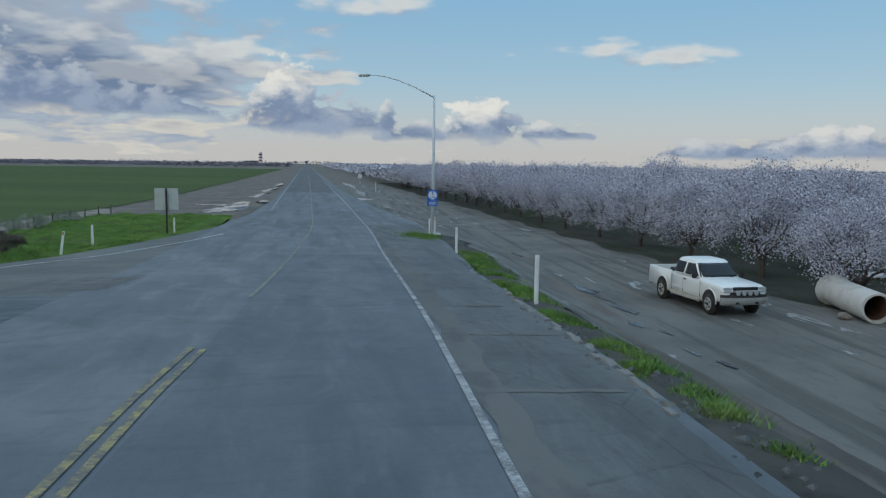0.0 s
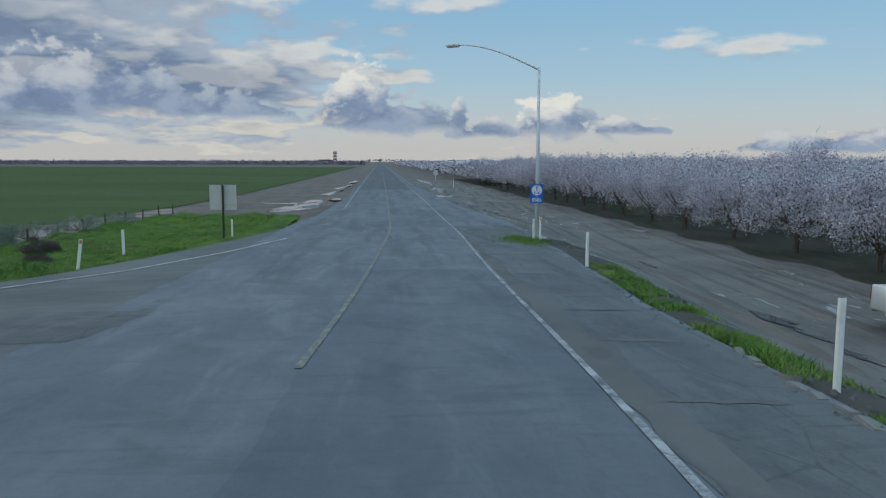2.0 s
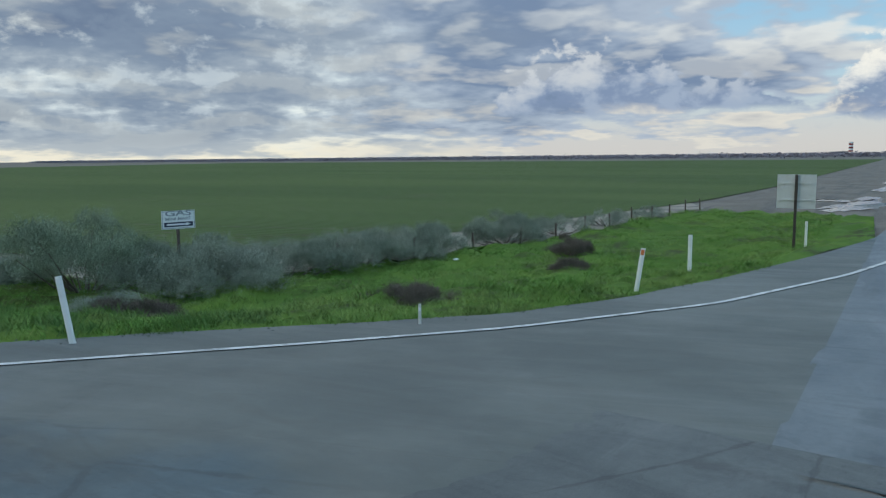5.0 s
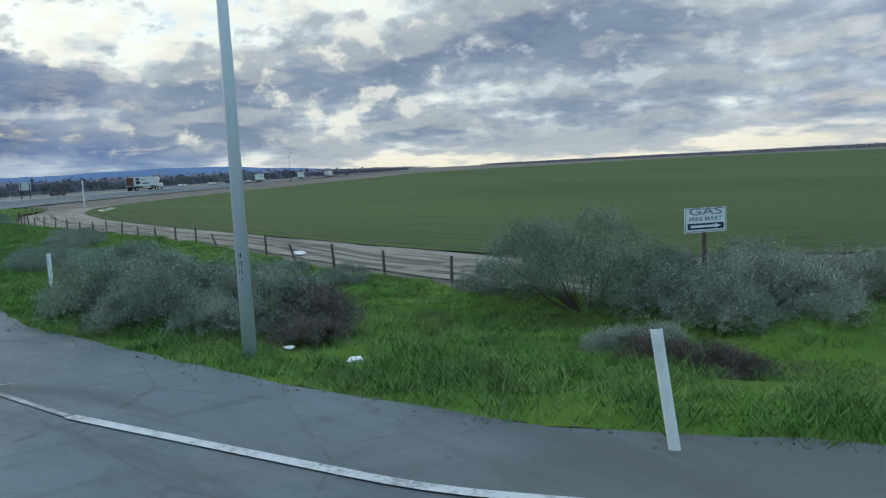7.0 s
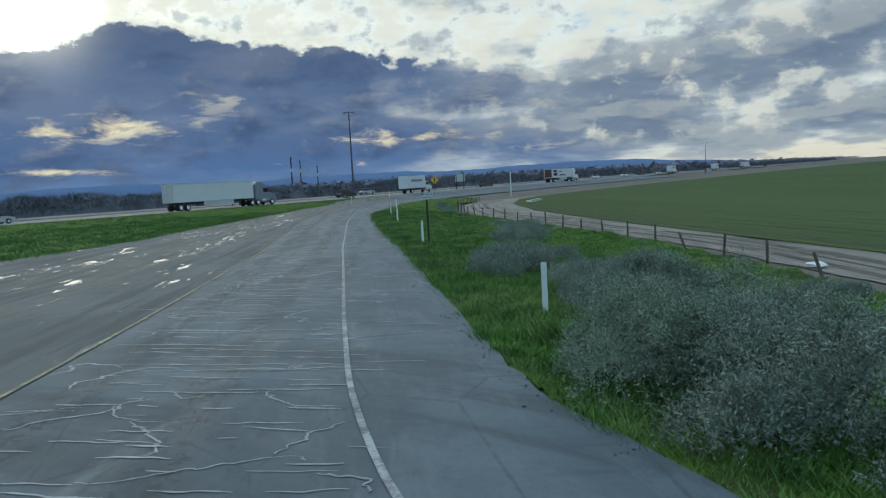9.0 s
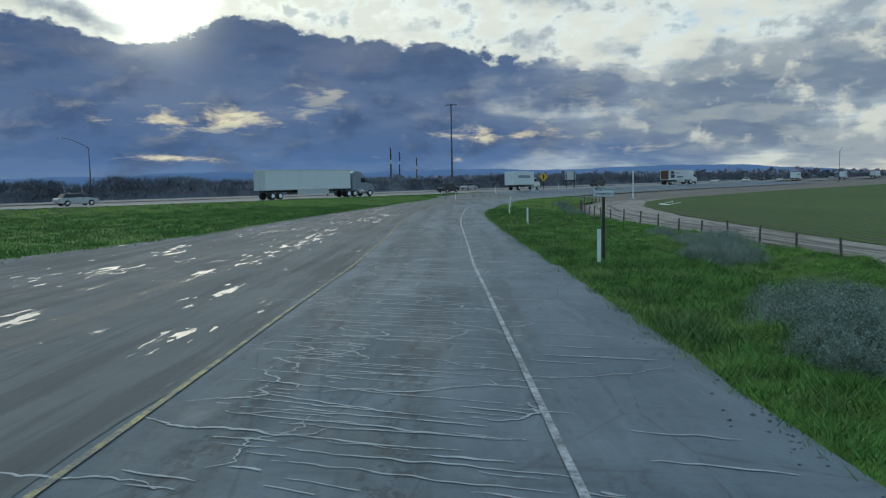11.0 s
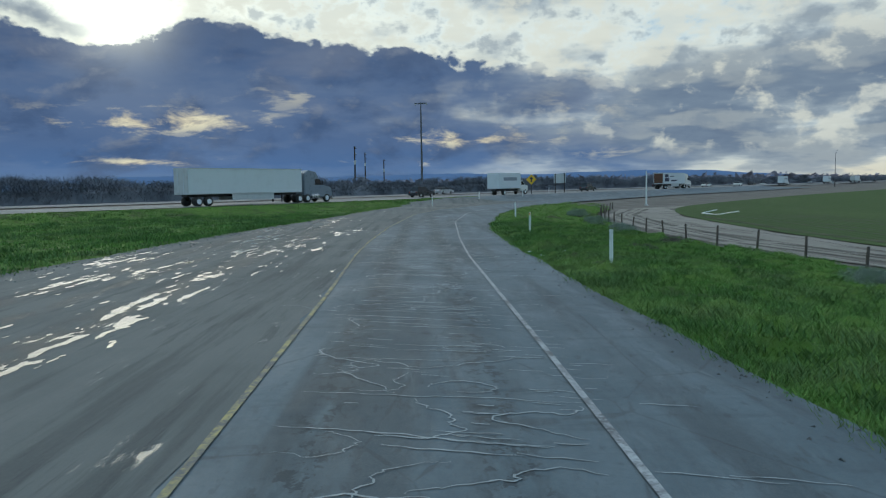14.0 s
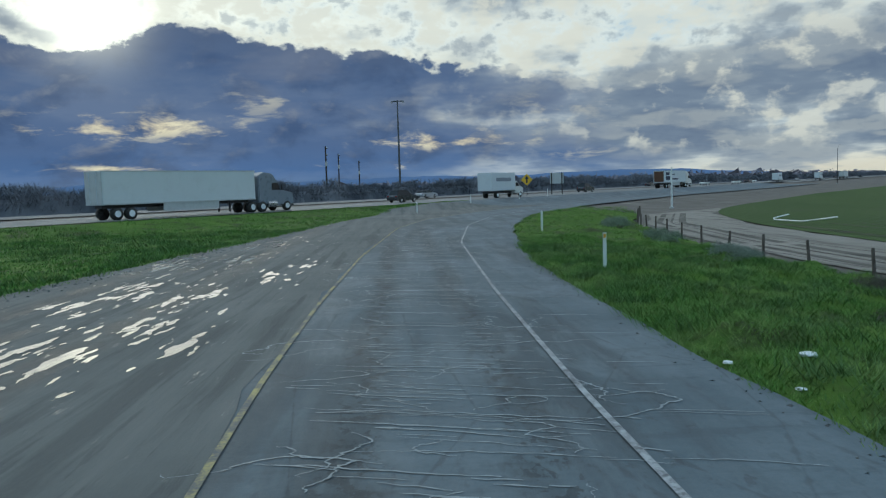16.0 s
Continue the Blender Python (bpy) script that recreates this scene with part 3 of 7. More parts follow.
STEEL = make_plain("galvanised steel", (0.58, 0.63, 0.66), 0.55, 0.1, 0.15, 2.0)
WIRE = make_plain("rusty wire", (0.09, 0.07, 0.06), 0.7, 0.5)
CONCRETE = make_plain("pale concrete", (0.55, 0.55, 0.53), 0.85, 0.0, 0.4, 1.6, (0.24, 0.22, 0.19))
PANEL_GREY = make_plain("bare aluminium panel", (0.50, 0.52, 0.51), 0.55, 0.1, 0.2, 2.0)
PANEL_WHITE = make_plain("white sign sheeting", (0.72, 0.74, 0.74), 0.4, 0.0, 0.12, 2.0)
PANEL_BLUE = make_plain("blue sign sheeting", (0.015, 0.12, 0.50), 0.4, 0.0, 0.08, 2.0)
PANEL_YELLOW = make_plain("yellow sign sheeting", (0.70, 0.42, 0.02), 0.4, 0.0, 0.1, 2.0)
INK = make_plain("dark lettering", (0.015, 0.02, 0.05), 0.6, 0.0, 0.05)
INK_GREY = make_plain("faded lettering", (0.22, 0.24, 0.27), 0.6, 0.0, 0.3, 6.0, (0.5, 0.5, 0.5))
VAN_WHITE = make_plain("dirty white car paint", (0.68, 0.68, 0.64), 0.3, 0.0, 0.3, 1.5, (0.30, 0.26, 0.20), Coat_Weight=0.5)
VAN_TAN = make_plain("mud splashed lower paint", (0.50, 0.47, 0.40), 0.55, 0.0, 0.6, 2.5, (0.24, 0.20, 0.15))
TRAILER = make_plain("white trailer skin", (0.62, 0.66, 0.67), 0.4, 0.1, 0.15, 0.8, (0.35, 0.34, 0.32))
CAB_GREY = make_plain("dark blue-grey cab paint", (0.20, 0.23, 0.27), 0.3, 0.1, 0.1)
CAR_DARK = make_plain("dark car paint", (0.02, 0.022, 0.028), 0.25, 0.0, 0.1, 2.0, (0.1, 0.1, 0.1), Coat_Weight=0.7)
CAR_SILVER = make_plain("silver car paint", (0.45, 0.47, 0.49), 0.3, 0.4, 0.1, 2.0, (0.2, 0.2, 0.2), Coat_Weight=0.7)
PANE = make_pane("tinted car window", (0.012, 0.015, 0.018))
PICKUP = make_plain("dusty white pickup paint", (0.74, 0.76, 0.75), 0.35, 0.0, 0.16, 1.2, (0.36, 0.33, 0.28), Coat_Weight=0.3)
SILVER = make_plain("dusty silver bumper", (0.36, 0.36, 0.345), 0.5, 0.2, 0.4, 3.0, (0.17, 0.15, 0.125))
ALLOY = make_plain("dusty alloy", (0.46, 0.47, 0.46), 0.5, 0.2, 0.3, 5.0, (0.2, 0.18, 0.15))
RUBBLE = make_plain("dirty broken concrete", (0.20, 0.185, 0.165), 0.9, 0.0, 0.5, 5.0)
RUBBLE_PALE = make_plain("pale broken asphalt", (0.19, 0.195, 0.19), 0.9, 0.0, 0.5, 5.0)
RUBBER = make_plain("dusty tyre rubber", (0.025, 0.024, 0.023), 0.85, 0.0, 0.5, 5.0)
BLACK = make_plain("black trim", (0.018, 0.018, 0.02), 0.5, 0.0, 0.3)
CHROME = make_plain("dull chrome", (0.55, 0.56, 0.57), 0.25, 0.9, 0.25, 4.0)
LAMP_GLASS = make_lens("clear lamp glass", (0.42, 0.45, 0.47))
LAMP_RED = make_lens("red lamp glass", (0.25, 0.01, 0.01))
RUST = make_plain("rusty inner wall", (0.12, 0.06, 0.035), 0.9, 0.0, 0.5, 2.0, (0.05, 0.035, 0.03))
TOWER_RED = make_plain("red tower paint", (0.20, 0.03, 0.035), 0.7)
LITTER = make_plain("crumpled white litter", (0.72, 0.74, 0.75), 0.6, 0.0, 0.2, 6.0)

# ------------------------------------------------------------ the lie of the land
PROFILE = ((-80, 6.0), (0, 3.3), (5, 3.1), (20, 2.4), (38, 1.65), (58, 1.05), (80, 0.8), (5000, 0.8))
NORTH = ((-320, 112), (-260, 78), (-200, 42), (-160, 23), (-135, 15), (-117, 13.4), (-99.5, 13.6), (-92.7, 14.1), (-81, 15.7), (-67, 18.0),
         (-56, 19.9), (-47.7, 21.4), (-35.6, 23.3), (-29.7, 24.3), (-26, 25), (-18.8, 27.8), (-15.7, 29.3), (-13.6, 30.9),
         (-10.9, 33.6), (-8.3, 36.3), (-6.7, 39.9), (-5, 46.6), (-2.6, 60.7))
SOUTH = ((-320, 90.6), (-260, 56.8), (-200, 23), (-170, 6), (-150, 0.5), (-128, -0.5), (-103, -0.3), (-87, 0), (-66, 1.6),
         (-53, 1.0), (-35, -2), (-20, -8), (-10, -20), (-2.6, -45))
RIGHT = ((-80, 6.5), (10, 7.6), (17.6, 8.3), (30, 9.2), (41, 10.5), (64, 12.2), (90, 11.0), (140, 9.6), (5000, 9.4))
LEFT = ((-80, -2.6), (60.7, -2.6), (75, -1.6), (110, -0.6), (5000, -0.6))
FENCE = ((-15.2, 84), (-16.2, 70), (-16.6, 60.5), (-17.6, 50.6), (-20.6, 43.5), (-25, 39.5), (-30.8, 36.8), (-39, 35.2),
         (-48.7, 34.3), (-56.8, 33), (-70, 30), (-82.4, 27.1), (-92.9, 24.1), (-108, 22.3), (-126, 22.4), (-142, 25.5))
CROP_EDGE = ((-14.5, 520), (-16, 130), (-17.5, 92), (-21, 70), (-24.5, 52), (-33.2, 42.6), (-42, 40.8), (-56.7, 38), (-73.8, 34.6),
             (-98, 30.9), (-121, 29.6), (-140, 31.8), (-153, 36), (-173, 47), (-206, 66))
WHITE_RAMP = ((-1.4, 53.0), (-2.8, 46.1), (-4.9, 39.4), (-7.5, 35), (-9.8, 32.3), (-13.7, 28.2), (-18, 25.6), (-22.9, 23.4), (-26.5, 22.48),
              (-32.6, 21.38), (-46.3, 19.05), (-52.3, 18.0), (-62.6, 16.42), (-77.6, 14.05), (-87, 12.8), (-103.5, 10.9), (-118.7, 10.4),
              (-131, 11.4), (-143, 14.2), (-160, 20), (-200, 38))
YELLOW_RAMP = ((-20, 18.6), (-27, 17.7), (-32.8, 16.9), (-43.7, 15.3), (-52, 14.2), (-57, 13.4), (-67.6, 11.7), (-78, 9.9), (-85, 8.9),
               (-97, 7.5), (-117, 5.9), (-130, 6.3), (-146, 10), (-165, 18))
YELLOW_ROAD = ((2.2, 24.5), (2.5, 28.6), (2.8, 34), (3.3, 44), (4.0, 60), (4.2, 107), (4.3, 700))
WHITE_RIGHT = ((4.95, 5), (5.6, 14.8), (5.93, 18.5), (6.27, 24.8), (6.85, 38), (7.8, 56), (8.2, 86), (8.3, 700))
FWY = Vector((-0.87, 0.493, 0)).normalized()  # the freeway's way
FWY_N = Vector((0.493, 0.87, 0)).normalized()


def along(table, v):
    return np.interp(v, [a for a, _ in table], [b for _, b in table])


def smooth(a, b, x):
    u = np.clip((x - a) / (b - a), 0, 1)
    return u * u * (3 - 2 * u)


def land(x, y):
    """The height of the ground, for numbers or arrays."""
    x, y = np.asarray(x, float), np.asarray(y, float)
    road = sum(along(PROFILE, y + d) for d in (-6, -3, 0, 3, 6)) / 5
    z = np.where(x < 0, 1.0 + (road - 1.0) * np.exp(np.minimum(x, 0) / 28), road)
    d_left = (y - along(NORTH, x)) * np.where(x > -12, 0.5, 0.95)
    d_right = x - along(RIGHT, y)
    z = np.where(x < -2.6, z + (0.5 - z) * smooth(0.5, 9, d_left), z)
    z = np.where(x > 0, z + (0.4 - z) * smooth(0.3, 5, d_right), z)
    return z + 0.70 * smooth(-70, -77, 0.493 * x + 0.87 * y)


def on(x, y, dz=0.0):
    return Vector((x, y, float(land(x, y)) + dz))


# ------------------------------------------------------------ mesh helpers


def mesh_of(name, verts, faces, mat, soft=False):
    me = bpy.data.meshes.new(name)
    me.from_pydata([tuple(v) for v in verts], [], [tuple(f) for f in faces])
    me.materials.append(mat)
    if soft:
        me.shade_smooth()
    me.update()
    return me


def setting(name, verts, faces, mat, label, category, soft=True, kind="structure"):
    return tagged(new(name, mesh_of(name, verts, faces, mat, soft)), label, category, "", kind)


def part(name, bm, mat, parent, label="", soft=False):
    me = bpy.data.meshes.new(name)
    bm.to_mesh(me)
    bm.free()
    me.materials.append(mat)
    if soft:
        me.shade_smooth()
    ob = new(name, me)
    ob.parent = parent
    return tagged(ob, label)


def thing(name, label, category, group="", m=None):
    ob = tagged(new(name), label, category, group)
    if m is not None:
        ob.matrix_world = m
    return ob


def box(bm, c, s, bevel=0.0, turn=None):
    made = bmesh.ops.create_cube(bm, size=1.0)["verts"]
    for v in made:
        v.co = Vector((v.co.x * s[0], v.co.y * s[1], v.co.z * s[2]))
    if bevel:
        edges = list({e for v in made for e in v.link_edges})
        made = list({v for f in bmesh.ops.bevel(bm, geom=edges, offset=bevel, segments=2, affect="EDGES")["faces"] for v in f.verts} | {v for v in made if v.is_valid})
    for v in made:
        v.co = (turn @ v.co if turn else v.co) + Vector(c)
    return made


def rod(bm, points, radii, seg=8, caps=True):
    """A tapered tube along points."""
    pts = [Vector(p) for p in points]
    rings = []
    for i, p in enumerate(pts):
        d = (pts[min(i + 1, len(pts) - 1)] - pts[max(i - 1, 0)]).normalized()
        u = d.cross(Vector((0.31, 0.17, 0.93)) if abs(d.z) < 0.9 else Vector((0.9, 0.2, 0.1))).normalized()
        w = d.cross(u)
        r = radii[i] if isinstance(radii, (list, tuple)) else radii
        rings.append([bm.verts.new(p + (u * math.cos(a) + w * math.sin(a)) * r) for a in (2 * math.pi * k / seg for k in range(seg))])
    for a, b in zip(rings, rings[1:]):
        for k in range(seg):
            bm.faces.new((a[k], a[(k + 1) % seg], b[(k + 1) % seg], b[k]))
    if caps:
        bm.faces.new(rings[0][::-1])
        bm.faces.new(rings[-1])


def disc_prism(bm, c, r, depth, axis="x", seg=20, bevel=0.0):
    """A wheel-like solid round an axis."""
    turn = {"x": Matrix.Rotation(math.pi / 2, 3, "Y"), "y": Matrix.Rotation(math.pi / 2, 3, "X"), "z": Matrix.Identity(3)}[axis]
    made = bmesh.ops.create_cone(bm, segments=seg, radius1=r, radius2=r, depth=depth, cap_ends=True)["verts"]
    if bevel:
        edges = [e for e in {e for v in made for e in v.link_edges} if any(len(f.verts) > 4 for f in e.link_faces)]
        made = list({v for f in bmesh.ops.bevel(bm, geom=edges, offset=bevel, segments=2, affect="EDGES")["faces"] for v in f.verts} | {v for v in made if v.is_valid})
    for v in made:
        v.co = turn @ v.co + Vector(c)


def loft(bm, sections):
    """Joins rings of equal count into one closed skin."""
    rings = [[bm.verts.new(p) for p in ring] for ring in sections]
    n = len(rings[0])
    for a, b in zip(rings, rings[1:]):
        for k in range(n):
            bm.faces.new((a[k], a[(k + 1) % n], b[(k + 1) % n], b[k]))
    bm.faces.new(rings[0][::-1])
    bm.faces.new(rings[-1])


def plate(bm, outline, y0, y1):
    """An outline in x and z, given thickness along y."""
    a = [bm.verts.new((x, y0, z)) for x, z in outline]
    b = [bm.verts.new((x, y1, z)) for x, z in outline]
    bm.faces.new(a)
    bm.faces.new(b[::-1])
    for k in range(len(a)):
        bm.faces.new((a[k], b[k], b[(k + 1) % len(a)], a[(k + 1) % len(a)]))
    bmesh.ops.recalc_face_normals(bm, faces=bm.faces[:])


def words(text, size, mat, parent, at, turn=(90, 0, 0), width=None):
    """Lettering as a thin solid."""
    cu = bpy.data.curves.new("lettering", "FONT")
    cu.body, cu.size, cu.align_x, cu.align_y, cu.extrude = text, size, "CENTER", "CENTER", 0.002
    cu.offset = size * 0.018
    tmp = bpy.data.objects.new("lettering", cu)
    scene.collection.objects.link(tmp)
    bpy.context.view_layer.update()
    me = bpy.data.meshes.new_from_object(tmp.evaluated_get(bpy.context.evaluated_depsgraph_get()))
    bpy.data.objects.remove(tmp)
    bpy.data.curves.remove(cu)
    me.materials.clear()
    me.materials.append(mat)
    xs = [v.co.x for v in me.vertices]
    if width and xs:
        k = width / (max(xs) - min(xs))
        for v in me.vertices:
            v.co.x *= k
    ob = new("lettering", me)
    ob.parent = parent
    ob.matrix_basis = pose(*at, *turn)
    return ob


def resample(points, n):
    p = np.array(points, float)
    s = np.r_[0, np.cumsum(np.hypot(*np.diff(p, axis=0).T))]
    u = np.linspace(0, s[-1], n)
    out = np.stack([np.interp(u, s, p[:, 0]), np.interp(u, s, p[:, 1])], 1)
    for _ in range(3):
        out[1:-1] = (out[:-2] + 2 * out[1:-1] + out[2:]) / 4
    return out


def hummock(x, y):
    """Low mounds of the rough grass."""
    return np.array([0.26 * max(noise.noise((a * 0.45, b * 0.45, 1.7)), 0.0) + 0.26 * max(noise.noise((a * 0.9, b * 0.9, 4.7)), -0.1) + 0.20 * max(noise.noise((a * 1.7, b * 1.7, 7.7)), -0.1) + 0.05 * noise.noise((a * 3.6, b * 3.6, 2.7)) for a, b in zip(np.ravel(x), np.ravel(y))]).reshape(np.shape(x))


def sheet(name, a, b, n, m, dz, mat, label, category, rag=0.0, kind="structure", mounds=False):
    """A cloth between two curves, laid on the land."""
    a, b = (resample(c, n) if len(c) != n else np.array(c, float) for c in (a, b))
    rng = np.random.default_rng(len(name) + n)
    if rag:
        for c in (a, b):
            w = rng.normal(0, rag, (n, 2))
            c += (w + np.roll(w, 1, 0)) / 2
    f = np.linspace(0, 1, m)[None, :, None]
    grid = a[:, None] * (1 - f) + b[:, None] * f
    z = land(grid[..., 0], grid[..., 1]) + dz
    if mounds:
        z = z + hummock(grid[..., 0], grid[..., 1]) * smooth(0, 0.08, f[..., 0])
    verts = np.concatenate([grid, z[..., None]], -1).reshape(-1, 3)
    faces = []
    for i in range(n - 1):
        for j in range(m - 1):
            k = i * m + j
            faces.append((k, k + 1, k + m + 1, k + m))
    ob = setting(name, verts, faces, mat, label, category, True, kind)
    if ob.data.polygons[0].normal.z < 0:
        ob.data.flip_normals()
    return ob


def stripe(name, points, width, dz, mat, label, n=160, gaps=None):
    c = resample(points, n)
    d = np.gradient(c, axis=0)
    d /= np.hypot(d[:, 0], d[:, 1])[:, None]
    side = np.stack([-d[:, 1], d[:, 0]], 1) * width / 2
    verts, faces = [], []
    for i, (p, s) in enumerate(zip(c, side)):
        for q in (p - s, p + s):
            verts.append((q[0], q[1], float(land(*q)) + dz))
        if i and not (gaps and gaps(i)):
            faces.append((2 * i - 2, 2 * i, 2 * i + 1, 2 * i - 1))
    ob = setting(name, verts, faces, mat, label, "road marking")
    if ob.data.polygons[0].normal.z < 0:
        ob.data.flip_normals()
    return ob


# ------------------------------------------------------------ ground, roads, fields
def steps(*spans):
    out = []
    for lo, hi, d in spans:
        out += list(np.arange(lo, hi, d))
    return np.array(out + [spans[-1][1]])


def ground():
    xs = steps((-4800, -800, 250), (-800, -330, 20), (-330, -60, 2.5), (-60, 40, 1.25), (40, 200, 10), (200, 800, 60), (800, 4800, 250))
    ys = steps((-4800, -600, 300), (-600, -110, 25), (-110, 90, 1.6), (90, 160, 5), (160, 800, 40), (800, 4800, 250))
    gx, gy = np.meshgrid(xs, ys, indexing="ij")
    z = land(gx, gy)
    # sunk under the paving, so that the paving lies on it
    paved = ((gx < -2.6) & (gy < along(NORTH, gx) - 0.3) & (gy > along(SOUTH, gx) + 0.3)) | ((gx >= -2.6) & (gx < along(RIGHT, gy) - 0.3))
    z = z - np.where(paved, 0.30, 0.12)
    verts = np.stack([gx, gy, z], -1).reshape(-1, 3)
    m = len(ys)
    faces = [(i * m + j, (i + 1) * m + j, (i + 1) * m + j + 1, i * m + j + 1) for i in range(len(xs) - 1) for j in range(m - 1)]
    setting("ground", verts, faces, SOIL, "grey-brown bare soil reaching to the horizon", "ground")


ground()
far_y = np.r_[np.linspace(-80, 140, 111), np.linspace(150, 1000, 40), np.linspace(1100, 4500, 10)]
sheet("road_main", np.stack([along(LEFT, far_y), far_y], 1), np.stack([along(RIGHT, far_y), far_y], 1), len(far_y), 10, 0.0, ASPHALT,
      "worn blue-grey asphalt country road with faded markings", "road", 0.05)
ramp_x = np.r_[np.linspace(-2.6, -30, 60), np.linspace(-31, -320, 200)]
sheet("road_ramp", np.stack([ramp_x, along(NORTH, ramp_x)], 1), np.stack([ramp_x, along(SOUTH, ramp_x)], 1), len(ramp_x), 30, 0.0, RAMP,
      "cracked grey asphalt slip road curving to the freeway", "road", 0.07)
dy = np.r_[np.linspace(131, 300, 40), np.linspace(320, 1500, 20)]
sheet("road_main_far", np.stack([along(LEFT, dy) + 0.7, dy], 1), np.stack([along(RIGHT, dy) - 1.0, dy], 1), len(dy), 4, 0.006, NEW_ASPHALT,
      "darker resurfaced stretch of the country road", "road", 0.03)
sy = np.linspace(-20, 62, 80)
sheet("road_shoulder", np.stack([along(((-20, 5.3), (15, 5.75), (25, 6.5), (38, 7.1), (62, 8.0)), sy), sy], 1),
      np.stack([along(RIGHT, sy) - 0.12, sy], 1), 80, 5, 0.006, SHOULDER, "darker cracked asphalt shoulder with a broken edge", "road shoulder", 0.10)
mx = np.linspace(-14, -165, 150)
yell = np.array(YELLOW_RAMP[::-1])
sheet("mud_shoulder", np.stack([mx, np.interp(mx, yell[:, 0], yell[:, 1]) - 0.06 + 0.05 * np.sin(mx * 0.9)], 1),
      np.stack([mx, along(SOUTH, mx) - 0.4], 1), 150, 12, 0.007, MUD, "wet muddy wide shoulder with tyre ruts", "road shoulder", 0.12)
# a darker square of resurfacing in the mouth of the junction
sheet("road_patch", [(-5.0, 27.6), (-4.5, 29.4), (-4.4, 31.2)], [(-1.9, 27.2), (-1.6, 29.1), (-1.4, 30.5)], 30, 12, 0.005, SHOULDER, "darker rough square of patched asphalt", "road", 0.10)
sheet("road_patch", [(6.3, 25.4), (6.5, 28.0)], [(8.3, 25.6), (8.6, 28.2)], 14, 6, 0.009, NEW_ASPHALT, "dark square patch in the road shoulder", "road", 0.05)
sheet("road_patch", [(6.9, 32.0), (7.1, 36.0)], [(8.9, 32.2), (9.2, 36.1)], 14, 6, 0.009, NEW_ASPHALT, "dark square patch in the road shoulder", "road", 0.05)


sheet("road_lane", [(1.0, -20), (1.45, 5), (1.95, 18), (2.2, 24.5), (2.5, 28.6), (2.8, 34), (2.95, 38)], [(4.3, -20), (4.9, 5), (5.9, 18.5), (6.2, 24.8), (6.4, 28.6), (6.65, 34), (6.8, 38)], 100, 8, 0.005, LANE_ASPHALT,
      "darker smoother lane of the country road", "road", 0.04)
sheet("road_strip", [(5.02, 6), (5.66, 15), (5.98, 18.8), (6.34, 25.2), (6.92, 38), (7.84, 56)], [(5.6, 6), (6.15, 15), (6.5, 18.8), (6.95, 25.2), (7.4, 38), (8.1, 56)], 90, 4, 0.010, PALE_EDGE,
      "pale worn strip beside the white edge line", "road shoulder", 0.07)
for jy, w, x0, x1 in ((14.6, 0.16, 5.8, 7.6), (18.8, 0.22, 6.1, 7.1), (18.6, 0.07, 7.1, 8.1), (22.4, 0.16, 6.5, 8.0), (26.1, 0.26, 6.7, 8.2), (29.4, 0.22, 7.0, 8.6), (36.3, 0.35, 7.4, 8.6), (43.0, 0.3, 7.6, 9.6)):
    sheet("road_joint", [(x0, jy), (x1, jy - 0.25)], [(x0, jy + w), (x1, jy + w - 0.25)], 16, 3, 0.013, PALE_EDGE, "pale dusty joint across the asphalt shoulder", "road", 0.03)


def edge_blocks():
    """Broken pieces of the asphalt lip, tipped at the edge."""
    rng = random.Random(44)
    y = 13.4
    while y < 25.5:
        size = rng.uniform(0.22, 0.55)
        ob = thing("asphalt_chunk", "broken grey piece of the asphalt edge", "rubble", "broken road edge", Matrix.Translation(on(float(along(RIGHT, y)) - 0.05 + rng.gauss(0, 0.05), y, -0.02))
                   @ pose(0, 0, 0, rng.gauss(0, 6), rng.uniform(2, 12), rng.gauss(-6, 8)))
        bm = bmesh.new()
        box(bm, (0, 0, 0), (rng.uniform(0.12, 0.22), size, 0.09), 0.015)
        for v in bm.verts:
            v.co += Vector((noise.noise(v.co * 6 + Vector((y, 0, 0))), noise.noise(v.co * 6 + Vector((0, y, 0))), 0)) * 0.03
        part("slab", bm, RUBBLE_PALE, ob)
        y += size + rng.uniform(0.02, 0.35)


edge_blocks()
by = np.linspace(5, 52, 140)
sheet("soil_bank", np.stack([along(RIGHT, by) + 0.02, by], 1), np.stack([along(RIGHT, by) + 1.5 + 0.35 * np.sin(by * 0.8) + 0.25 * np.sin(by * 2.1), by], 1), 140, 14, -0.055, DARK_SOIL,
      "dark crumbly soil bank beside the asphalt edge", "ground", 0.08)


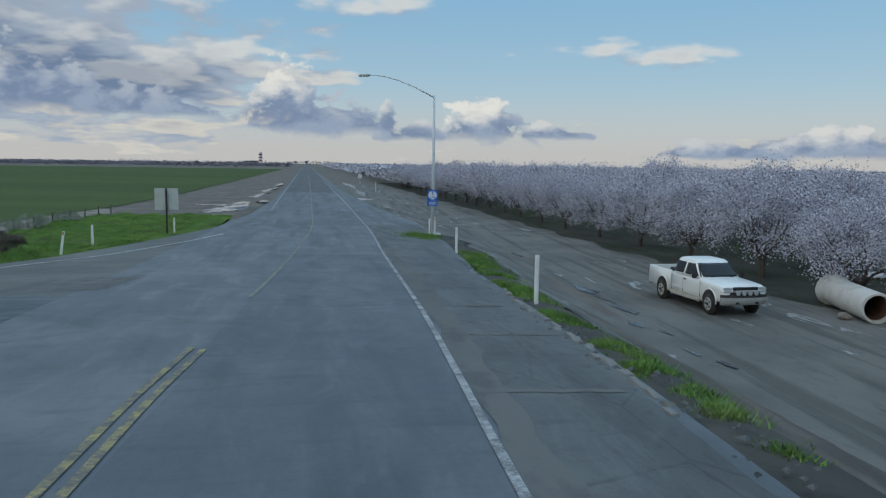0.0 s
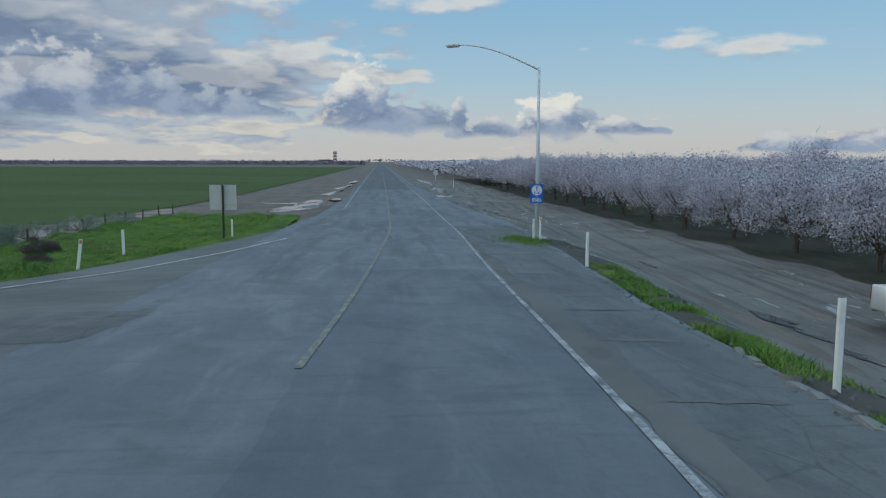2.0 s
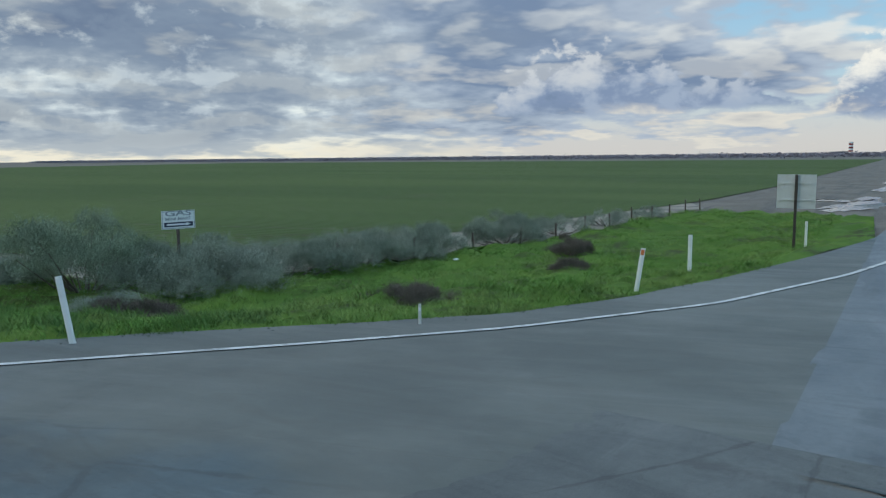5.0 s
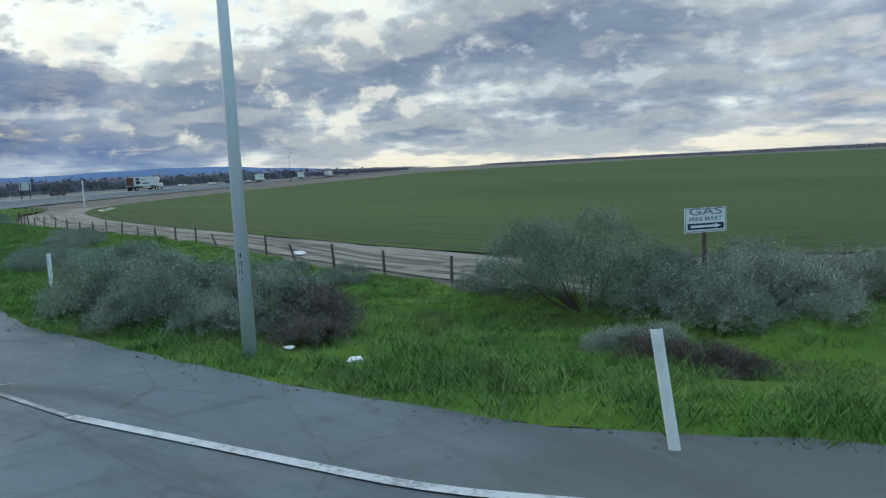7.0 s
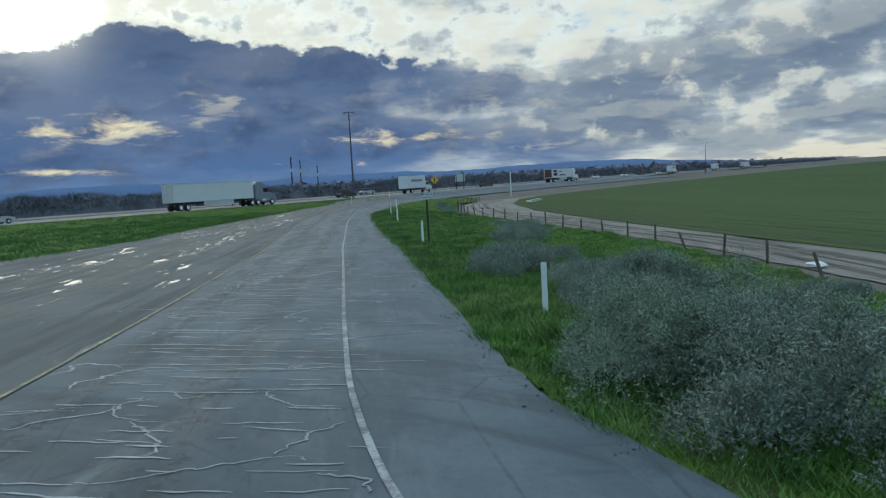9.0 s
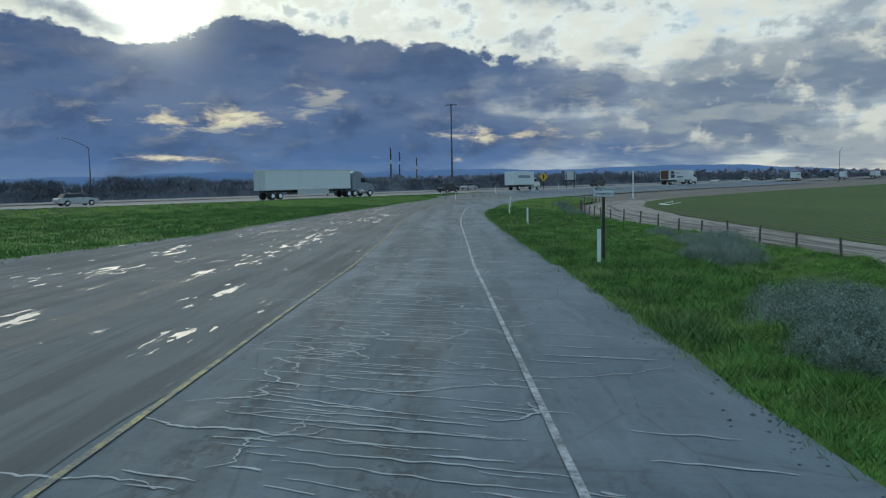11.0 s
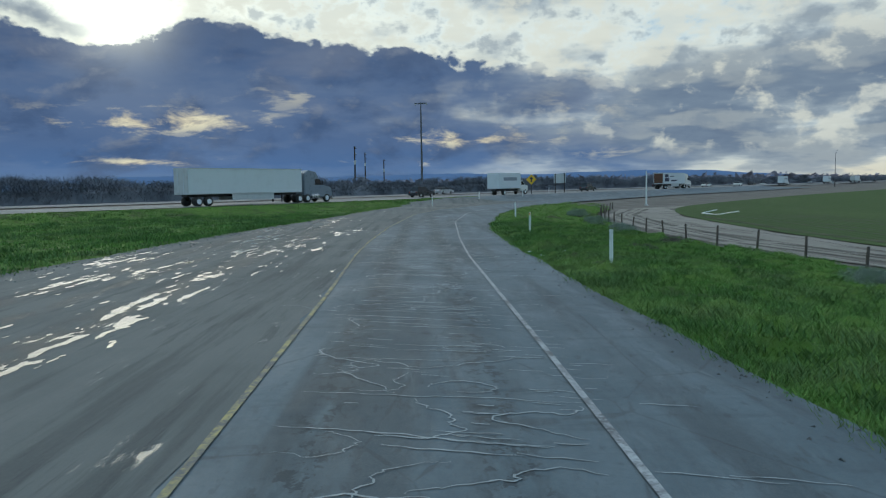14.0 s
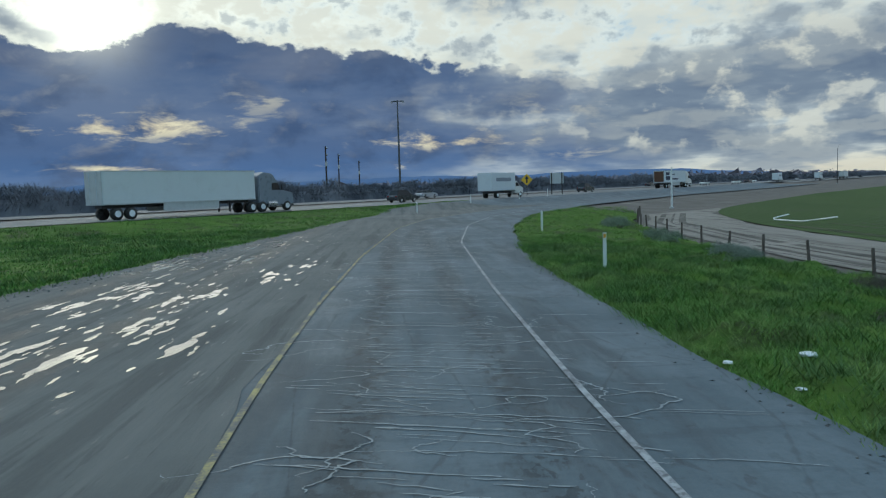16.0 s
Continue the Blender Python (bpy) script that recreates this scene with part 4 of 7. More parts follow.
def dirt_lane():
    """The rutted dirt between the road and the orchard, with the tyre ruts as real hollows."""
    ys = np.r_[np.arange(-10, 60, 0.5), np.arange(60, 200, 2.5)]
    u = np.linspace(0, 1, 70)
    gy = np.repeat(ys[:, None], 70, 1)
    gx = (along(RIGHT, ys) - 0.2)[:, None] * (1 - u) + 23.4 * u
    rut = np.array([noise.noise((a * 0.9, b * 0.05, 2.0)) * 0.8 + noise.noise((a * 2.2, b * 0.4, 6.0)) * 0.35 for a, b in zip(gx.ravel(), gy.ravel())]).reshape(gx.shape)
    z = land(gx, gy) - 0.10 + 0.045 * rut * smooth(0, 0.1, u)[None] - 0.05 * (1 - smooth(0, 0.04, u))[None]
    verts = np.stack([gx, gy, z], -1).reshape(-1, 3)
    faces = [(i * 70 + j, i * 70 + j + 1, i * 70 + j + 71, i * 70 + j + 70) for i in range(len(ys) - 1) for j in range(69)]
    setting("dirt_lane", verts, faces, LANE, "grey rutted dirt lane with pale-sheened wet patches beside the road", "dirt lane")
    fx, fyy = np.linspace(23.0, 78, 40), np.r_[np.arange(-10, 80, 2.0), np.arange(80, 220, 6.0)]
    gx, gy = np.meshgrid(fx, fyy)
    gx = gx + np.where(gx < 23.5, 0.5 * np.sin(gy * 0.7), 0)
    z = land(gx, gy) - 0.075
    verts = np.stack([gx, gy, z], -1).reshape(-1, 3)
    faces = [(i * 40 + j, i * 40 + j + 1, i * 40 + j + 41, i * 40 + j + 40) for i in range(len(fyy) - 1) for j in range(39)]
    setting("orchard_floor", verts, faces, DAMP, "dark damp weedy soil under the orchard", "orchard floor")


dirt_lane()
stripe("road_marking_white", WHITE_RIGHT, 0.11, 0.017, WHITE_LINE, "worn white edge line along the road", 260)
stripe("road_marking_white", WHITE_RAMP[:7], 0.15, 0.017, CLEAN_LINE, "curved white edge line round the corner", 90)
stripe("road_marking_white", WHITE_RAMP[6:], 0.085, 0.017, WHITE_LINE, "curved worn white edge line of the slip road", 260)
stripe("road_marking_white", ((0.1, 84), (0.0, 120), (0.0, 700)), 0.12, 0.017, WHITE_LINE, "faded white edge line along the road", 120)
stripe("road_marking_yellow", YELLOW_RAMP, 0.085, 0.017, YELLOW_LINE, "worn yellow edge line of the slip road", 200)
stripe("road_marking_yellow", YELLOW_ROAD, 0.12, 0.017, WORN_YELLOW, "badly worn yellow centre line", 300)
stripe("road_marking_yellow", ((1.10, 4), (1.48, 15), (1.72, 18.2)), 0.11, 0.017, YELLOW_LINE, "double yellow centre line ending at the junction", 30)
stripe("road_marking_yellow", ((1.34, 4), (1.70, 15), (1.93, 18.0)), 0.11, 0.017, YELLOW_LINE, "double yellow centre line ending at the junction", 30)


def fwy(s, n):
    """A place on the freeway: s metres on from beside the camera's end, n metres across."""
    p = FWY * s + FWY_N * n
    return (p.x, p.y)


fs = np.r_[np.linspace(20, 420, 90), np.linspace(440, 3500, 40)]
for near, far, text in ((-78, -93, "pale concrete freeway lanes beyond the grass"), (-101, -115, "opposite pale concrete freeway lanes")):
    sheet("road_freeway", [fwy(s, near) for s in fs], [fwy(s, far) for s in fs], len(fs), 6, 0.0, FREEWAY, text, "freeway")
for off in (-79.5, -83.4, -87.3, -91.2):
    stripe("road_marking_white", [fwy(s, off) for s in (20, 300, 1500)], 0.16, 0.01, WHITE_LINE, "white freeway lane line", 200, (lambda i: i % 3) if -90 < off < -80 else None)
fy = np.linspace(0, 1, 60)
edge = resample(CROP_EDGE, 160)
outer = np.stack([np.r_[np.linspace(-15, -700, 60), np.linspace(-700, -560, 100)], np.r_[np.linspace(640, 700, 60), np.linspace(690, 300, 100)]], 1)
sheet("field_crop", edge, outer, 160, 40, -0.05, CROP, "wide level field of short green young crop", "field")
sheet("track_dirt", resample(FENCE, 120) + (0, 0.9), CROP_EDGE[2:13], 120, 6, -0.075, TRACK, "pale rutted dirt track beside the field fence", "dirt track", 0.15)
for off, w in ((2.0, 0.45), (3.7, 0.55), (2.9, 0.18)):
    stripe("track_rut", [(x, y + off + 0.25 * math.sin(x * 0.21)) for x, y in FENCE[4:]], w, -0.066, RUT, "darker wheel rut in the dirt track", 200, lambda i: i % 23 in (3, 4))
for off, w in ((1.6, 0.8), (4.6, 0.35), (6.2, 0.3), (9.4, 0.35), (11.0, 0.3), (15.5, 0.4)):
    stripe("field_furrow", [(x + 0.16 * off, y + off) for x, y in CROP_EDGE[4:11]], w, -0.038, FURROW, "bare soil furrow in the young crop", 220, lambda i: (i * 7) % 11 < 3)
verge_in = [(x, float(along(NORTH, x)) + 0.02) for x in np.r_[np.linspace(-2.6, -100, 330), np.linspace(-101, -148, 50)]]
verge_out = [(-3.2, 78), (-10, 81.5), (-14, 80)] + [(x + 0.4, y - 0.2) for x, y in FENCE[1:]]
sheet("verge_grass", verge_in, verge_out, 380, 48, -0.03, TURF, "lush green grass verge beside the slip road", "grass verge", 0.1, "structure", True)
mid_x = np.linspace(-8, -168, 120)
sheet("median_grass", [(x, float(along(SOUTH, x)) - 0.05) for x in mid_x], [(x, (-77 - 0.493 * x) / 0.87) for x in mid_x], 120, 24, -0.03, TURF,
      "rough green grass between the slip road and the freeway", "grass verge", 0.15)

# ------------------------------------------------------------ plants


def blades(name, pos, height, width, lean, per, mat, label, category, seed, kind="stuff", spread=0.12):
    """Many thin three-cornered blades in tufts, as one mesh."""
    rng = np.random.default_rng(seed)
    n = len(pos)
    base = np.repeat(pos, per, 0) + np.c_[rng.normal(0, spread, (n * per, 2)), np.zeros(n * per)]
    h = np.repeat(height, per) * rng.uniform(0.55, 1.15, n * per)
    a = rng.uniform(0, 2 * np.pi, n * per)
    side = np.c_[np.cos(a), np.sin(a), np.zeros(n * per)] * (width * rng.uniform(0.6, 1.4, n * per))[:, None]
    b = rng.uniform(0, 2 * np.pi, n * per)
    tip = base + np.c_[np.cos(b) * h * lean, np.sin(b) * h * lean, h]
    verts = np.stack([base - side, base + side, tip], 1).reshape(-1, 3)
    me = bpy.data.meshes.new(name)
    k = len(verts)
    me.vertices.add(k)
    me.vertices.foreach_set("co", verts.ravel())
    me.loops.add(k)
    me.loops.foreach_set("vertex_index", np.arange(k, dtype=np.int32))
    me.polygons.add(k // 3)
    me.polygons.foreach_set("loop_start", np.arange(0, k, 3, dtype=np.int32))
    me.materials.append(mat)
    me.update(calc_edges=True)
    return tagged(new(name, me), label, category, "", kind)


def bumps(x, y, s):
    return np.array([noise.noise((a * s, b * s, 1.7)) for a, b in zip(x, y)])


def verge_tufts():
    rng = np.random.default_rng(11)
    f = np.array(sorted(FENCE))
    # along the slip road, thinner away from it
    x = np.r_[rng.uniform(-60, -5, 62000), rng.uniform(-105, -60, 34000), rng.uniform(-150, -105, 4000)]
    lo = along(NORTH, x)
    hi = np.where(x < -15.5, np.interp(x, f[:, 0], f[:, 1]) - 0.4, 80.0)
    u = rng.uniform(0, 1, len(x)) ** 1.35
    y = lo + 0.05 + (hi - lo) * u
    keep = y < 82 + x * 0.15
    x, y, u = x[keep], y[keep], u[keep]
    lump = bumps(x, y, 0.45)
    clump = bumps(x, y, 1.1)
    tuft = bumps(x, y, 2.3)
    h = 0.05 + 0.10 * np.clip(lump + 0.2, 0, 1) + 0.18 * np.clip(clump, 0, 1) + 0.16 * np.clip(tuft, 0, 1) + 0.04 * rng.random(len(x))
    pos = np.c_[x, y, land(x, y) - 0.06 + hummock(x, y) * smooth(0, 1.2, y - along(NORTH, x))]
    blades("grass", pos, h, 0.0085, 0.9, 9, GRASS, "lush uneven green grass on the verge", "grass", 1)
    x = np.r_[rng.uniform(-120, -40, 26000), rng.uniform(-170, -120, 3500)]
    lo = (-77 - 0.493 * x) / 0.87
    hi = along(SOUTH, x)
    y = hi - (hi - lo) * rng.uniform(0, 1, len(x)) ** 1.2
    lump = bumps(x, y, 0.3)
    h = 0.10 + 0.18 * np.clip(lump + 0.15, 0, 1)
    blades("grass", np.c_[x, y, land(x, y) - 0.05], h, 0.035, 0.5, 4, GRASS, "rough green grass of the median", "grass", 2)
    y = rng.uniform(8, 40, 6500)
    x = along(RIGHT, y) + 0.12 + np.abs(rng.normal(0, 0.42 + 0.10 * smooth(24, 34, y), len(y)))
    thick = bumps(x, y, 0.42) + 0.6 * bumps(x, y, 1.3)
    keep = thick > 0.02 - 0.30 * np.exp(-((y - 23) / 7) ** 2)
    x, y, thick = x[keep], y[keep], thick[keep]
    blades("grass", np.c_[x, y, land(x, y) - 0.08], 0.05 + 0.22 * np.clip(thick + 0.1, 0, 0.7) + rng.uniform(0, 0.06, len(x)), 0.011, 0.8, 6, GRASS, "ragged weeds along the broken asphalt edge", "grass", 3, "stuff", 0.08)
    y = np.r_[rng.normal(50.5, 1.6, 500)]
    x = 10.3 + rng.normal(0, 0.5, len(y))
    blades("grass", np.c_[x, y, land(x, y) - 0.1], np.full(len(x), 0.22), 0.025, 0.5, 6, GRASS, "weeds round the foot of the street lamp", "grass", 4)
    x, y = rng.uniform(26, 44, 3500), rng.uniform(16, 100, 3500)
    keep = bumps(x, y, 0.12) > 0.05
    x, y = x[keep], y[keep]
    blades("grass", np.c_[x, y, land(x, y) - 0.12], np.full(len(x), 0.14), 0.03, 0.6, 4, GRASS, "sparse weeds between the orchard trees", "grass", 5)
    x = rng.uniform(-118, -42, 650)
    lo, hi = (-77 - 0.493 * x) / 0.87, along(SOUTH, x)
    y = hi - 0.6 - (hi - lo) * rng.uniform(0, 0.9, len(x)) ** 1.3
    blades("weeds", np.c_[x, y, land(x, y) - 0.05], rng.uniform(0.12, 0.34, len(x)), 0.03, 0.7, 50, WEED, "dark green weed clumps in the median grass", "weeds", 7, "stuff", 0.32)
    # dark humps and broad-leaved weeds that break up the verge
    x = rng.uniform(-100, -12, 1300)
    lo = along(NORTH, x)
    y = lo + 0.4 + 8 * rng.uniform(0, 1, len(x)) ** 1.3
    pos = np.c_[x, y, land(x, y) - 0.05 + hummock(x, y)]
    blades("weeds", pos, rng.uniform(0.10, 0.24, len(x)), 0.010, 0.8, 90, WEED, "low dark green weeds in rounded clumps on the verge", "weeds", 6, "stuff", 0.22)


verge_tufts()


def sprays(rng, at, out, per, length, width, spread):
    """Leafy sprays: small three-cornered leaves set along short twigs."""
    n = len(at)
    k = n * per
    o = np.repeat(out, per, 0)
    u = rng.uniform(0.0, 1.0, k)[:, None]
    p = np.repeat(at, per, 0) + o * u * np.repeat(length, per)[:, None] + rng.normal(0, spread, (k, 3)) * (0.35 + 0.65 * u)
    d = o + rng.normal(0, 0.75, (k, 3))
    d /= np.linalg.norm(d, axis=1)[:, None]
    side = np.cross(d, rng.normal(size=(k, 3)))
    side /= np.maximum(np.linalg.norm(side, axis=1), 1e-6)[:, None]
    w = (width * rng.uniform(0.6, 1.4, k))[:, None]
    return np.stack([p - side * w, p + side * w, p + d * w * rng.uniform(3.0, 6.5, (k, 1))], 1).reshape(-1, 3)


def bush(name, x, y, rx, ry, h, mat, label, seed, count, lobes):
    """A shrub: stems from the ground, rounded lobes of leafy sprays with dark hollows between, and bare twigs standing out."""
    rng = np.random.default_rng(seed)
    holder = thing(name, label, "bush", "bushes", Matrix.Translation(on(x, y, -0.12)))
    r0 = np.sqrt(rng.uniform(0, 1, lobes)) * 0.95
    a0 = rng.uniform(0, 2 * np.pi, lobes)
    cen = np.c_[r0 * np.cos(a0) * rx, r0 * np.sin(a0) * ry, np.zeros(lobes)]
    rad = rng.uniform(0.20, 0.42, lobes) * min(rx, ry, 1.4 * h)
    cen[:, 2] = np.maximum((h - rad) * np.sqrt(np.maximum(1.05 - r0 ** 2, 0)) * rng.uniform(0.1, 1.0, lobes) ** 0.7, 0.4 * rad)
    for c in cen[::2]:
        bm = bmesh.new()
        mid = c * (0.5, 0.5, 0.55) + (0, 0, -0.1 * h)
        rod(bm, [c * (0.12, 0.12, 0), mid, c], [0.045, 0.03, 0.012], 5, False)
        part("stem", bm, TIMBER, holder)
    per = 14
    n = count // per
    which = rng.choice(lobes, n, p=rad ** 2 / (rad ** 2).sum())
    d = rng.normal(size=(n, 3))
    d[:, 2] = np.where(d[:, 2] < -0.3, -d[:, 2], d[:, 2])
    d /= np.linalg.norm(d, axis=1)[:, None]
    knob = np.array([noise.noise(Vector(v) * 2.2 + Vector((seed, float(k), 0))) for v, k in zip(d, which)])
    at = cen[which] + d * (rad[which] * (0.80 + 0.62 * knob) * rng.uniform(0.55, 1.05, n) ** 0.5)[:, None] * (1, 1, 0.85)
    at[:, 2] = np.maximum(at[:, 2], rng.uniform(0.02, 0.2, n))
    out = d + rng.normal(0, 0.30, (n, 3)) + (0, 0, 0.45)
    out /= np.linalg.norm(out, axis=1)[:, None]
    leaf = 0.0070 * (0.75 + 0.25 * min(h, 2.0))
    verts = sprays(rng, at, out, per, rng.uniform(0.10, 0.24, n) * (0.6 + 0.25 * h), leaf, 0.035 + 0.012 * h)
    # bare twig ends that fray the outline
    m = n // 3
    pick = rng.integers(0, n, m)
    side = np.cross(out[pick], rng.normal(size=(m, 3)))
    side *= 0.0035 / np.maximum(np.linalg.norm(side, axis=1), 1e-6)[:, None]
    tip = at[pick] + (out[pick] + rng.normal(0, 0.35, (m, 3))) * rng.uniform(0.12, 0.38, (m, 1)) * (0.6 + 0.25 * h)
    verts = np.r_[verts, np.stack([at[pick] - side, at[pick] + side, tip], 1).reshape(-1, 3)]
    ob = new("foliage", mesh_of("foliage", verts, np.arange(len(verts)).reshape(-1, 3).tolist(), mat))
    ob.parent = holder
    tagged(ob, kind="stuff")
    return holder


HEDGE = (  # x, y, half width across x and y, height, kind
    (-23.4, 37.4, 2.9, 2.3, 3.0, 1), (-21.0, 39.3, 2.6, 2.2, 2.1, 0), (-20.0, 42.6, 2.1, 2.5, 1.8, 0), (-19.3, 46.2, 1.9, 2.6, 1.7, 0),
    (-18.9, 49.8, 1.7, 2.2, 1.65, 0), (-18.2, 56.2, 1.7, 2.9, 1.75, 0), (-17.6, 61.5, 1.4, 2.4, 1.3, 0), (-17.0, 67.5, 1.3, 2.6, 1.2, 0),
    (-16.4, 74, 1.2, 2.6, 1.0, 0), (-27.2, 37.2, 1.3, 1.1, 1.3, 0), (-18.6, 34.9, 1.3, 0.8, 0.8, 0))
CORNER = (  # the clumps in the grass of the junction
    (-16.9, 34.2, 1.2, 0.8, 0.75, 2), (-10.9, 37.2, 1.3, 0.6, 0.5, 2), (-13.7, 53.2, 0.85, 0.85, 1.05, 2), (-11.9, 48.6, 0.7, 0.6, 0.6, 2), (-26.6, 26.9, 1.9, 1.6, 1.85, 1), (-24.6, 27.9, 2.0, 1.6, 1.85, 0),
    (-22.6, 29.0, 1.6, 1.3, 1.5, 0), (-21.6, 29.6, 1.1, 0.9, 1.15, 2), (-31.8, 27.6, 2.4, 1.5, 1.6, 0), (-35.0, 27.0, 2.0, 1.3, 1.25, 0))
RAMPSIDE = (  # along the slip road
    (-41.0, 25.3, 2.2, 1.4, 1.15, 0), (-44.5, 25.7, 1.8, 1.2, 1.05, 1), (-48, 27.6, 1.3, 1.0, 0.7, 0), (-58.6, 26.6, 2.4, 1.3, 1.1, 0),
    (-63.5, 27.6, 2.4, 1.3, 1.25, 0), (-67.6, 27.2, 2.0, 1.2, 1.0, 0), (-74.6, 26.2, 1.8, 0.9, 0.6, 0), (-37, 33.5, 1.2, 0.8, 0.7, 0),
    (-33, 34.6, 1.0, 0.8, 0.8, 0), (-98, 21.5, 2.2, 0.9, 0.8, 0), (-108, 20.8, 2.5, 0.9, 0.8, 1), (-120, 20.2, 2.5, 0.9, 0.9, 1),
    (-89, 23.0, 1.6, 0.8, 0.5, 2), (-83.0, 20.5, 1.0, 0.7, 0.4, 2))
KINDS = (("saltbush", SAGE, "dusty grey twiggy saltbush beside the fence"), ("saltbush", SAGE_GREEN, "grey-green dense saltbush at the roadside"),
         ("tumbleweed", DEAD, "dark brown dried tumbleweed in the grass"))
for i, (bx, by, rx, ry, bh, kind) in enumerate(HEDGE + CORNER + RAMPSIDE):
    bush(KINDS[kind][0], bx, by, rx, ry, bh, KINDS[kind][1], KINDS[kind][2], 40 + i, int((16000 + 24000 * min(rx * bh, 4)) * (1.0 if by < 60 and bx > -60 else 0.4)), 34 if rx > 1.4 else 18)


def almond(seed, blossoms, size, twigs):
    """One almond tree in bloom: trunk, limbs and a loose crown."""
    rng = np.random.default_rng(seed)
    holder = thing("almond_tree", "almond tree in pale pink bloom on a short dark trunk", "tree", "orchard trees")
    bm = bmesh.new()
    fork = Vector((rng.normal(0, 0.05), rng.normal(0, 0.05), 0.75))
    rod(bm, [(0, 0, -0.2), (0, 0, 0.4), fork], [0.17, 0.14, 0.13], 8)
    part("trunk", bm, BARK, holder)
    tips = []
    for k in range(6):
        bm = bmesh.new()
        a = 2 * math.pi * (k + rng.uniform(-0.25, 0.25)) / 6
        reach, top = rng.uniform(1.2, 1.9), rng.uniform(2.8, 4.1)
        p1 = fork + Vector((math.cos(a) * 0.5, math.sin(a) * 0.5, 0.7))
        p2 = Vector((math.cos(a) * reach * 0.8, math.sin(a) * reach * 0.8, top * 0.68))
        p3 = Vector((math.cos(a) * reach * 1.25, math.sin(a) * reach * 1.25, top))
        rod(bm, [fork, p1, p2, p3], [0.085, 0.065, 0.04, 0.012], 6, False)
        tips += [p2, p3]
        for j in range(4):
            b = a + rng.normal(0, 0.6)
            s = p1.lerp(p2, rng.uniform(0.2, 1.0))
            e = s + Vector((math.cos(b) * rng.uniform(0.6, 1.3), math.sin(b) * rng.uniform(0.6, 1.3), rng.uniform(-0.5, 1.4)))
            rod(bm, [s, s.lerp(e, 0.5) + Vector((0, 0, 0.12)), e], [0.03, 0.02, 0.006], 5, False)
            tips.append(e)
        part("limb", bm, BARK, holder)
    tip = np.array(tips)
    # blossom sits in knots along the outer wood, with hollows between
    knots = 150
    d = rng.normal(size=(knots, 3))
    d[:, 2] = np.where(d[:, 2] < -0.45, -d[:, 2], d[:, 2])
    d /= np.linalg.norm(d, axis=1)[:, None]
    bulge = 1 + 0.30 * np.array([noise.noise(Vector(v) * 2.0 + Vector((seed, 0, 0))) for v in d])
    hub = d * (2.85, 2.85, 2.05) * (rng.uniform(0.50, 1.0, knots) ** 0.6 * bulge)[:, None] + (0, 0, 2.65)
    hub = np.r_[hub, tip]
    n = blossoms
    which = rng.integers(0, len(hub), n)
    size_of = rng.uniform(0.20, 0.44, len(hub))
    p = hub[which] + rng.normal(0, 1.0, (n, 3)) * size_of[which][:, None] * (1, 1, 0.75)
    p[:, 2] = np.maximum(p[:, 2], 0.75 + rng.random(n) * 0.6)
    u = rng.normal(size=(n, 3))
    u /= np.linalg.norm(u, axis=1)[:, None]
    w = np.cross(u, rng.normal(size=(n, 3)))
    w /= np.linalg.norm(w, axis=1)[:, None]
    s = (size * rng.uniform(0.5, 1.25, n))[:, None]
    verts = np.stack([p - u * s, p + w * s * 0.8 + u * s * 0.3, p - w * s * 0.7 + u * s * 0.6], 1).reshape(-1, 3)
    ob = new("crown", mesh_of("crown", verts, np.arange(3 * n).reshape(-1, 3).tolist(), BLOOM))
    ob.parent = holder
    tagged(ob, "loose crown of pale pink-white blossom", kind="stuff")
    n = twigs
    p = hub[rng.integers(0, len(hub), n)] + rng.normal(0, 0.25, (n, 3))
    out = rng.normal(0, 0.5, (n, 3)) + (p - (0, 0, 2.4)) * 0.4 + (0, 0, 0.5)
    out /= np.linalg.norm(out, axis=1)[:, None]
    side = np.cross(out, rng.normal(size=(n, 3)))
    side *= 0.012 / np.linalg.norm(side, axis=1)[:, None]
    verts = np.stack([p - side, p + side, p + out * rng.uniform(0.25, 0.7, (n, 1))], 1).reshape(-1, 3)
    ob = new("brushwood", mesh_of("brushwood", verts, np.arange(3 * n).reshape(-1, 3).tolist(), BARK))
    ob.parent = holder
    tagged(ob, kind="stuff")
    return holder


def orchard():
    rng = random.Random(5)
    near = [almond(70 + k, 31000, 0.050, 160) for k in range(4)]
    mid = [almond(80 + k, 11500, 0.080, 80) for k in range(3)]
    first = set()
    for col in range(5):
        for row in range(24):
            x = 25.2 + 6.6 * col + rng.uniform(-0.25, 0.25)
            y = 17.6 + 7.0 * row + (3.5 if col % 2 else 0) + rng.uniform(-0.3, 0.3)
            if col > 3 and row > 15:
                continue
            far = math.hypot(x - 4, y - 5) > 75 or col > 2
            src = rng.choice(mid if far else near)
            k = rng.uniform(0.88, 1.14)
            m = Matrix.Translation(on(x, y, -0.12)) @ pose(0, 0, 0, 0, 0, rng.uniform(0, 360))
            if src not in first:
                first.add(src)
                src.matrix_world = m
                src.scale = (k, k, k)
                continue
            ob = copy_thing(src, m)
            ob.scale = (k, k, k * rng.uniform(0.95, 1.08))
    for src in near + mid:
        if src not in first:
            src.matrix_world = Matrix.Translation(on(25.2, 10.0, -0.12))


orchard()


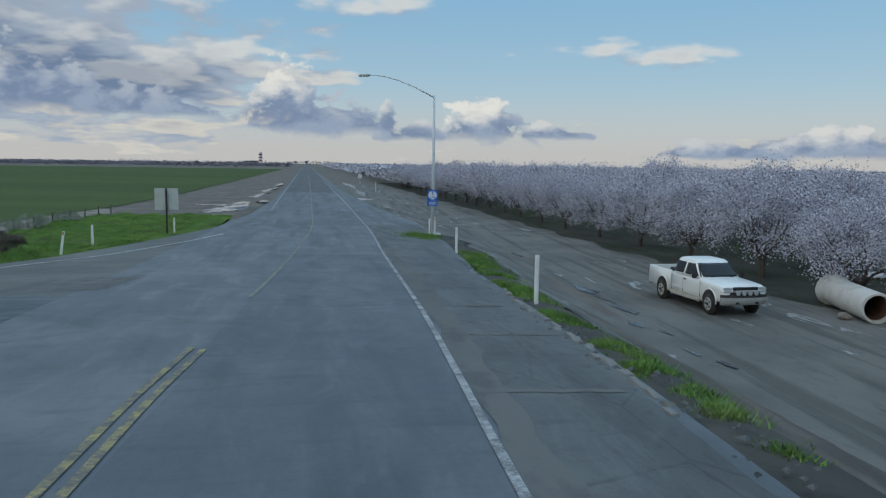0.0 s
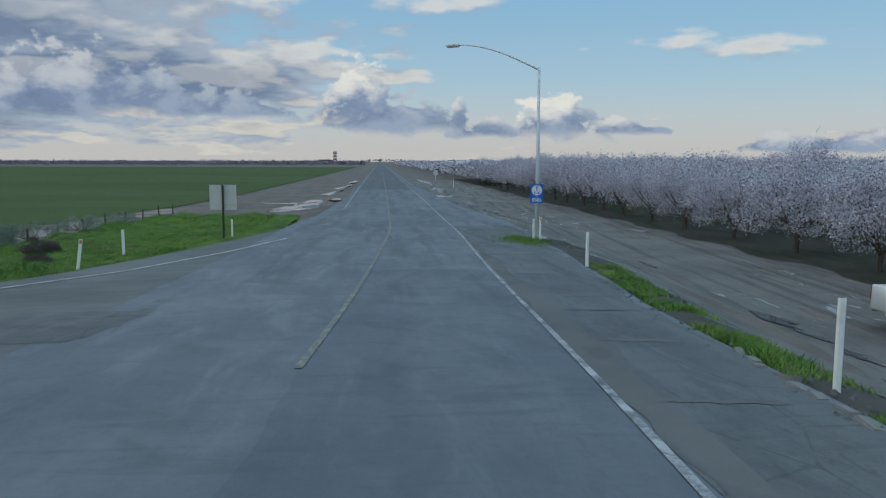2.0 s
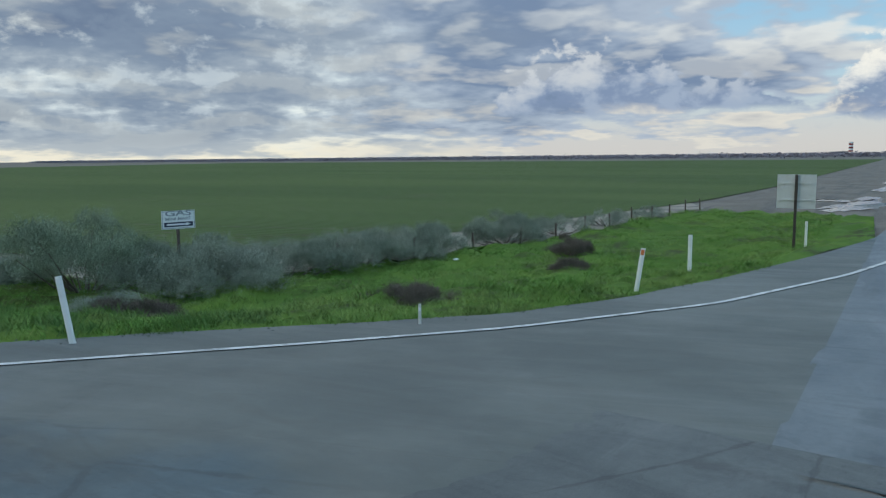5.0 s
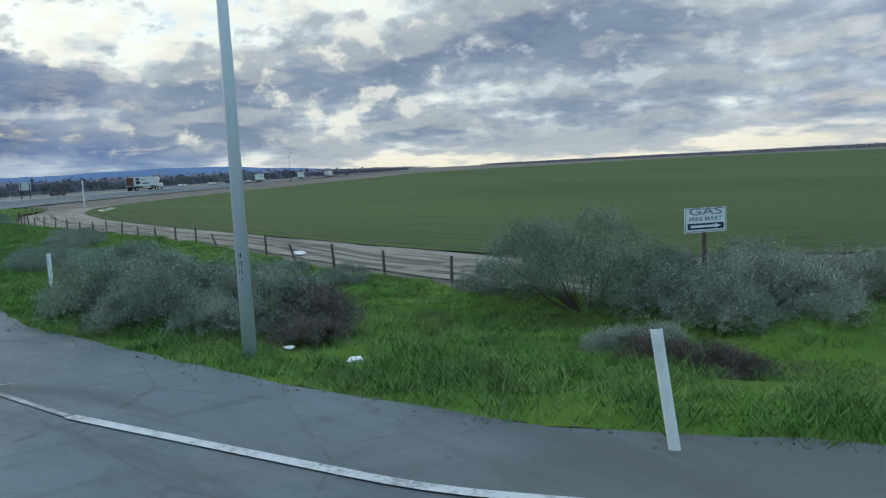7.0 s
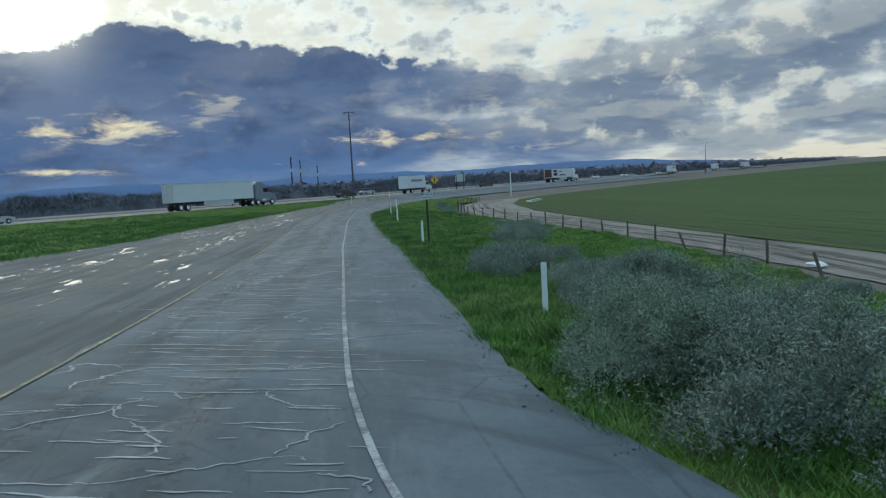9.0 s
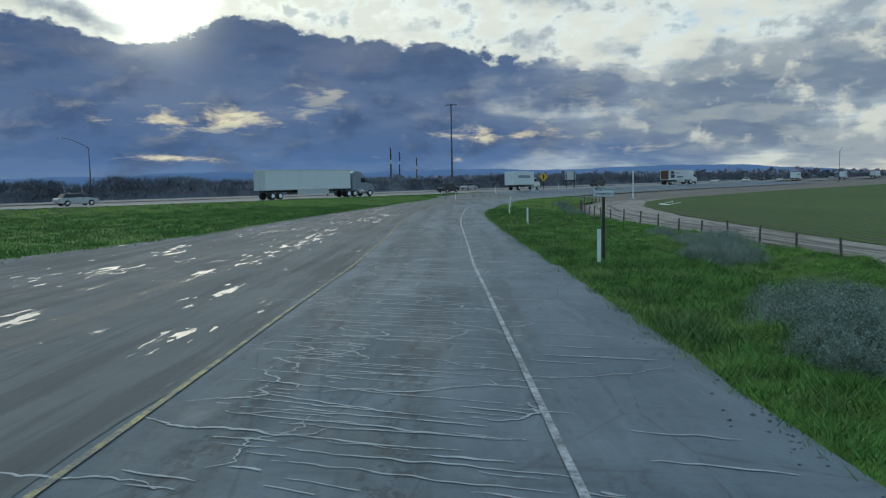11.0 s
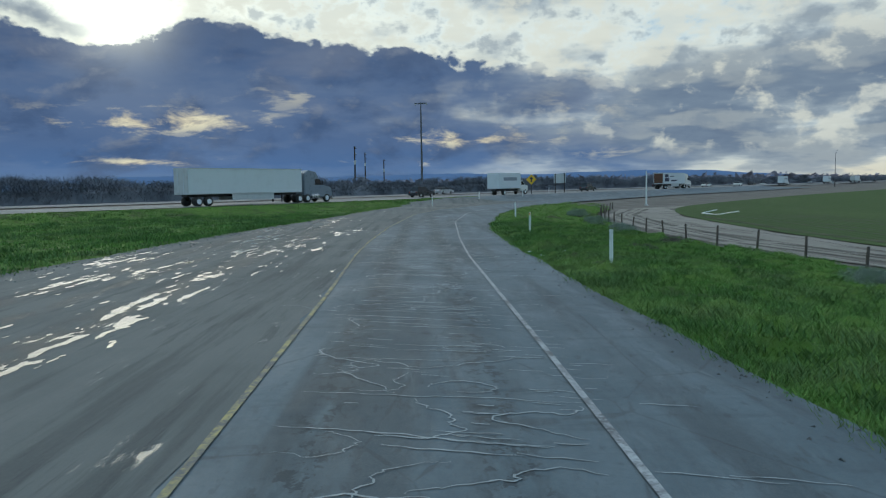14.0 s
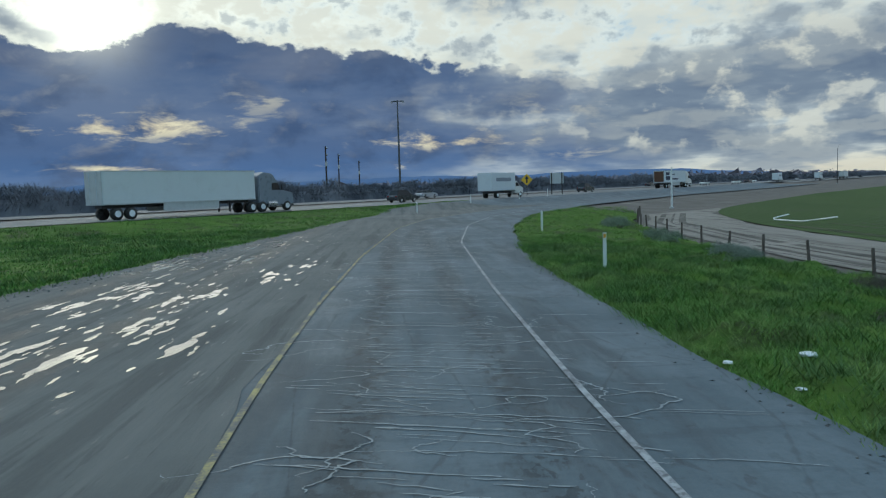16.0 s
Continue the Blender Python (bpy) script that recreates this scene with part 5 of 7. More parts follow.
def canopy(name, spots, size, height, mat, label, seed, low=0.3):
    """A far belt of trees: many rough clumps of a few leaves each."""
    rng = np.random.default_rng(seed)
    p = np.array(spots)
    n = len(p)
    z = land(p[:, 0], p[:, 1]) + height * (low + (1 - low) * rng.random(n) ** 0.7)
    s = np.asarray(size) * rng.uniform(0.4, 1.3, n)
    c = np.c_[p, z]
    v = np.stack([c + rng.normal(size=(n, 3)) * s[:, None] * (1, 1, 0.8) for _ in range(3)], 1).reshape(-1, 3)
    v[:, 2] = np.maximum(v[:, 2], 0.0)
    f = np.arange(3 * n).reshape(-1, 3).tolist()
    setting(name, v, f, mat, label, "woods", False, "stuff")


def far_woods():
    rng = np.random.default_rng(9)
    # the orchard going on along the road
    y = 170 + 900 * rng.random(52000) ** 1.8
    x = 23 + np.abs(rng.normal(0, 1, 52000)) * (4 + (y - 170) * 0.06)
    canopy("orchard_far", np.c_[x, y], 0.22 + 0.0006 * y, 4.6, BLOOM, "blossoming orchard rows far along the road", 21)
    y = 40 + 420 * rng.random(22000)
    x = 57 + 275 * rng.random(22000)
    canopy("orchard_far", np.c_[x, y], 0.4, 4.7, BLOOM, "blossoming orchard rows behind the front trees", 22, 0.7)
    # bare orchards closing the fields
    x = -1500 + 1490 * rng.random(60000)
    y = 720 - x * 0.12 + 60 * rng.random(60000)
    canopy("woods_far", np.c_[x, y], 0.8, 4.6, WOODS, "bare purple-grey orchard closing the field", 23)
    # a thick bare hedge beyond the freeway: a ragged core under loose twigs
    ss = np.r_[np.arange(40, 400, 0.8), np.arange(400, 1800, 4.0)]
    verts, faces = [], []
    for k, a in enumerate(ss):
        top = 1.9 + 1.0 * noise.noise((a * 0.045, 0, 3)) + 0.5 * noise.noise((a * 0.35, 0, 8)) + 0.35 * noise.noise((a * 1.7, 0, 5))
        for off, z in ((-119.5, -0.2), (-120.2, top * 0.7), (-121.5, top), (-125, top * 0.9), (-128, -0.2)):
            x, y = fwy(a, off + 0.4 * noise.noise((a * 0.9, off, 1)))
            verts.append((x, y, float(land(x, y)) + z))
        if k:
            faces += [(5 * k - 5 + j, 5 * k + j, 5 * k + 1 + j, 5 * k - 4 + j) for j in range(4)]
    setting("woods_far", verts, faces, WOODS_DARK, "thick bare hedge along the far side of the freeway", "woods", False, "stuff")
    s = 40 + 1700 * rng.random(26000) ** 2.0
    w = -119.2 - 5 * np.abs(rng.normal(0, 1, len(s)))
    p = np.array([fwy(a, b) for a, b in zip(s, w)])
    tall = np.array([3.3 + 2.0 * noise.noise((a * 0.03, b * 0.05, 6)) + 1.7 * noise.noise((a * 0.16, b * 0.1, 2)) + 0.6 * noise.noise((a * 0.6, b * 0.1, 9)) for a, b in zip(s, w)])
    tall = np.clip(tall, 1.4, 6.2)
    foot = land(p[:, 0], p[:, 1]) + rng.uniform(0, 0.78, len(s)) ** 0.8 * tall
    blades("woods_far", np.c_[p, foot], tall * 0.26, 0.032 + 0.00018 * np.repeat(s, 10), 0.9, 10, WOODS_DARK, "bare grey trees along the far side of the freeway", "woods", 24, "stuff", 0.5)
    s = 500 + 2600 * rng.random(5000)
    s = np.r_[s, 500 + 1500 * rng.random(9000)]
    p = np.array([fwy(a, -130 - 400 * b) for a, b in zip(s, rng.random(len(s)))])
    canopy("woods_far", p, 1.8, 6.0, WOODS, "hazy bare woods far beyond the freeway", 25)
    x = np.r_[-40 + 120 * rng.random(200), -420 + 380 * rng.random(150)]
    y = 1750 + 60 * rng.random(350)
    canopy("woods_far", np.c_[x, y], 2.2, 8.0, WOODS_DARK, "dark clumps of trees on the horizon", 26)


far_woods()


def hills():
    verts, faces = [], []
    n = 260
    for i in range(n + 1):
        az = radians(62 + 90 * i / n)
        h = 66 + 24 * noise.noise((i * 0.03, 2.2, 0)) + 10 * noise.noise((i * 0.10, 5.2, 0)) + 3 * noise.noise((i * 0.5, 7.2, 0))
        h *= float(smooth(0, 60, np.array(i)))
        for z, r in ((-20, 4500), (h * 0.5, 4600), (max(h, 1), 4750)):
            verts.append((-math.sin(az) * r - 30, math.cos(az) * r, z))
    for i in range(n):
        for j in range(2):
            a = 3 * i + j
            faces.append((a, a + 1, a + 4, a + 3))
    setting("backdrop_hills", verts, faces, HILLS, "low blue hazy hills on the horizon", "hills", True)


hills()

# ------------------------------------------------------------ posts, lamps and signs


def delineator(x, y, label, lean=(0, 0), face=0.0, height=1.15, cap=None, dz=0.0, name="delineator_post", mat=POST, slim=1.0):
    ob = thing(name, label, "marker post", "roadside marker posts", Matrix.Translation(on(x, y, dz)) @ pose(0, 0, 0, lean[0], lean[1], face))
    bm = bmesh.new()
    w = 0.055 * slim
    outline = [(-w, 0.022), (-w * 0.55, 0.004), (w * 0.55, 0.004), (w, 0.022), (w, 0.03), (w * 0.5, 0.014), (-w * 0.5, 0.014), (-w, 0.03)]
    loft(bm, [[(a, b, z) for a, b in outline] for z in (-0.25, height * 0.5, height)])
    part("post", bm, mat, ob)
    bm = bmesh.new()
    box(bm, (0, -0.004, height - 0.10), (0.075 * slim, 0.012, 0.13 * slim), 0.004)
    part("reflector", bm, cap or PANEL_WHITE, ob)
    return ob


WHITE_POST = "white plastic roadside marker post with a reflector"
for px, py, face in ((9.04, 22.8, 0), (10.13, 38.3, 0), (-6.57, 44.2, 20), (-5.1, 58.2, 10), (-31.25, 25.5, 80), (-52.4, 21.8, 82),
                     (-73.7, 18.55, 82), (-110, 14.9, 80), (-146.4, 3.6, 80), (-165, 8.2, 70), (-178, 14.5, 65), (-188, 19, 65)):
    delineator(px, py, WHITE_POST, face=face)
delineator(-92.2, 16.1, "white roadside marker post with a yellow top", face=82, cap=AMBER, height=1.05)
delineator(-13.35, 30.5, "leaning white marker post at the grass edge", lean=(2, -7), face=40, dz=-0.05, height=1.2)
delineator(11.05, 51.6, "white marker post beside the street lamp", face=5, height=1.0)
delineator(11.35, 51.4, "white marker post with a yellow top beside the lamp", face=5, height=1.1, cap=AMBER)
delineator(-7.0, 40.8, "tilted pale marker post with an orange top", lean=(0, 8), face=15, height=1.0, cap=ORANGE)
delineator(-9.13, 34.6, "short grey marker stake with a white top", face=30, height=0.38, name="marker_stake", mat=PANEL_GREY, slim=0.5)


def street_lamp(x, y, arm_turn, height, label, pad=True, metal=STEEL):
    ob = thing("street_lamp", label, "street lamp", "street lamps", Matrix.Translation(on(x, y, -0.05)) @ pose(0, 0, 0, 0, 0, arm_turn))
    bm = bmesh.new()
    rod(bm, [(0, 0, 0.05), (0, 0, height * 0.5), (0, 0, height)], [0.115, 0.092, 0.065], 14)
    part("pole", bm, metal, ob, "tapered galvanised steel pole", True)
    bm = bmesh.new()
    pts = [(-0.02, 0, height - 0.12)] + [(-4.4 * u, 0, height - 0.12 + 1.45 * math.sin(u * math.pi / 2)) for u in (0.15, 0.35, 0.55, 0.75, 0.9, 1.0)]
    rod(bm, pts, [0.05, 0.048, 0.045, 0.042, 0.038, 0.035, 0.032], 8)
    part("mast_arm", bm, metal, ob, "curved mast arm", True)
    bm = bmesh.new()
    box(bm, (-4.65, 0, height + 1.30), (0.75, 0.30, 0.14), 0.05)
    part("lamp_head", bm, PANEL_GREY, ob)
    bm = bmesh.new()
    disc_prism(bm, (0, 0, 0.06), 0.20, 0.05, "z", 14)
    part("base_plate", bm, STEEL, ob)
    for sx, sy in ((1, 1), (1, -1), (-1, 1), (-1, -1)):
        bm = bmesh.new()
        disc_prism(bm, (0.14 * sx, 0.14 * sy, 0.11), 0.022, 0.09, "z", 6)
        part("bolt", bm, STEEL, ob)
    if pad:
        bm = bmesh.new()
        box(bm, (0.1, 0, 0.0), (0.75, 0.6, 0.14), 0.02)
        part("concrete_pad", bm, SHOULDER if not pad else CONCRETE, ob)
    return ob


street_lamp(11.41, 52.57, -26, 8.65, "galvanised street lamp with a long curved arm over the road")
second = street_lamp(-20.11, 28.2, 115, 9.4, "grey steel street lamp in the grass at the junction", False)
second.location.z -= 0.22
for k in range(4):
    bm = bmesh.new()
    box(bm, (0, 0, 0), (0.012, 0.05, 0.075), 0.0)
    bar = part("number_bar", bm, DARK_STEEL, second)
    bar.matrix_basis = pose(0.098 * math.cos(radians(-150)), 0.098 * math.sin(radians(-150)), 1.86 - 0.125 * k, 0, 0, -150)


def sign(name, label, category, x, y, face, width, height, bottom, panel_mat, post_mat=TIMBER, posts=(0.0,), post_r=0.05, over=0.0, back=None):
    """A flat sign that faces -y before it is turned."""
    ob = thing(name, label, category, "", Matrix.Translation(on(x, y, -0.1)) @ pose(0, 0, 0, 0, 0, face))
    for p in posts:
        bm = bmesh.new()
        box(bm, (p, 0.045 + post_r / 2, (bottom + height + over) / 2 - 0.1), (post_r * 2, post_r * 1.4, bottom + height + over + 0.2), 0.006)
        part("post", bm, post_mat, ob)
    bm = bmesh.new()
    box(bm, (0, 0, bottom + height / 2), (width, 0.012, height), 0.0)
    part("panel", bm, panel_mat, ob)
    return ob


def border(ob, width, height, bottom, t, mat, gap=0.02):
    bm = bmesh.new()
    w, h, c = width - 2 * gap, height - 2 * gap, bottom + height / 2
    for cx, cz, sx, sz in ((0, c + h / 2, w + t, t), (0, c - h / 2, w + t, t), (-w / 2, c, t, h - t), (w / 2, c, t, h - t)):
        box(bm, (cx, -0.009, cz), (sx, 0.005, sz))
    part("border", bm, mat, ob)


# the blue plates on the street lamp
hosp = thing("route_sign", "blue and white square road sign on the street lamp pole", "road sign", "", Matrix.Translation(on(11.35, 52.42, 0)))
bm = bmesh.new()
box(bm, (0, 0, 2.42), (0.66, 0.012, 0.66), 0.0)
part("panel", bm, PANEL_BLUE, hosp)
bm = bmesh.new()
disc_prism(bm, (0, -0.010, 2.43), 0.27, 0.008, "y", 28)
part("disc", bm, PANEL_WHITE, hosp)
words("T", 0.36, PANEL_BLUE, hosp, (0, -0.017, 2.52))
words("H", 0.20, PANEL_BLUE, hosp, (0, -0.017, 2.28), width=0.26)
bm = bmesh.new()
box(bm, (0, 0, 1.92), (0.66, 0.012, 0.30), 0.0)
part("end_plate", bm, PANEL_BLUE, hosp)
words("END", 0.24, PANEL_WHITE, hosp, (0, -0.010, 1.92), width=0.46)
bm = bmesh.new()
box(bm, (0.06, 0.03, 2.2), (0.05, 0.05, 1.0))
part("bracket", bm, STEEL, hosp)

ped = sign("pedestrian_sign", "white sign with dark lettering on a dark timber post", "road sign", -53.78, 22.0, 84, 0.64, 0.32, 2.22, PANEL_WHITE, CREOSOTE, over=-0.06, post_r=0.045)
border(ped, 0.64, 0.32, 2.22, 0.010, INK)
words("PEDESTRIANS", 0.105, INK, ped, (0, -0.009, 2.45), width=0.56)
words("PROHIBITED", 0.105, INK, ped, (0, -0.009, 2.31), width=0.50)

gas = sign("gas_sign", "faded white roadside board with grey lettering and an arrow", "billboard", -21.5, 39.5, 75, 1.28, 0.64, 1.98, PANEL_WHITE, TIMBER, over=-0.1)
border(gas, 1.28, 0.64, 1.98, 0.02, INK_GREY, 0.03)
words("GAS", 0.27, INK_GREY, gas, (0, -0.009, 2.52), width=1.0)
words("MINI MART", 0.15, INK_GREY, gas, (0, -0.009, 2.33), width=1.0)
bm = bmesh.new()
plate(bm, [(-0.55, 2.06), (0.55, 2.06), (0.55, 2.22), (-0.55, 2.22)], -0.012, -0.007)
part("arrow_field", bm, INK, gas)
bm = bmesh.new()
plate(bm, [(-0.46, 2.11), (0.28, 2.11), (0.28, 2.075), (0.46, 2.14), (0.28, 2.205), (0.28, 2.17), (-0.46, 2.17)], -0.018, -0.0135)
part("arrow", bm, PANEL_WHITE, gas)
gas.scale = (0.87, 1.0, 0.92)
gas.location.z += 0.20

back = sign("sign_back", "back of a square grey metal road sign on a dark post", "road sign", -5.55, 58.2, 180, 1.5, 1.42, 1.85, PANEL_GREY, CREOSOTE, over=0.0, post_r=0.055)
for z in (2.2, 2.9):
    bm = bmesh.new()
    box(bm, (0, 0.022, z), (1.3, 0.03, 0.05))
    part("stiffener", bm, PANEL_GREY, back)
far = sign("far_sign", "small white road sign far along the road", "road sign", 17.2, 204, 0, 1.0, 1.1, 1.5, PANEL_WHITE, STEEL)
for k in range(3):
    bm = bmesh.new()
    box(bm, (0, -0.01, 2.3 - 0.25 * k), (0.6, 0.006, 0.09))
    part("text_bar", bm, INK_GREY, far)
delineator(16.5, 150, "thin white marker post beside the far road", height=1.8)

warn = thing("warning_sign", "yellow diamond warning sign with a black arrow", "road sign", "", Matrix.Translation(on(-191, 15.9, -0.05)) @ pose(0, 0, 0, 0, 0, 82))
bm = bmesh.new()
plate(bm, [(0, 1.75), (0.95, 2.7), (0, 3.65), (-0.95, 2.7)], -0.01, 0.01)
part("panel", bm, PANEL_YELLOW, warn)
bm = bmesh.new()
plate(bm, [(-0.12, 2.2), (0.12, 2.2), (0.12, 2.8), (0.34, 2.8), (0, 3.25), (-0.34, 2.8), (-0.12, 2.8)], -0.02, -0.012)
part("arrow", bm, INK, warn)
bm = bmesh.new()
box(bm, (0, 0.05, 1.6), (0.09, 0.07, 3.6))
part("post", bm, CREOSOTE, warn)
board = sign("board_sign", "large blank road sign seen from behind on two posts", "road sign", -205, 21.5, 262, 2.4, 1.9, 2.0, PANEL_GREY, CREOSOTE, posts=(-0.9, 0.9), post_r=0.08)
bm = bmesh.new()
box(bm, (0, -0.02, 2.95), (2.0, 0.02, 1.2))
part("face_plate", bm, PANEL_WHITE, board)

tall = thing("white_pole", "slim tall white pole beside the dirt track", "pole", "", Matrix.Translation(on(-156.5, 31.4, -0.1)))
bm = bmesh.new()
rod(bm, [(0, 0, 0), (0, 0, 2.5), (0, 0, 4.6)], [0.11, 0.10, 0.09], 10)
part("shaft", bm, POST, tall)
bm = bmesh.new()
disc_prism(bm, (0, 0, 0.08), 0.28, 0.16, "z", 14)
part("footing", bm, CONCRETE, tall)


def wood_pole(x, y, height, label, turn):
    ob = thing("power_pole", label, "power pole", "power poles", Matrix.Translation(on(x, y, -0.2)) @ pose(0, 0, 0, 0, 0, turn))
    bm = bmesh.new()
    rod(bm, [(0, 0, 0), (0, 0, height)], [0.24, 0.15], 8)
    part("shaft", bm, CREOSOTE, ob)
    for z, w in ((height - 0.5, 3.2), (height - 1.9, 2.6)):
        bm = bmesh.new()
        box(bm, (0, 0.18, z), (w, 0.14, 0.16))
        arm = part("crossarm", bm, CREOSOTE, ob)
        for k in (-0.45, -0.2, 0.2, 0.45):
            bm = bmesh.new()
            rod(bm, [(k * w, 0.18, z + 0.05), (k * w, 0.18, z + 0.32)], [0.06, 0.04], 6)
            part("insulator", bm, PANEL_GREY, arm)
    bm = bmesh.new()
    rod(bm, [(0.35, 0, height - 4.2), (0.35, 0, height - 3.2)], [0.26, 0.26], 10)
    part("transformer", bm, PANEL_GREY, ob)
    return ob


for px, py, h in ((-226.3, -25.2, 11.4), (-287.5, -36.4, 12.6), (-305.1, -33.9, 11.1)):
    wood_pole(px, py, h, "dark wooden power pole with crossarms beyond the freeway", 20)
mast = thing("mast_pole", "very tall grey steel mast with a short crossbar", "mast", "", Matrix.Translation(on(-358, -28.7, -0.2)) @ pose(0, 0, 0, 0, 0, 85))
bm = bmesh.new()
rod(bm, [(0, 0, 0), (0, 0, 17), (0, 0, 35.4)], [0.5, 0.38, 0.24], 10)
part("shaft", bm, DARK_STEEL, mast)
bm = bmesh.new()
box(bm, (0, 0, 35.0), (5.0, 0.4, 0.4))
part("crossbar", bm, DARK_STEEL, mast)
for k in (-1, 1):
    bm = bmesh.new()
    box(bm, (2.2 * k, 0, 34.6), (0.7, 0.6, 0.45), 0.1)
    part("flood_light", bm, PANEL_GREY, mast)
for px, py, t, h in ((-140.8, -54.7, 150, 8.6), (-319.5, 116.2, 330, 11.2)):
    street_lamp(px, py, t, h, "slim freeway street lamp far off", False, DARK_STEEL)


def fence():
    ob = thing("fence", "low wire fence on weathered timber posts", "fence")
    c = resample(FENCE, 48)
    rng = random.Random(3)
    top = []
    for i, (x, y) in enumerate(c):
        h = rng.uniform(0.72, 0.95)
        base = on(x, y, -0.25)
        tip = base + Vector((rng.gauss(0, 0.04), rng.gauss(0, 0.04), h + 0.25))
        if i in (18, 21):
            tip += Vector((-0.4, -0.25, -0.15))
        bm = bmesh.new()
        rod(bm, [base, base.lerp(tip, 0.5), tip], [0.060, 0.056, 0.05], 7)
        part("post", bm, TIMBER, ob)
        top.append((base, tip))
    for f in (0.42, 0.66, 0.90):
        bm = bmesh.new()
        rod(bm, [a.lerp(b, f) for a, b in top], 0.004, 4, False)
        part("wire", bm, WIRE, ob)


fence()

tower = thing("striped_tower", "far red and white banded tower", "tower", "", Matrix.Translation((-106, 1900, 0.4)))
z0 = 8.0
bm = bmesh.new()
for sx, sy in ((1, 1), (1, -1), (-1, 1), (-1, -1)):
    rod(bm, [(4.0 * sx, 4.0 * sy, -1), (3.2 * sx, 3.2 * sy, z0)], 0.5, 6)
part("leg_frame", bm, CONCRETE, tower)
for k in range(6):
    bm = bmesh.new()
    disc_prism(bm, (0, 0, z0 + 1.8 + 3.6 * k), 4.4, 3.6, "z", 16)
    part("band", bm, TOWER_RED if k % 2 == 0 else PANEL_WHITE, tower)
bm = bmesh.new()
box(bm, (-22, 0, 4.5), (34, 10, 9), 0.5)
part("shed", bm, WOODS_DARK, tower)

# ------------------------------------------------------------ pickup


def plate_side(bm, outline, x0, x1):
    a = [bm.verts.new((x0, y, z)) for y, z in outline]
    b = [bm.verts.new((x1, y, z)) for y, z in outline]
    bm.faces.new(a)
    bm.faces.new(b[::-1])
    for k in range(len(a)):
        bm.faces.new((a[k], b[k], b[(k + 1) % len(a)], a[(k + 1) % len(a)]))
    bmesh.ops.recalc_face_normals(bm, faces=bm.faces[:])


def arch(c, r, z, n=9, lo=0.0):
    """The points of a wheel arch from +y to -y."""
    return [(c + r * math.cos(math.pi * k / (n - 1)), z + r * math.sin(math.pi * k / (n - 1))) for k in range(n)]


def soften(bm, w, seg=2, angle=30):
    edges = [e for e in bm.edges if len(e.link_faces) == 2 and e.calc_face_angle(0) > radians(angle)]
    bmesh.ops.bevel(bm, geom=edges, offset=w, segments=seg, affect="EDGES", clamp_overlap=True)


def wheel(parent, x, y, r, width, rim_mat, z=None):
    bm = bmesh.new()
    disc_prism(bm, (0, 0, 0), r, width, "x", 24, 0.035)
    w = part("wheel", bm, RUBBER, parent, "dusty black tyre", True)
    w.location = (x, y, r if z is None else z)
    out = 1 if x > 0 else -1
    bm = bmesh.new()
    disc_prism(bm, (out * (width / 2 - 0.005), 0, 0), r * 0.60, 0.03, "x", 20, 0.008)
    rim = part("rim", bm, rim_mat, w)
    bm = bmesh.new()
    disc_prism(bm, (out * (width / 2 + 0.015), 0, 0), r * 0.16, 0.03, "x", 12)
    part("hub", bm, BLACK, w)
    bm = bmesh.new()
    for k in range(5):
        a = 2 * math.pi * k / 5
        disc_prism(bm, (out * (width / 2 + 0.012), r * 0.38 * math.cos(a), r * 0.38 * math.sin(a)), r * 0.12, 0.012, "x", 8)
    part("rim_holes", bm, BLACK, w)
    return w


CAB_RINGS = ((1.18, 0.955, -1.30, 1.00), (1.30, 0.935, -1.16, 0.99), (1.50, 0.875, -0.92, 0.95), (1.68, 0.80, -0.70, 0.89), (1.76, 0.765, -0.58, 0.85), (1.815, 0.70, -0.44, 0.78),
             (1.85, 0.56, -0.22, 0.62), (1.862, 0.30, 0.02, 0.36))


def cab_at(z):
    """Half width, front and rear of the cab at a height."""
    return [float(np.interp(z, [q[0] for q in CAB_RINGS], [q[k] for q in CAB_RINGS])) for k in (1, 2, 3)]


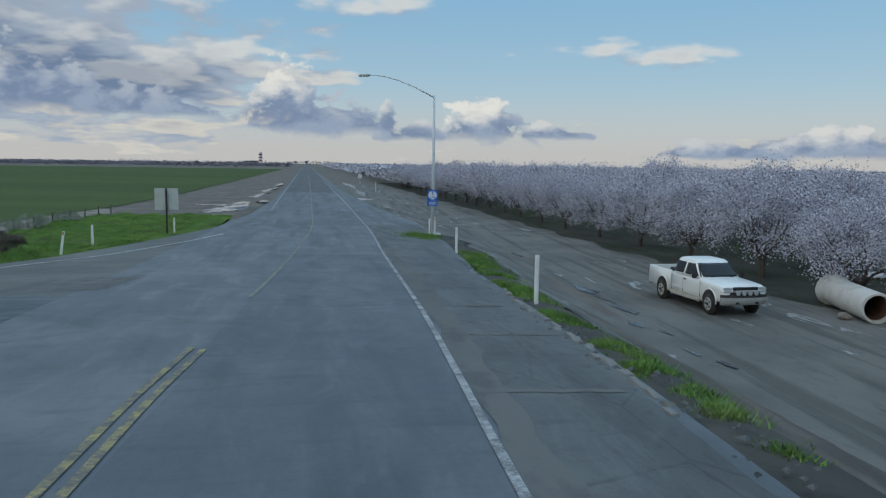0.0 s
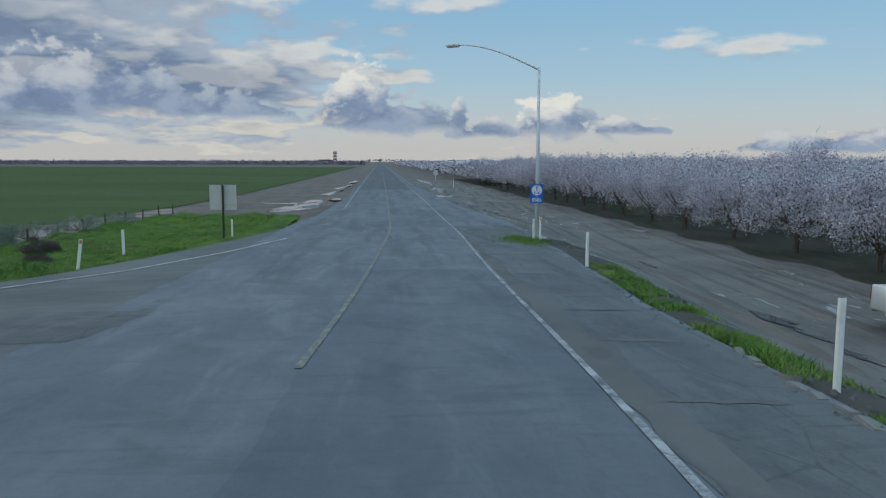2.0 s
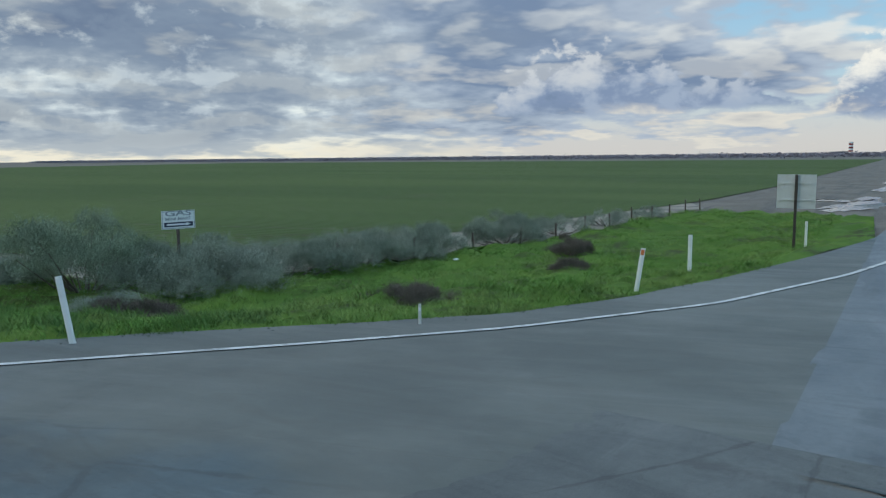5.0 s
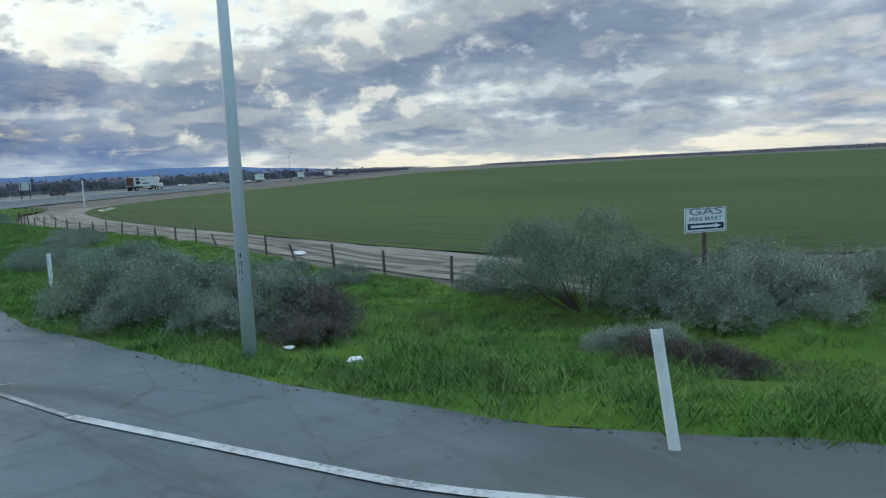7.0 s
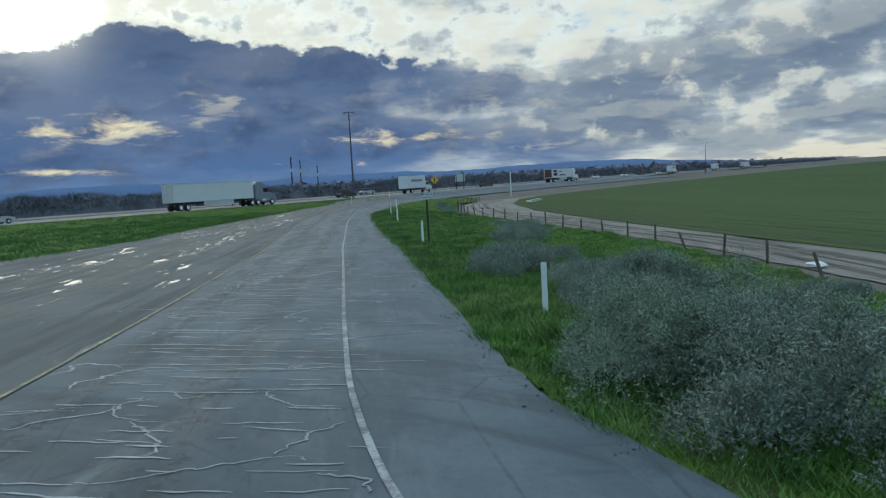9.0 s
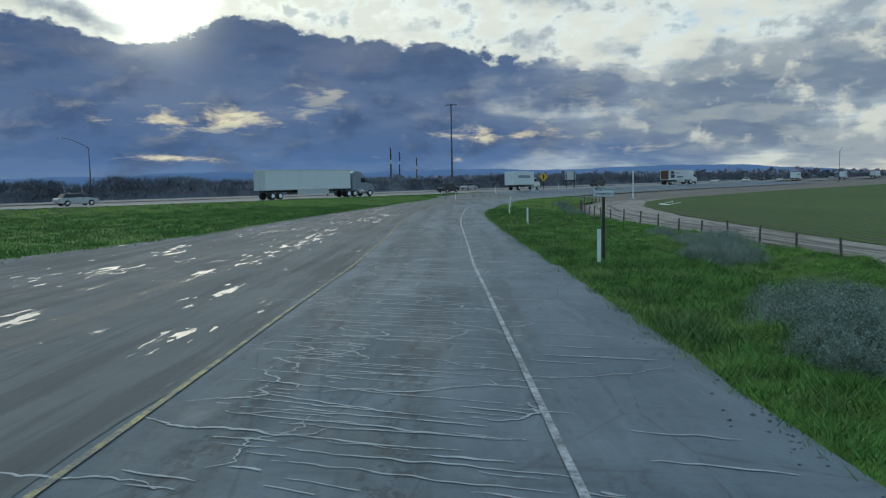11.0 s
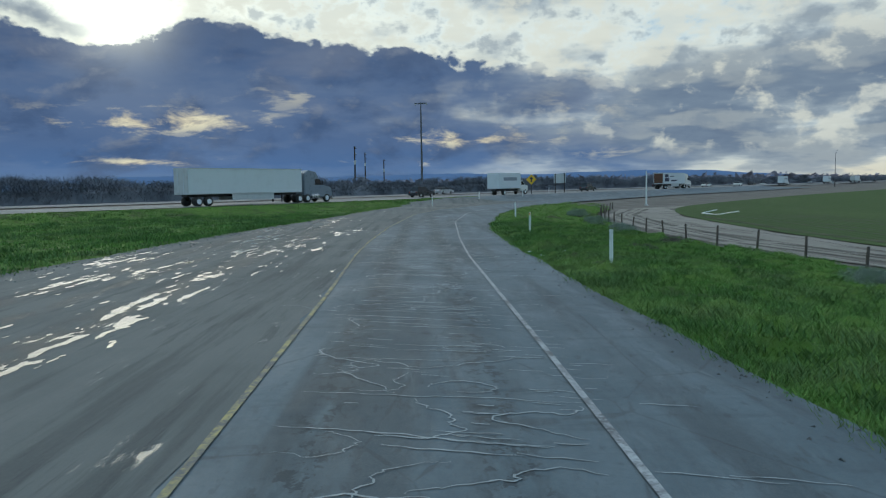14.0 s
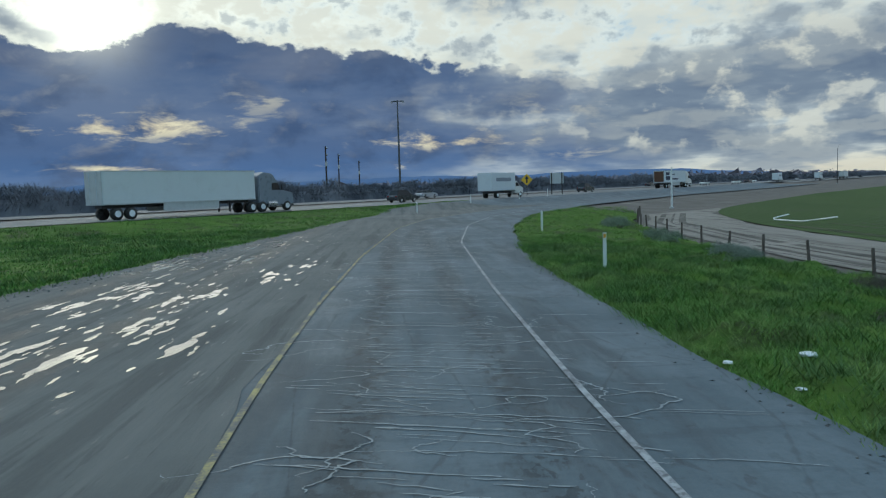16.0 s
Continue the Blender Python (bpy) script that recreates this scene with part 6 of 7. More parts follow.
def pickup(m):
    ob = thing("pickup_truck", "muddy white extended-cab pickup parked on dirt", "pickup truck", "", m)
    wf, wr, rad = -1.95, 1.68, 0.40
    # rounded lower body from the nose to the rear of the cab
    bm = bmesh.new()
    rings = []
    for y, w, top, low in ((-2.83, 0.86, 1.04, 0.62), (-2.80, 0.91, 1.09, 0.60), (-2.72, 0.945, 1.135, 0.58), (-2.55, 0.97, 1.165, 0.56), (-2.2, 0.985, 1.185, 0.52), (-1.6, 0.99, 1.205, 0.50),
                           (-1.1, 0.99, 1.22, 0.50), (0.0, 0.99, 1.23, 0.50), (0.98, 0.99, 1.235, 0.50)):
        half = [(w - 0.16, low - 0.02), (w - 0.05, low), (w - 0.012, low + 0.10), (w, low + 0.22), (w, 0.98), (w - 0.012, top - 0.11), (w - 0.045, top - 0.05), (w - 0.11, top - 0.012),
                (w - 0.20, top), (w * 0.62, top + 0.012), (w * 0.55, top + 0.03), (w * 0.28, top + 0.042), (0, top + 0.045)]
        rings.append([(x, y, z) for x, z in half] + [(-x, y, z) for x, z in half[-2::-1]])
    loft(bm, rings)
    bmesh.ops.recalc_face_normals(bm, faces=bm.faces[:])
    part("body", bm, PICKUP, ob, "dusty white rounded body and bonnet", True)
    # cab: rounded rings shrinking to the roof
    bm = bmesh.new()
    power, n = 7.0, 64

    def rim(z, a, front, rear):
        mid, b = (front + rear) / 2, (rear - front) / 2
        out = []
        for k in range(n):
            t = 2 * math.pi * (k + 0.5) / n
            c, s = math.cos(t), math.sin(t)
            g = (abs(c) ** power + abs(s) ** power) ** (-1 / power)
            out.append((a * c * g, mid + b * s * g, z))
        return out

    loft(bm, [rim(*q) for q in CAB_RINGS])
    bmesh.ops.recalc_face_normals(bm, faces=bm.faces[:])
    part("cab", bm, PICKUP, ob, "white rounded cab roof and pillars", True)

    def glass(name, spot, cols=10, rows=7):
        """A curved pane just proud of the cab: spot(u, v) gives its place."""
        bm = bmesh.new()
        grid = [[bm.verts.new(spot(i / cols, j / rows)) for i in range(cols + 1)] for j in range(rows + 1)]
        for j in range(rows):
            for i in range(cols):
                bm.faces.new((grid[j][i], grid[j][i + 1], grid[j + 1][i + 1], grid[j + 1][i]))
        ext = bmesh.ops.extrude_face_region(bm, geom=bm.faces[:])["geom"]
        hub = Vector((0, -0.1, 1.3))
        for v in ext:
            if isinstance(v, bmesh.types.BMVert):
                v.co += (hub - v.co).normalized() * 0.02
        bmesh.ops.recalc_face_normals(bm, faces=bm.faces[:])
        return part(name, bm, PANE, ob, "", True)

    def front(u, v):
        z = 1.265 + 0.45 * v
        a, f, r2 = cab_at(z)
        x = (2 * u - 1) * (a - 0.075)
        mid, b = (f + r2) / 2, (r2 - f) / 2
        return (x, mid - b * (1 - abs(x / a) ** power) ** (1 / power) - 0.012, z + 0.006)

    glass("windscreen", front)
    for sgn in (-1, 1):
        def side(y_low, y_high, top_low, top_high, s=sgn):
            def spot(u, v):
                z = 1.275 + 0.42 * v
                a, f, r2 = cab_at(z)
                y = (y_low + (top_low - y_low) * v) * (1 - u) + (y_high + (top_high - y_high) * v) * u
                mid, b = (f + r2) / 2, (r2 - f) / 2
                return (s * (a * (1 - min(abs((y - mid) / b), 0.999) ** power) ** (1 / power) + 0.012), y, z)
            return spot
        glass("front_window", side(-1.02, -0.06, -0.54, -0.06))
        glass("rear_window", side(0.06, 0.80, 0.06, 0.72))
        for y in (-1.28, 0.0, 0.90):
            bm = bmesh.new()
            box(bm, (sgn * 0.985, y, 0.84), (0.014, 0.012, 0.56))
            part("door_gap", bm, BLACK, ob)
        bm = bmesh.new()
        box(bm, (sgn * 0.995, -0.16, 1.07), (0.03, 0.17, 0.06), 0.014)
        part("door_handle", bm, BLACK, ob)
        bm = bmesh.new()
        box(bm, (sgn * 0.992, -0.15, 0.70), (0.014, 2.2, 0.05), 0.005)
        part("rubbing_strip", bm, PICKUP, ob)
        bm = bmesh.new()
        box(bm, (sgn * 1.09, -0.99, 1.30), (0.22, 0.10, 0.19), 0.04)
        mir = part("wing_mirror", bm, BLACK, ob)
        bm = bmesh.new()
        box(bm, (sgn * 1.09, -0.934, 1.30), (0.16, 0.012, 0.14))
        part("mirror_glass", bm, CHROME, mir)
        bm = bmesh.new()
        box(bm, (sgn * 0.96, -0.15, 0.475), (0.06, 3.0, 0.10), 0.02)
        part("sill", bm, VAN_TAN, ob, "mud-splashed lower sill")
        bm = bmesh.new()
        rod(bm, [(sgn * 1.05, -1.35, 0.42), (sgn * 1.05, 0.85, 0.42)], 0.045, 10)
        part("side_step", bm, SILVER, ob)
        # wheels before black plates that stand in for the shaded arch openings, with a painted lip
        for y in (wf, wr):
            wheel(ob, sgn * 0.905, y, rad, 0.25, ALLOY)
            bm = bmesh.new()
            plate_side(bm, [(y + 0.475 * math.cos(t), 0.46 + 0.475 * math.sin(t)) for t in np.linspace(0, math.pi, 17)], sgn * 0.90, sgn * 0.997)
            part("arch_shade_plate", bm, BLACK, ob)
            bm = bmesh.new()
            rod(bm, [(sgn * 0.985, y + 0.487 * math.cos(t), 0.46 + 0.487 * math.sin(t)) for t in np.linspace(0, math.pi, 15)], 0.028, 8)
            part("arch_lip", bm, PICKUP, ob, "", True)
        # bed
        bm = bmesh.new()
        plate_side(bm, [(1.0, 0.52), (1.0, 1.235), (1.03, 1.265), (2.84, 1.285), (2.89, 1.26), (2.90, 0.60), (2.86, 0.54)], sgn * 0.90, sgn * 0.988)
        soften(bm, 0.022, 3)
        part("bed_side", bm, PICKUP, ob, "", True)
        # lamps
        bm = bmesh.new()
        box(bm, (sgn * 0.745, -2.795, 1.045), (0.36, 0.10, 0.115), 0.025)
        part("headlight", bm, LAMP_GLASS, ob)
        bm = bmesh.new()
        box(bm, (sgn * 0.745, -2.80, 0.945), (0.36, 0.10, 0.065), 0.018)
        part("indicator", bm, LAMP_GLASS, ob)
        bm = bmesh.new()
        box(bm, (sgn * 0.965, 2.90, 1.02), (0.06, 0.05, 0.36), 0.012)
        part("tail_light", bm, LAMP_RED, ob)
        bm = bmesh.new()
        rod(bm, [(sgn * 0.50, -1.30, 1.262), (sgn * 0.10, -1.20, 1.315)], [0.014, 0.010], 6)
        part("wiper", bm, BLACK, ob)
    bm = bmesh.new()
    box(bm, (0, 1.94, 0.66), (1.82, 1.88, 0.12))
    part("bed_floor", bm, BLACK, ob)
    bm = bmesh.new()
    box(bm, (0, 2.885, 0.95), (1.80, 0.07, 0.62), 0.025)
    part("tailgate", bm, PICKUP, ob)
    bm = bmesh.new()
    box(bm, (0, 1.32, 1.06), (1.5, 0.5, 0.52), 0.05)
    part("tool_box", bm, BLACK, ob, "dark load behind the cab")
    bm = bmesh.new()
    box(bm, (0, 2.96, 0.56), (1.86, 0.16, 0.18), 0.03)
    part("rear_bumper", bm, SILVER, ob)
    # nose
    bm = bmesh.new()
    box(bm, (0, -2.815, 1.055), (1.10, 0.08, 0.115), 0.02)
    part("grille", bm, BLACK, ob)
    bm = bmesh.new()
    box(bm, (0, -2.825, 0.965), (1.12, 0.08, 0.05), 0.012)
    part("grille_bar", bm, ALLOY, ob)
    bm = bmesh.new()
    box(bm, (0, -2.81, 0.885), (1.30, 0.08, 0.09), 0.015)
    part("lower_grille", bm, BLACK, ob)
    bm = bmesh.new()
    bow = [(x, -2.98 + 0.16 * abs(x / 0.99) ** 3) for x in np.linspace(-0.99, 0.99, 15)]
    loft(bm, [[(x, y, 0.75), (x, y + 0.02, 0.845), (x, -2.70, 0.845), (x, -2.70, 0.75)] for x, y in bow])
    bmesh.ops.recalc_face_normals(bm, faces=bm.faces[:])
    part("bumper_cap", bm, BLACK, ob, "black bumper top")
    bm = bmesh.new()
    loft(bm, [[(x, y + 0.05, 0.48), (x, y, 0.55), (x, y - 0.015, 0.66), (x, y, 0.748), (x, -2.70, 0.748), (x, -2.70, 0.48)] for x, y in bow])
    bmesh.ops.recalc_face_normals(bm, faces=bm.faces[:])
    part("bumper", bm, SILVER, ob, "dusty silver bumper")
    for x in (-0.42, 0.42):
        bm = bmesh.new()
        box(bm, (x, -2.985, 0.565), (0.16, 0.03, 0.07), 0.012)
        part("fog_lamp_hole", bm, BLACK, ob)
    bm = bmesh.new()
    rod(bm, [(-0.62, -2.94, 0.86), (0.62, -2.94, 0.86)], 0.018, 8)
    part("lamp_bar", bm, BLACK, ob)
    for x in (-0.39, -0.13, 0.13, 0.39):
        bm = bmesh.new()
        disc_prism(bm, (x, -2.955, 0.915), 0.088, 0.09, "y", 20, 0.02)
        part("driving_light", bm, LAMP_GLASS, ob, "round clear driving light")
    bm = bmesh.new()
    rod(bm, [(0.75, -1.5, 1.19), (0.77, -1.45, 1.95)], [0.008, 0.004], 4)
    part("aerial", bm, BLACK, ob)


pickup(Matrix.Translation(on(18.72, 32.25, -0.115)) @ pose(0, 0, 0, 0, 0, 3) @ Matrix.Diagonal((0.92, 0.92, 1.0, 1.0)))


def concrete_pipe():
    ob = thing("concrete_pipe", "large pale concrete drain pipe lying on the dirt", "pipe", "", Matrix.Translation(on(23.45, 30.0, -0.10)) @ pose(0, 0, 0, 0, 0, -17) @ Matrix.Diagonal((0.88, 0.92, 0.88, 1.0)))
    bm = bmesh.new()
    prof = [(-2.2, 0.62), (-2.25, 0.60), (-2.25, 0.51), (-2.2, 0.50), (2.0, 0.50), (2.15, 0.57), (2.2, 0.57), (2.25, 0.60), (2.25, 0.70), (2.2, 0.72), (1.75, 0.72), (1.6, 0.62)]
    n = 36
    rings = [[bm.verts.new((rr * math.cos(2 * math.pi * k / n), yy, 0.63 + rr * math.sin(2 * math.pi * k / n))) for k in range(n)] for yy, rr in prof]
    for i in range(len(prof)):
        a, b = rings[i], rings[(i + 1) % len(prof)]
        for k in range(n):
            bm.faces.new((a[k], a[(k + 1) % n], b[(k + 1) % n], b[k]))
    bmesh.ops.recalc_face_normals(bm, faces=bm.faces[:])
    part("barrel", bm, CONCRETE, ob, "weathered off-white concrete barrel")
    bm = bmesh.new()
    rings = [[bm.verts.new((0.497 * math.cos(2 * math.pi * k / n), yy, 0.63 + 0.497 * math.sin(2 * math.pi * k / n))) for k in range(n)] for yy in (-2.05, 1.95)]
    for k in range(n):
        bm.faces.new((rings[0][k], rings[1][k], rings[1][(k + 1) % n], rings[0][(k + 1) % n]))
    part("lining", bm, RUST, ob, "rust-stained inner wall")
    for k in range(3):
        a = math.pi * (0.3 + 0.5 * k)
        bm = bmesh.new()
        box(bm, (0.62 * math.cos(a), 0.1, 0.63 + 0.62 * math.sin(a)), (0.1, 0.08, 0.03), 0.01, Matrix.Rotation(0, 3, "Z"))
        part("lifting_lug", bm, STEEL, ob)
    chock = thing("rubble_block", "broken lump of dirty concrete wedged under the pipe", "rubble", "", Matrix.Translation(on(22.3, 28.9, -0.10)))
    bm = bmesh.new()
    bmesh.ops.create_icosphere(bm, subdivisions=2, radius=0.24)
    for v in bm.verts:
        v.co *= 1 + 0.45 * noise.noise(v.co * 4)
        v.co.z = max(v.co.z * 0.7 + 0.12, 0)
    part("lump", bm, RUBBLE, chock)


concrete_pipe()

# ------------------------------------------------------------ traffic on the freeway
HEAD = math.degrees(math.atan2(FWY.y, FWY.x))


def lane(s, n):
    x, y = fwy(s, n)
    return Matrix.Translation(on(x, y, 0.0)) @ pose(0, 0, 0, 0, 0, HEAD)


def axle(parent, x, half, r, width, rim):
    for s in (-1, 1):
        bm = bmesh.new()
        disc_prism(bm, (0, 0, 0), r, width, "y", 20, 0.04)
        w = part("wheel", bm, RUBBER, parent, "black lorry tyre", True)
        w.location = (x, s * half, r)
        bm = bmesh.new()
        disc_prism(bm, (0, s * width / 2, 0), r * 0.55, 0.04, "y", 16)
        part("rim", bm, rim, w)


def big_truck(s, n, cab_mat, skin, label, mark=None):
    """A tractor with a long box trailer; it drives along +x."""
    ob = thing("semi_truck", label, "truck", "freeway traffic", lane(s, n))
    bm = bmesh.new()
    box(bm, (-3.6, 0, 2.68), (16.1, 2.58, 2.80), 0.04)
    part("trailer_box", bm, skin, ob, "smooth white trailer box")
    bm = bmesh.new()
    for z in (1.32, 4.04):
        box(bm, (-3.6, 0, z), (16.14, 2.62, 0.10))
    part("trailer_rail", bm, PANEL_GREY, ob)
    bm = bmesh.new()
    box(bm, (-11.68, 0, 2.68), (0.05, 2.4, 2.6))
    door = part("rear_doors", bm, PANEL_GREY, ob)
    bm = bmesh.new()
    for y in (-0.5, 0.5):
        rod(bm, [(-11.72, y, 1.4), (-11.72, y, 3.9)], 0.025, 6)
    part("lock_rods", bm, STEEL, door)
    bm = bmesh.new()
    box(bm, (-3.6, 0, 1.12), (15.5, 1.0, 0.28))
    part("chassis", bm, BLACK, ob)
    bm = bmesh.new()
    box(bm, (-3.0, -1.22, 0.92), (6.0, 0.04, 0.7))
    box(bm, (-3.0, 1.22, 0.92), (6.0, 0.04, 0.7))
    part("side_skirt", bm, PANEL_GREY, ob)
    bm = bmesh.new()
    for y in (-0.8, 0.8):
        box(bm, (1.6, y, 0.75), (0.14, 0.14, 1.1))
    part("landing_legs", bm, BLACK, ob)
    # sleeper, cab and bonnet
    bm = bmesh.new()
    prof = [(5.0, 0.85), (5.0, 3.55), (5.7, 3.95), (7.0, 3.75), (7.55, 2.9), (8.1, 2.15), (9.55, 1.85), (9.75, 1.45), (9.75, 0.75), (9.35, 0.62), (6.0, 0.62)]
    plate(bm, prof, -1.16, 1.16)
    soften(bm, 0.09, 3)
    part("cab", bm, cab_mat, ob, "rounded lorry cab with a sleeper")
    bm = bmesh.new()
    plate(bm, [(7.60, 2.86), (7.66, 2.90), (8.12, 2.25), (8.06, 2.21)], -1.0, 1.0)
    part("windscreen", bm, PANE, ob)
    for y in (-1.175, 1.175):
        bm = bmesh.new()
        plate(bm, [(6.75, 2.15), (7.95, 2.15), (7.5, 2.85), (6.75, 2.85)], y - 0.01, y + 0.01)
        part("side_window", bm, PANE, ob)
        bm = bmesh.new()
        rod(bm, [(6.0, y * 0.98, 0.75), (7.2, y * 0.98, 0.75)], 0.32, 12)
        part("fuel_tank", bm, CHROME, ob)
        bm = bmesh.new()
        box(bm, (7.95, y * 1.12, 2.4), (0.14, 0.12, 0.55), 0.03)
        part("mirror", bm, BLACK, ob)
        bm = bmesh.new()
        box(bm, (9.68, y * 0.78, 1.15), (0.14, 0.34, 0.2), 0.03)
        part("headlight", bm, LAMP_GLASS, ob)
    bm = bmesh.new()
    box(bm, (9.77, 0, 1.25), (0.05, 1.1, 0.75), 0.01)
    part("grille", bm, CHROME, ob)
    bm = bmesh.new()
    box(bm, (9.75, 0, 0.58), (0.25, 2.3, 0.32), 0.06)
    part("bumper", bm, CHROME, ob)
    bm = bmesh.new()
    rod(bm, [(4.85, 1.0, 0.9), (4.85, 1.0, 4.0)], 0.08, 8)
    part("exhaust_stack", bm, CHROME, ob)
    for x in (-10.4, -9.1, 4.1, 5.4):
        axle(ob, x, 1.02, 0.51, 0.5, PANEL_WHITE)
    axle(ob, 8.75, 1.05, 0.51, 0.3, PANEL_WHITE)
    if mark == "logo":
        for cx, cz, sx, sz in ((-9.4, 3.35, 2.6, 0.7), (-9.2, 2.35, 2.9, 0.9), (-3.9, 2.1, 4.6, 0.35), (-5.5, 3.2, 3.0, 0.2)):
            bm = bmesh.new()
            box(bm, (cx, -1.305, cz), (sx, 0.02, sz))
            part("printed_bar", bm, INK, ob)
        bm = bmesh.new()
        box(bm, (-11.74, 0, 2.7), (0.03, 2.2, 2.4))
        part("rear_print", bm, RUST, ob)
    return ob


def van_truck(s, n):
    ob = thing("box_truck", "white box truck with a short cab on the freeway", "truck", "freeway traffic", lane(s, n))
    bm = bmesh.new()
    box(bm, (-1.6, 0, 2.45), (7.2, 2.45, 2.7), 0.05)
    part("cargo_box", bm, TRAILER, ob)
    bm = bmesh.new()
    box(bm, (-1.6, -1.235, 2.75), (4.4, 0.02, 0.55))
    part("printed_bar", bm, INK_GREY, ob)
    bm = bmesh.new()
    plate(bm, [(2.15, 0.6), (2.15, 2.45), (3.0, 2.5), (3.75, 1.75), (4.75, 1.5), (4.85, 0.6)], -1.05, 1.05)
    soften(bm, 0.08, 3)
    part("cab", bm, VAN_WHITE, ob)
    bm = bmesh.new()
    plate(bm, [(3.06, 2.46), (3.12, 2.48), (3.78, 1.82), (3.72, 1.79)], -0.92, 0.92)
    part("windscreen", bm, PANE, ob)
    for y in (-1.06, 1.06):
        bm = bmesh.new()
        plate(bm, [(2.4, 1.7), (3.5, 1.7), (2.95, 2.3), (2.4, 2.3)], y - 0.01, y + 0.01)
        part("side_window", bm, PANE, ob)
    bm = bmesh.new()
    box(bm, (-0.4, 0, 0.85), (9.4, 0.9, 0.3))
    part("chassis", bm, BLACK, ob)
    for x, w in ((-3.4, 0.5), (3.85, 0.28)):
        axle(ob, x, 0.95, 0.45, w, PANEL_WHITE)
    bm = bmesh.new()
    box(bm, (4.85, 0, 0.6), (0.2, 2.1, 0.3), 0.05)
    part("bumper", bm, CHROME, ob)


def car(s, n, paint, label, tall=0.0, name="car"):
    ob = thing(name, label, "car", "freeway traffic", lane(s, n))
    bm = bmesh.new()
    low = [(-2.3, 0.35), (-2.35, 0.75), (-2.2, 0.95 + tall * 0.4), (1.0, 0.98 + tall * 0.3), (2.2, 0.80 + tall * 0.3), (2.35, 0.55), (2.3, 0.3)]
    low += [(1.4 + 0.38, 0.3)] + arch(1.4, 0.38, 0.32, 7) + [(1.4 - 0.38, 0.25), (-1.4 + 0.38, 0.25)] + arch(-1.4, 0.38, 0.32, 7) + [(-1.4 - 0.38, 0.3)]
    plate(bm, low, -0.9, 0.9)
    soften(bm, 0.06)
    part("body", bm, paint, ob)
    bm = bmesh.new()
    b = -2.1 if tall else -1.9
    loft(bm, [[(b, -0.82, 0.93), (1.1, -0.82, 0.93), (1.1, 0.82, 0.93), (b, 0.82, 0.93)],
              [(b + 0.45 - tall * 0.4, -0.62, 1.42 + tall), (0.3, -0.62, 1.42 + tall), (0.3, 0.62, 1.42 + tall), (b + 0.45 - tall * 0.4, 0.62, 1.42 + tall)]])
    soften(bm, 0.05)
    part("glasshouse", bm, PANE, ob, "dark windows")
    bm = bmesh.new()
    box(bm, ((b + 0.75) / 2, 0, 1.42 + tall), (0.3 - b - 0.4, 1.2, 0.05), 0.02)
    part("roof", bm, paint, ob)
    for x in (-1.4, 1.4):
        for sgn in (-1, 1):
            bm = bmesh.new()
            disc_prism(bm, (0, 0, 0), 0.33, 0.22, "y", 18, 0.03)
            w = part("wheel", bm, RUBBER, ob)
            w.location = (x, sgn * 0.82, 0.33)
            bm = bmesh.new()
            disc_prism(bm, (0, sgn * 0.11, 0), 0.2, 0.02, "y", 14)
            part("rim", bm, CHROME, w)
    for sgn in (-1, 1):
        bm = bmesh.new()
        box(bm, (2.27, sgn * 0.65, 0.68 + tall * 0.2), (0.12, 0.3, 0.12), 0.02)
        part("headlight", bm, LAMP_GLASS, ob)
        bm = bmesh.new()
        box(bm, (-2.3, sgn * 0.7, 0.78 + tall * 0.3), (0.08, 0.25, 0.14), 0.02)
        part("tail_light", bm, LAMP_RED, ob)


big_truck(113, -81.4, CAB_GREY, TRAILER, "grey tractor with a long plain white trailer on the freeway")
van_truck(168, -81.4)
big_truck(252, -81.4, VAN_WHITE, TRAILER, "white tractor and trailer with dark printed bars", "logo")
car(78, -85.4, CAR_SILVER, "silver estate car on the freeway")
car(292, -85.4, VAN_WHITE, "white saloon car on the freeway")
car(312, -81.4, VAN_WHITE, "white saloon car on the freeway")
car(208, -85.4, CAR_DARK, "dark sport utility car on the freeway", 0.3)
car(148, -85.4, CAR_DARK, "dark estate car on the freeway", 0.2)
car(345, -85.4, CAR_DARK, "dark car far off on the freeway")
van_truck(395, -85.4)
van_truck(470, -81.4)
big_truck(560, -81.4, VAN_WHITE, TRAILER, "white tractor and trailer far off on the freeway")
car(510, -85.4, CAR_SILVER, "silver car far off on the freeway")
car(640, -81.4, CAR_DARK, "dark car far off on the freeway")
for k in range(5):
    car(180 + 130 * k, -104.5 - 3.6 * (k % 2), (CAR_SILVER, CAR_DARK, VAN_WHITE)[k % 3], "car on the far freeway lanes")

# ------------------------------------------------------------ water, cracks and litter


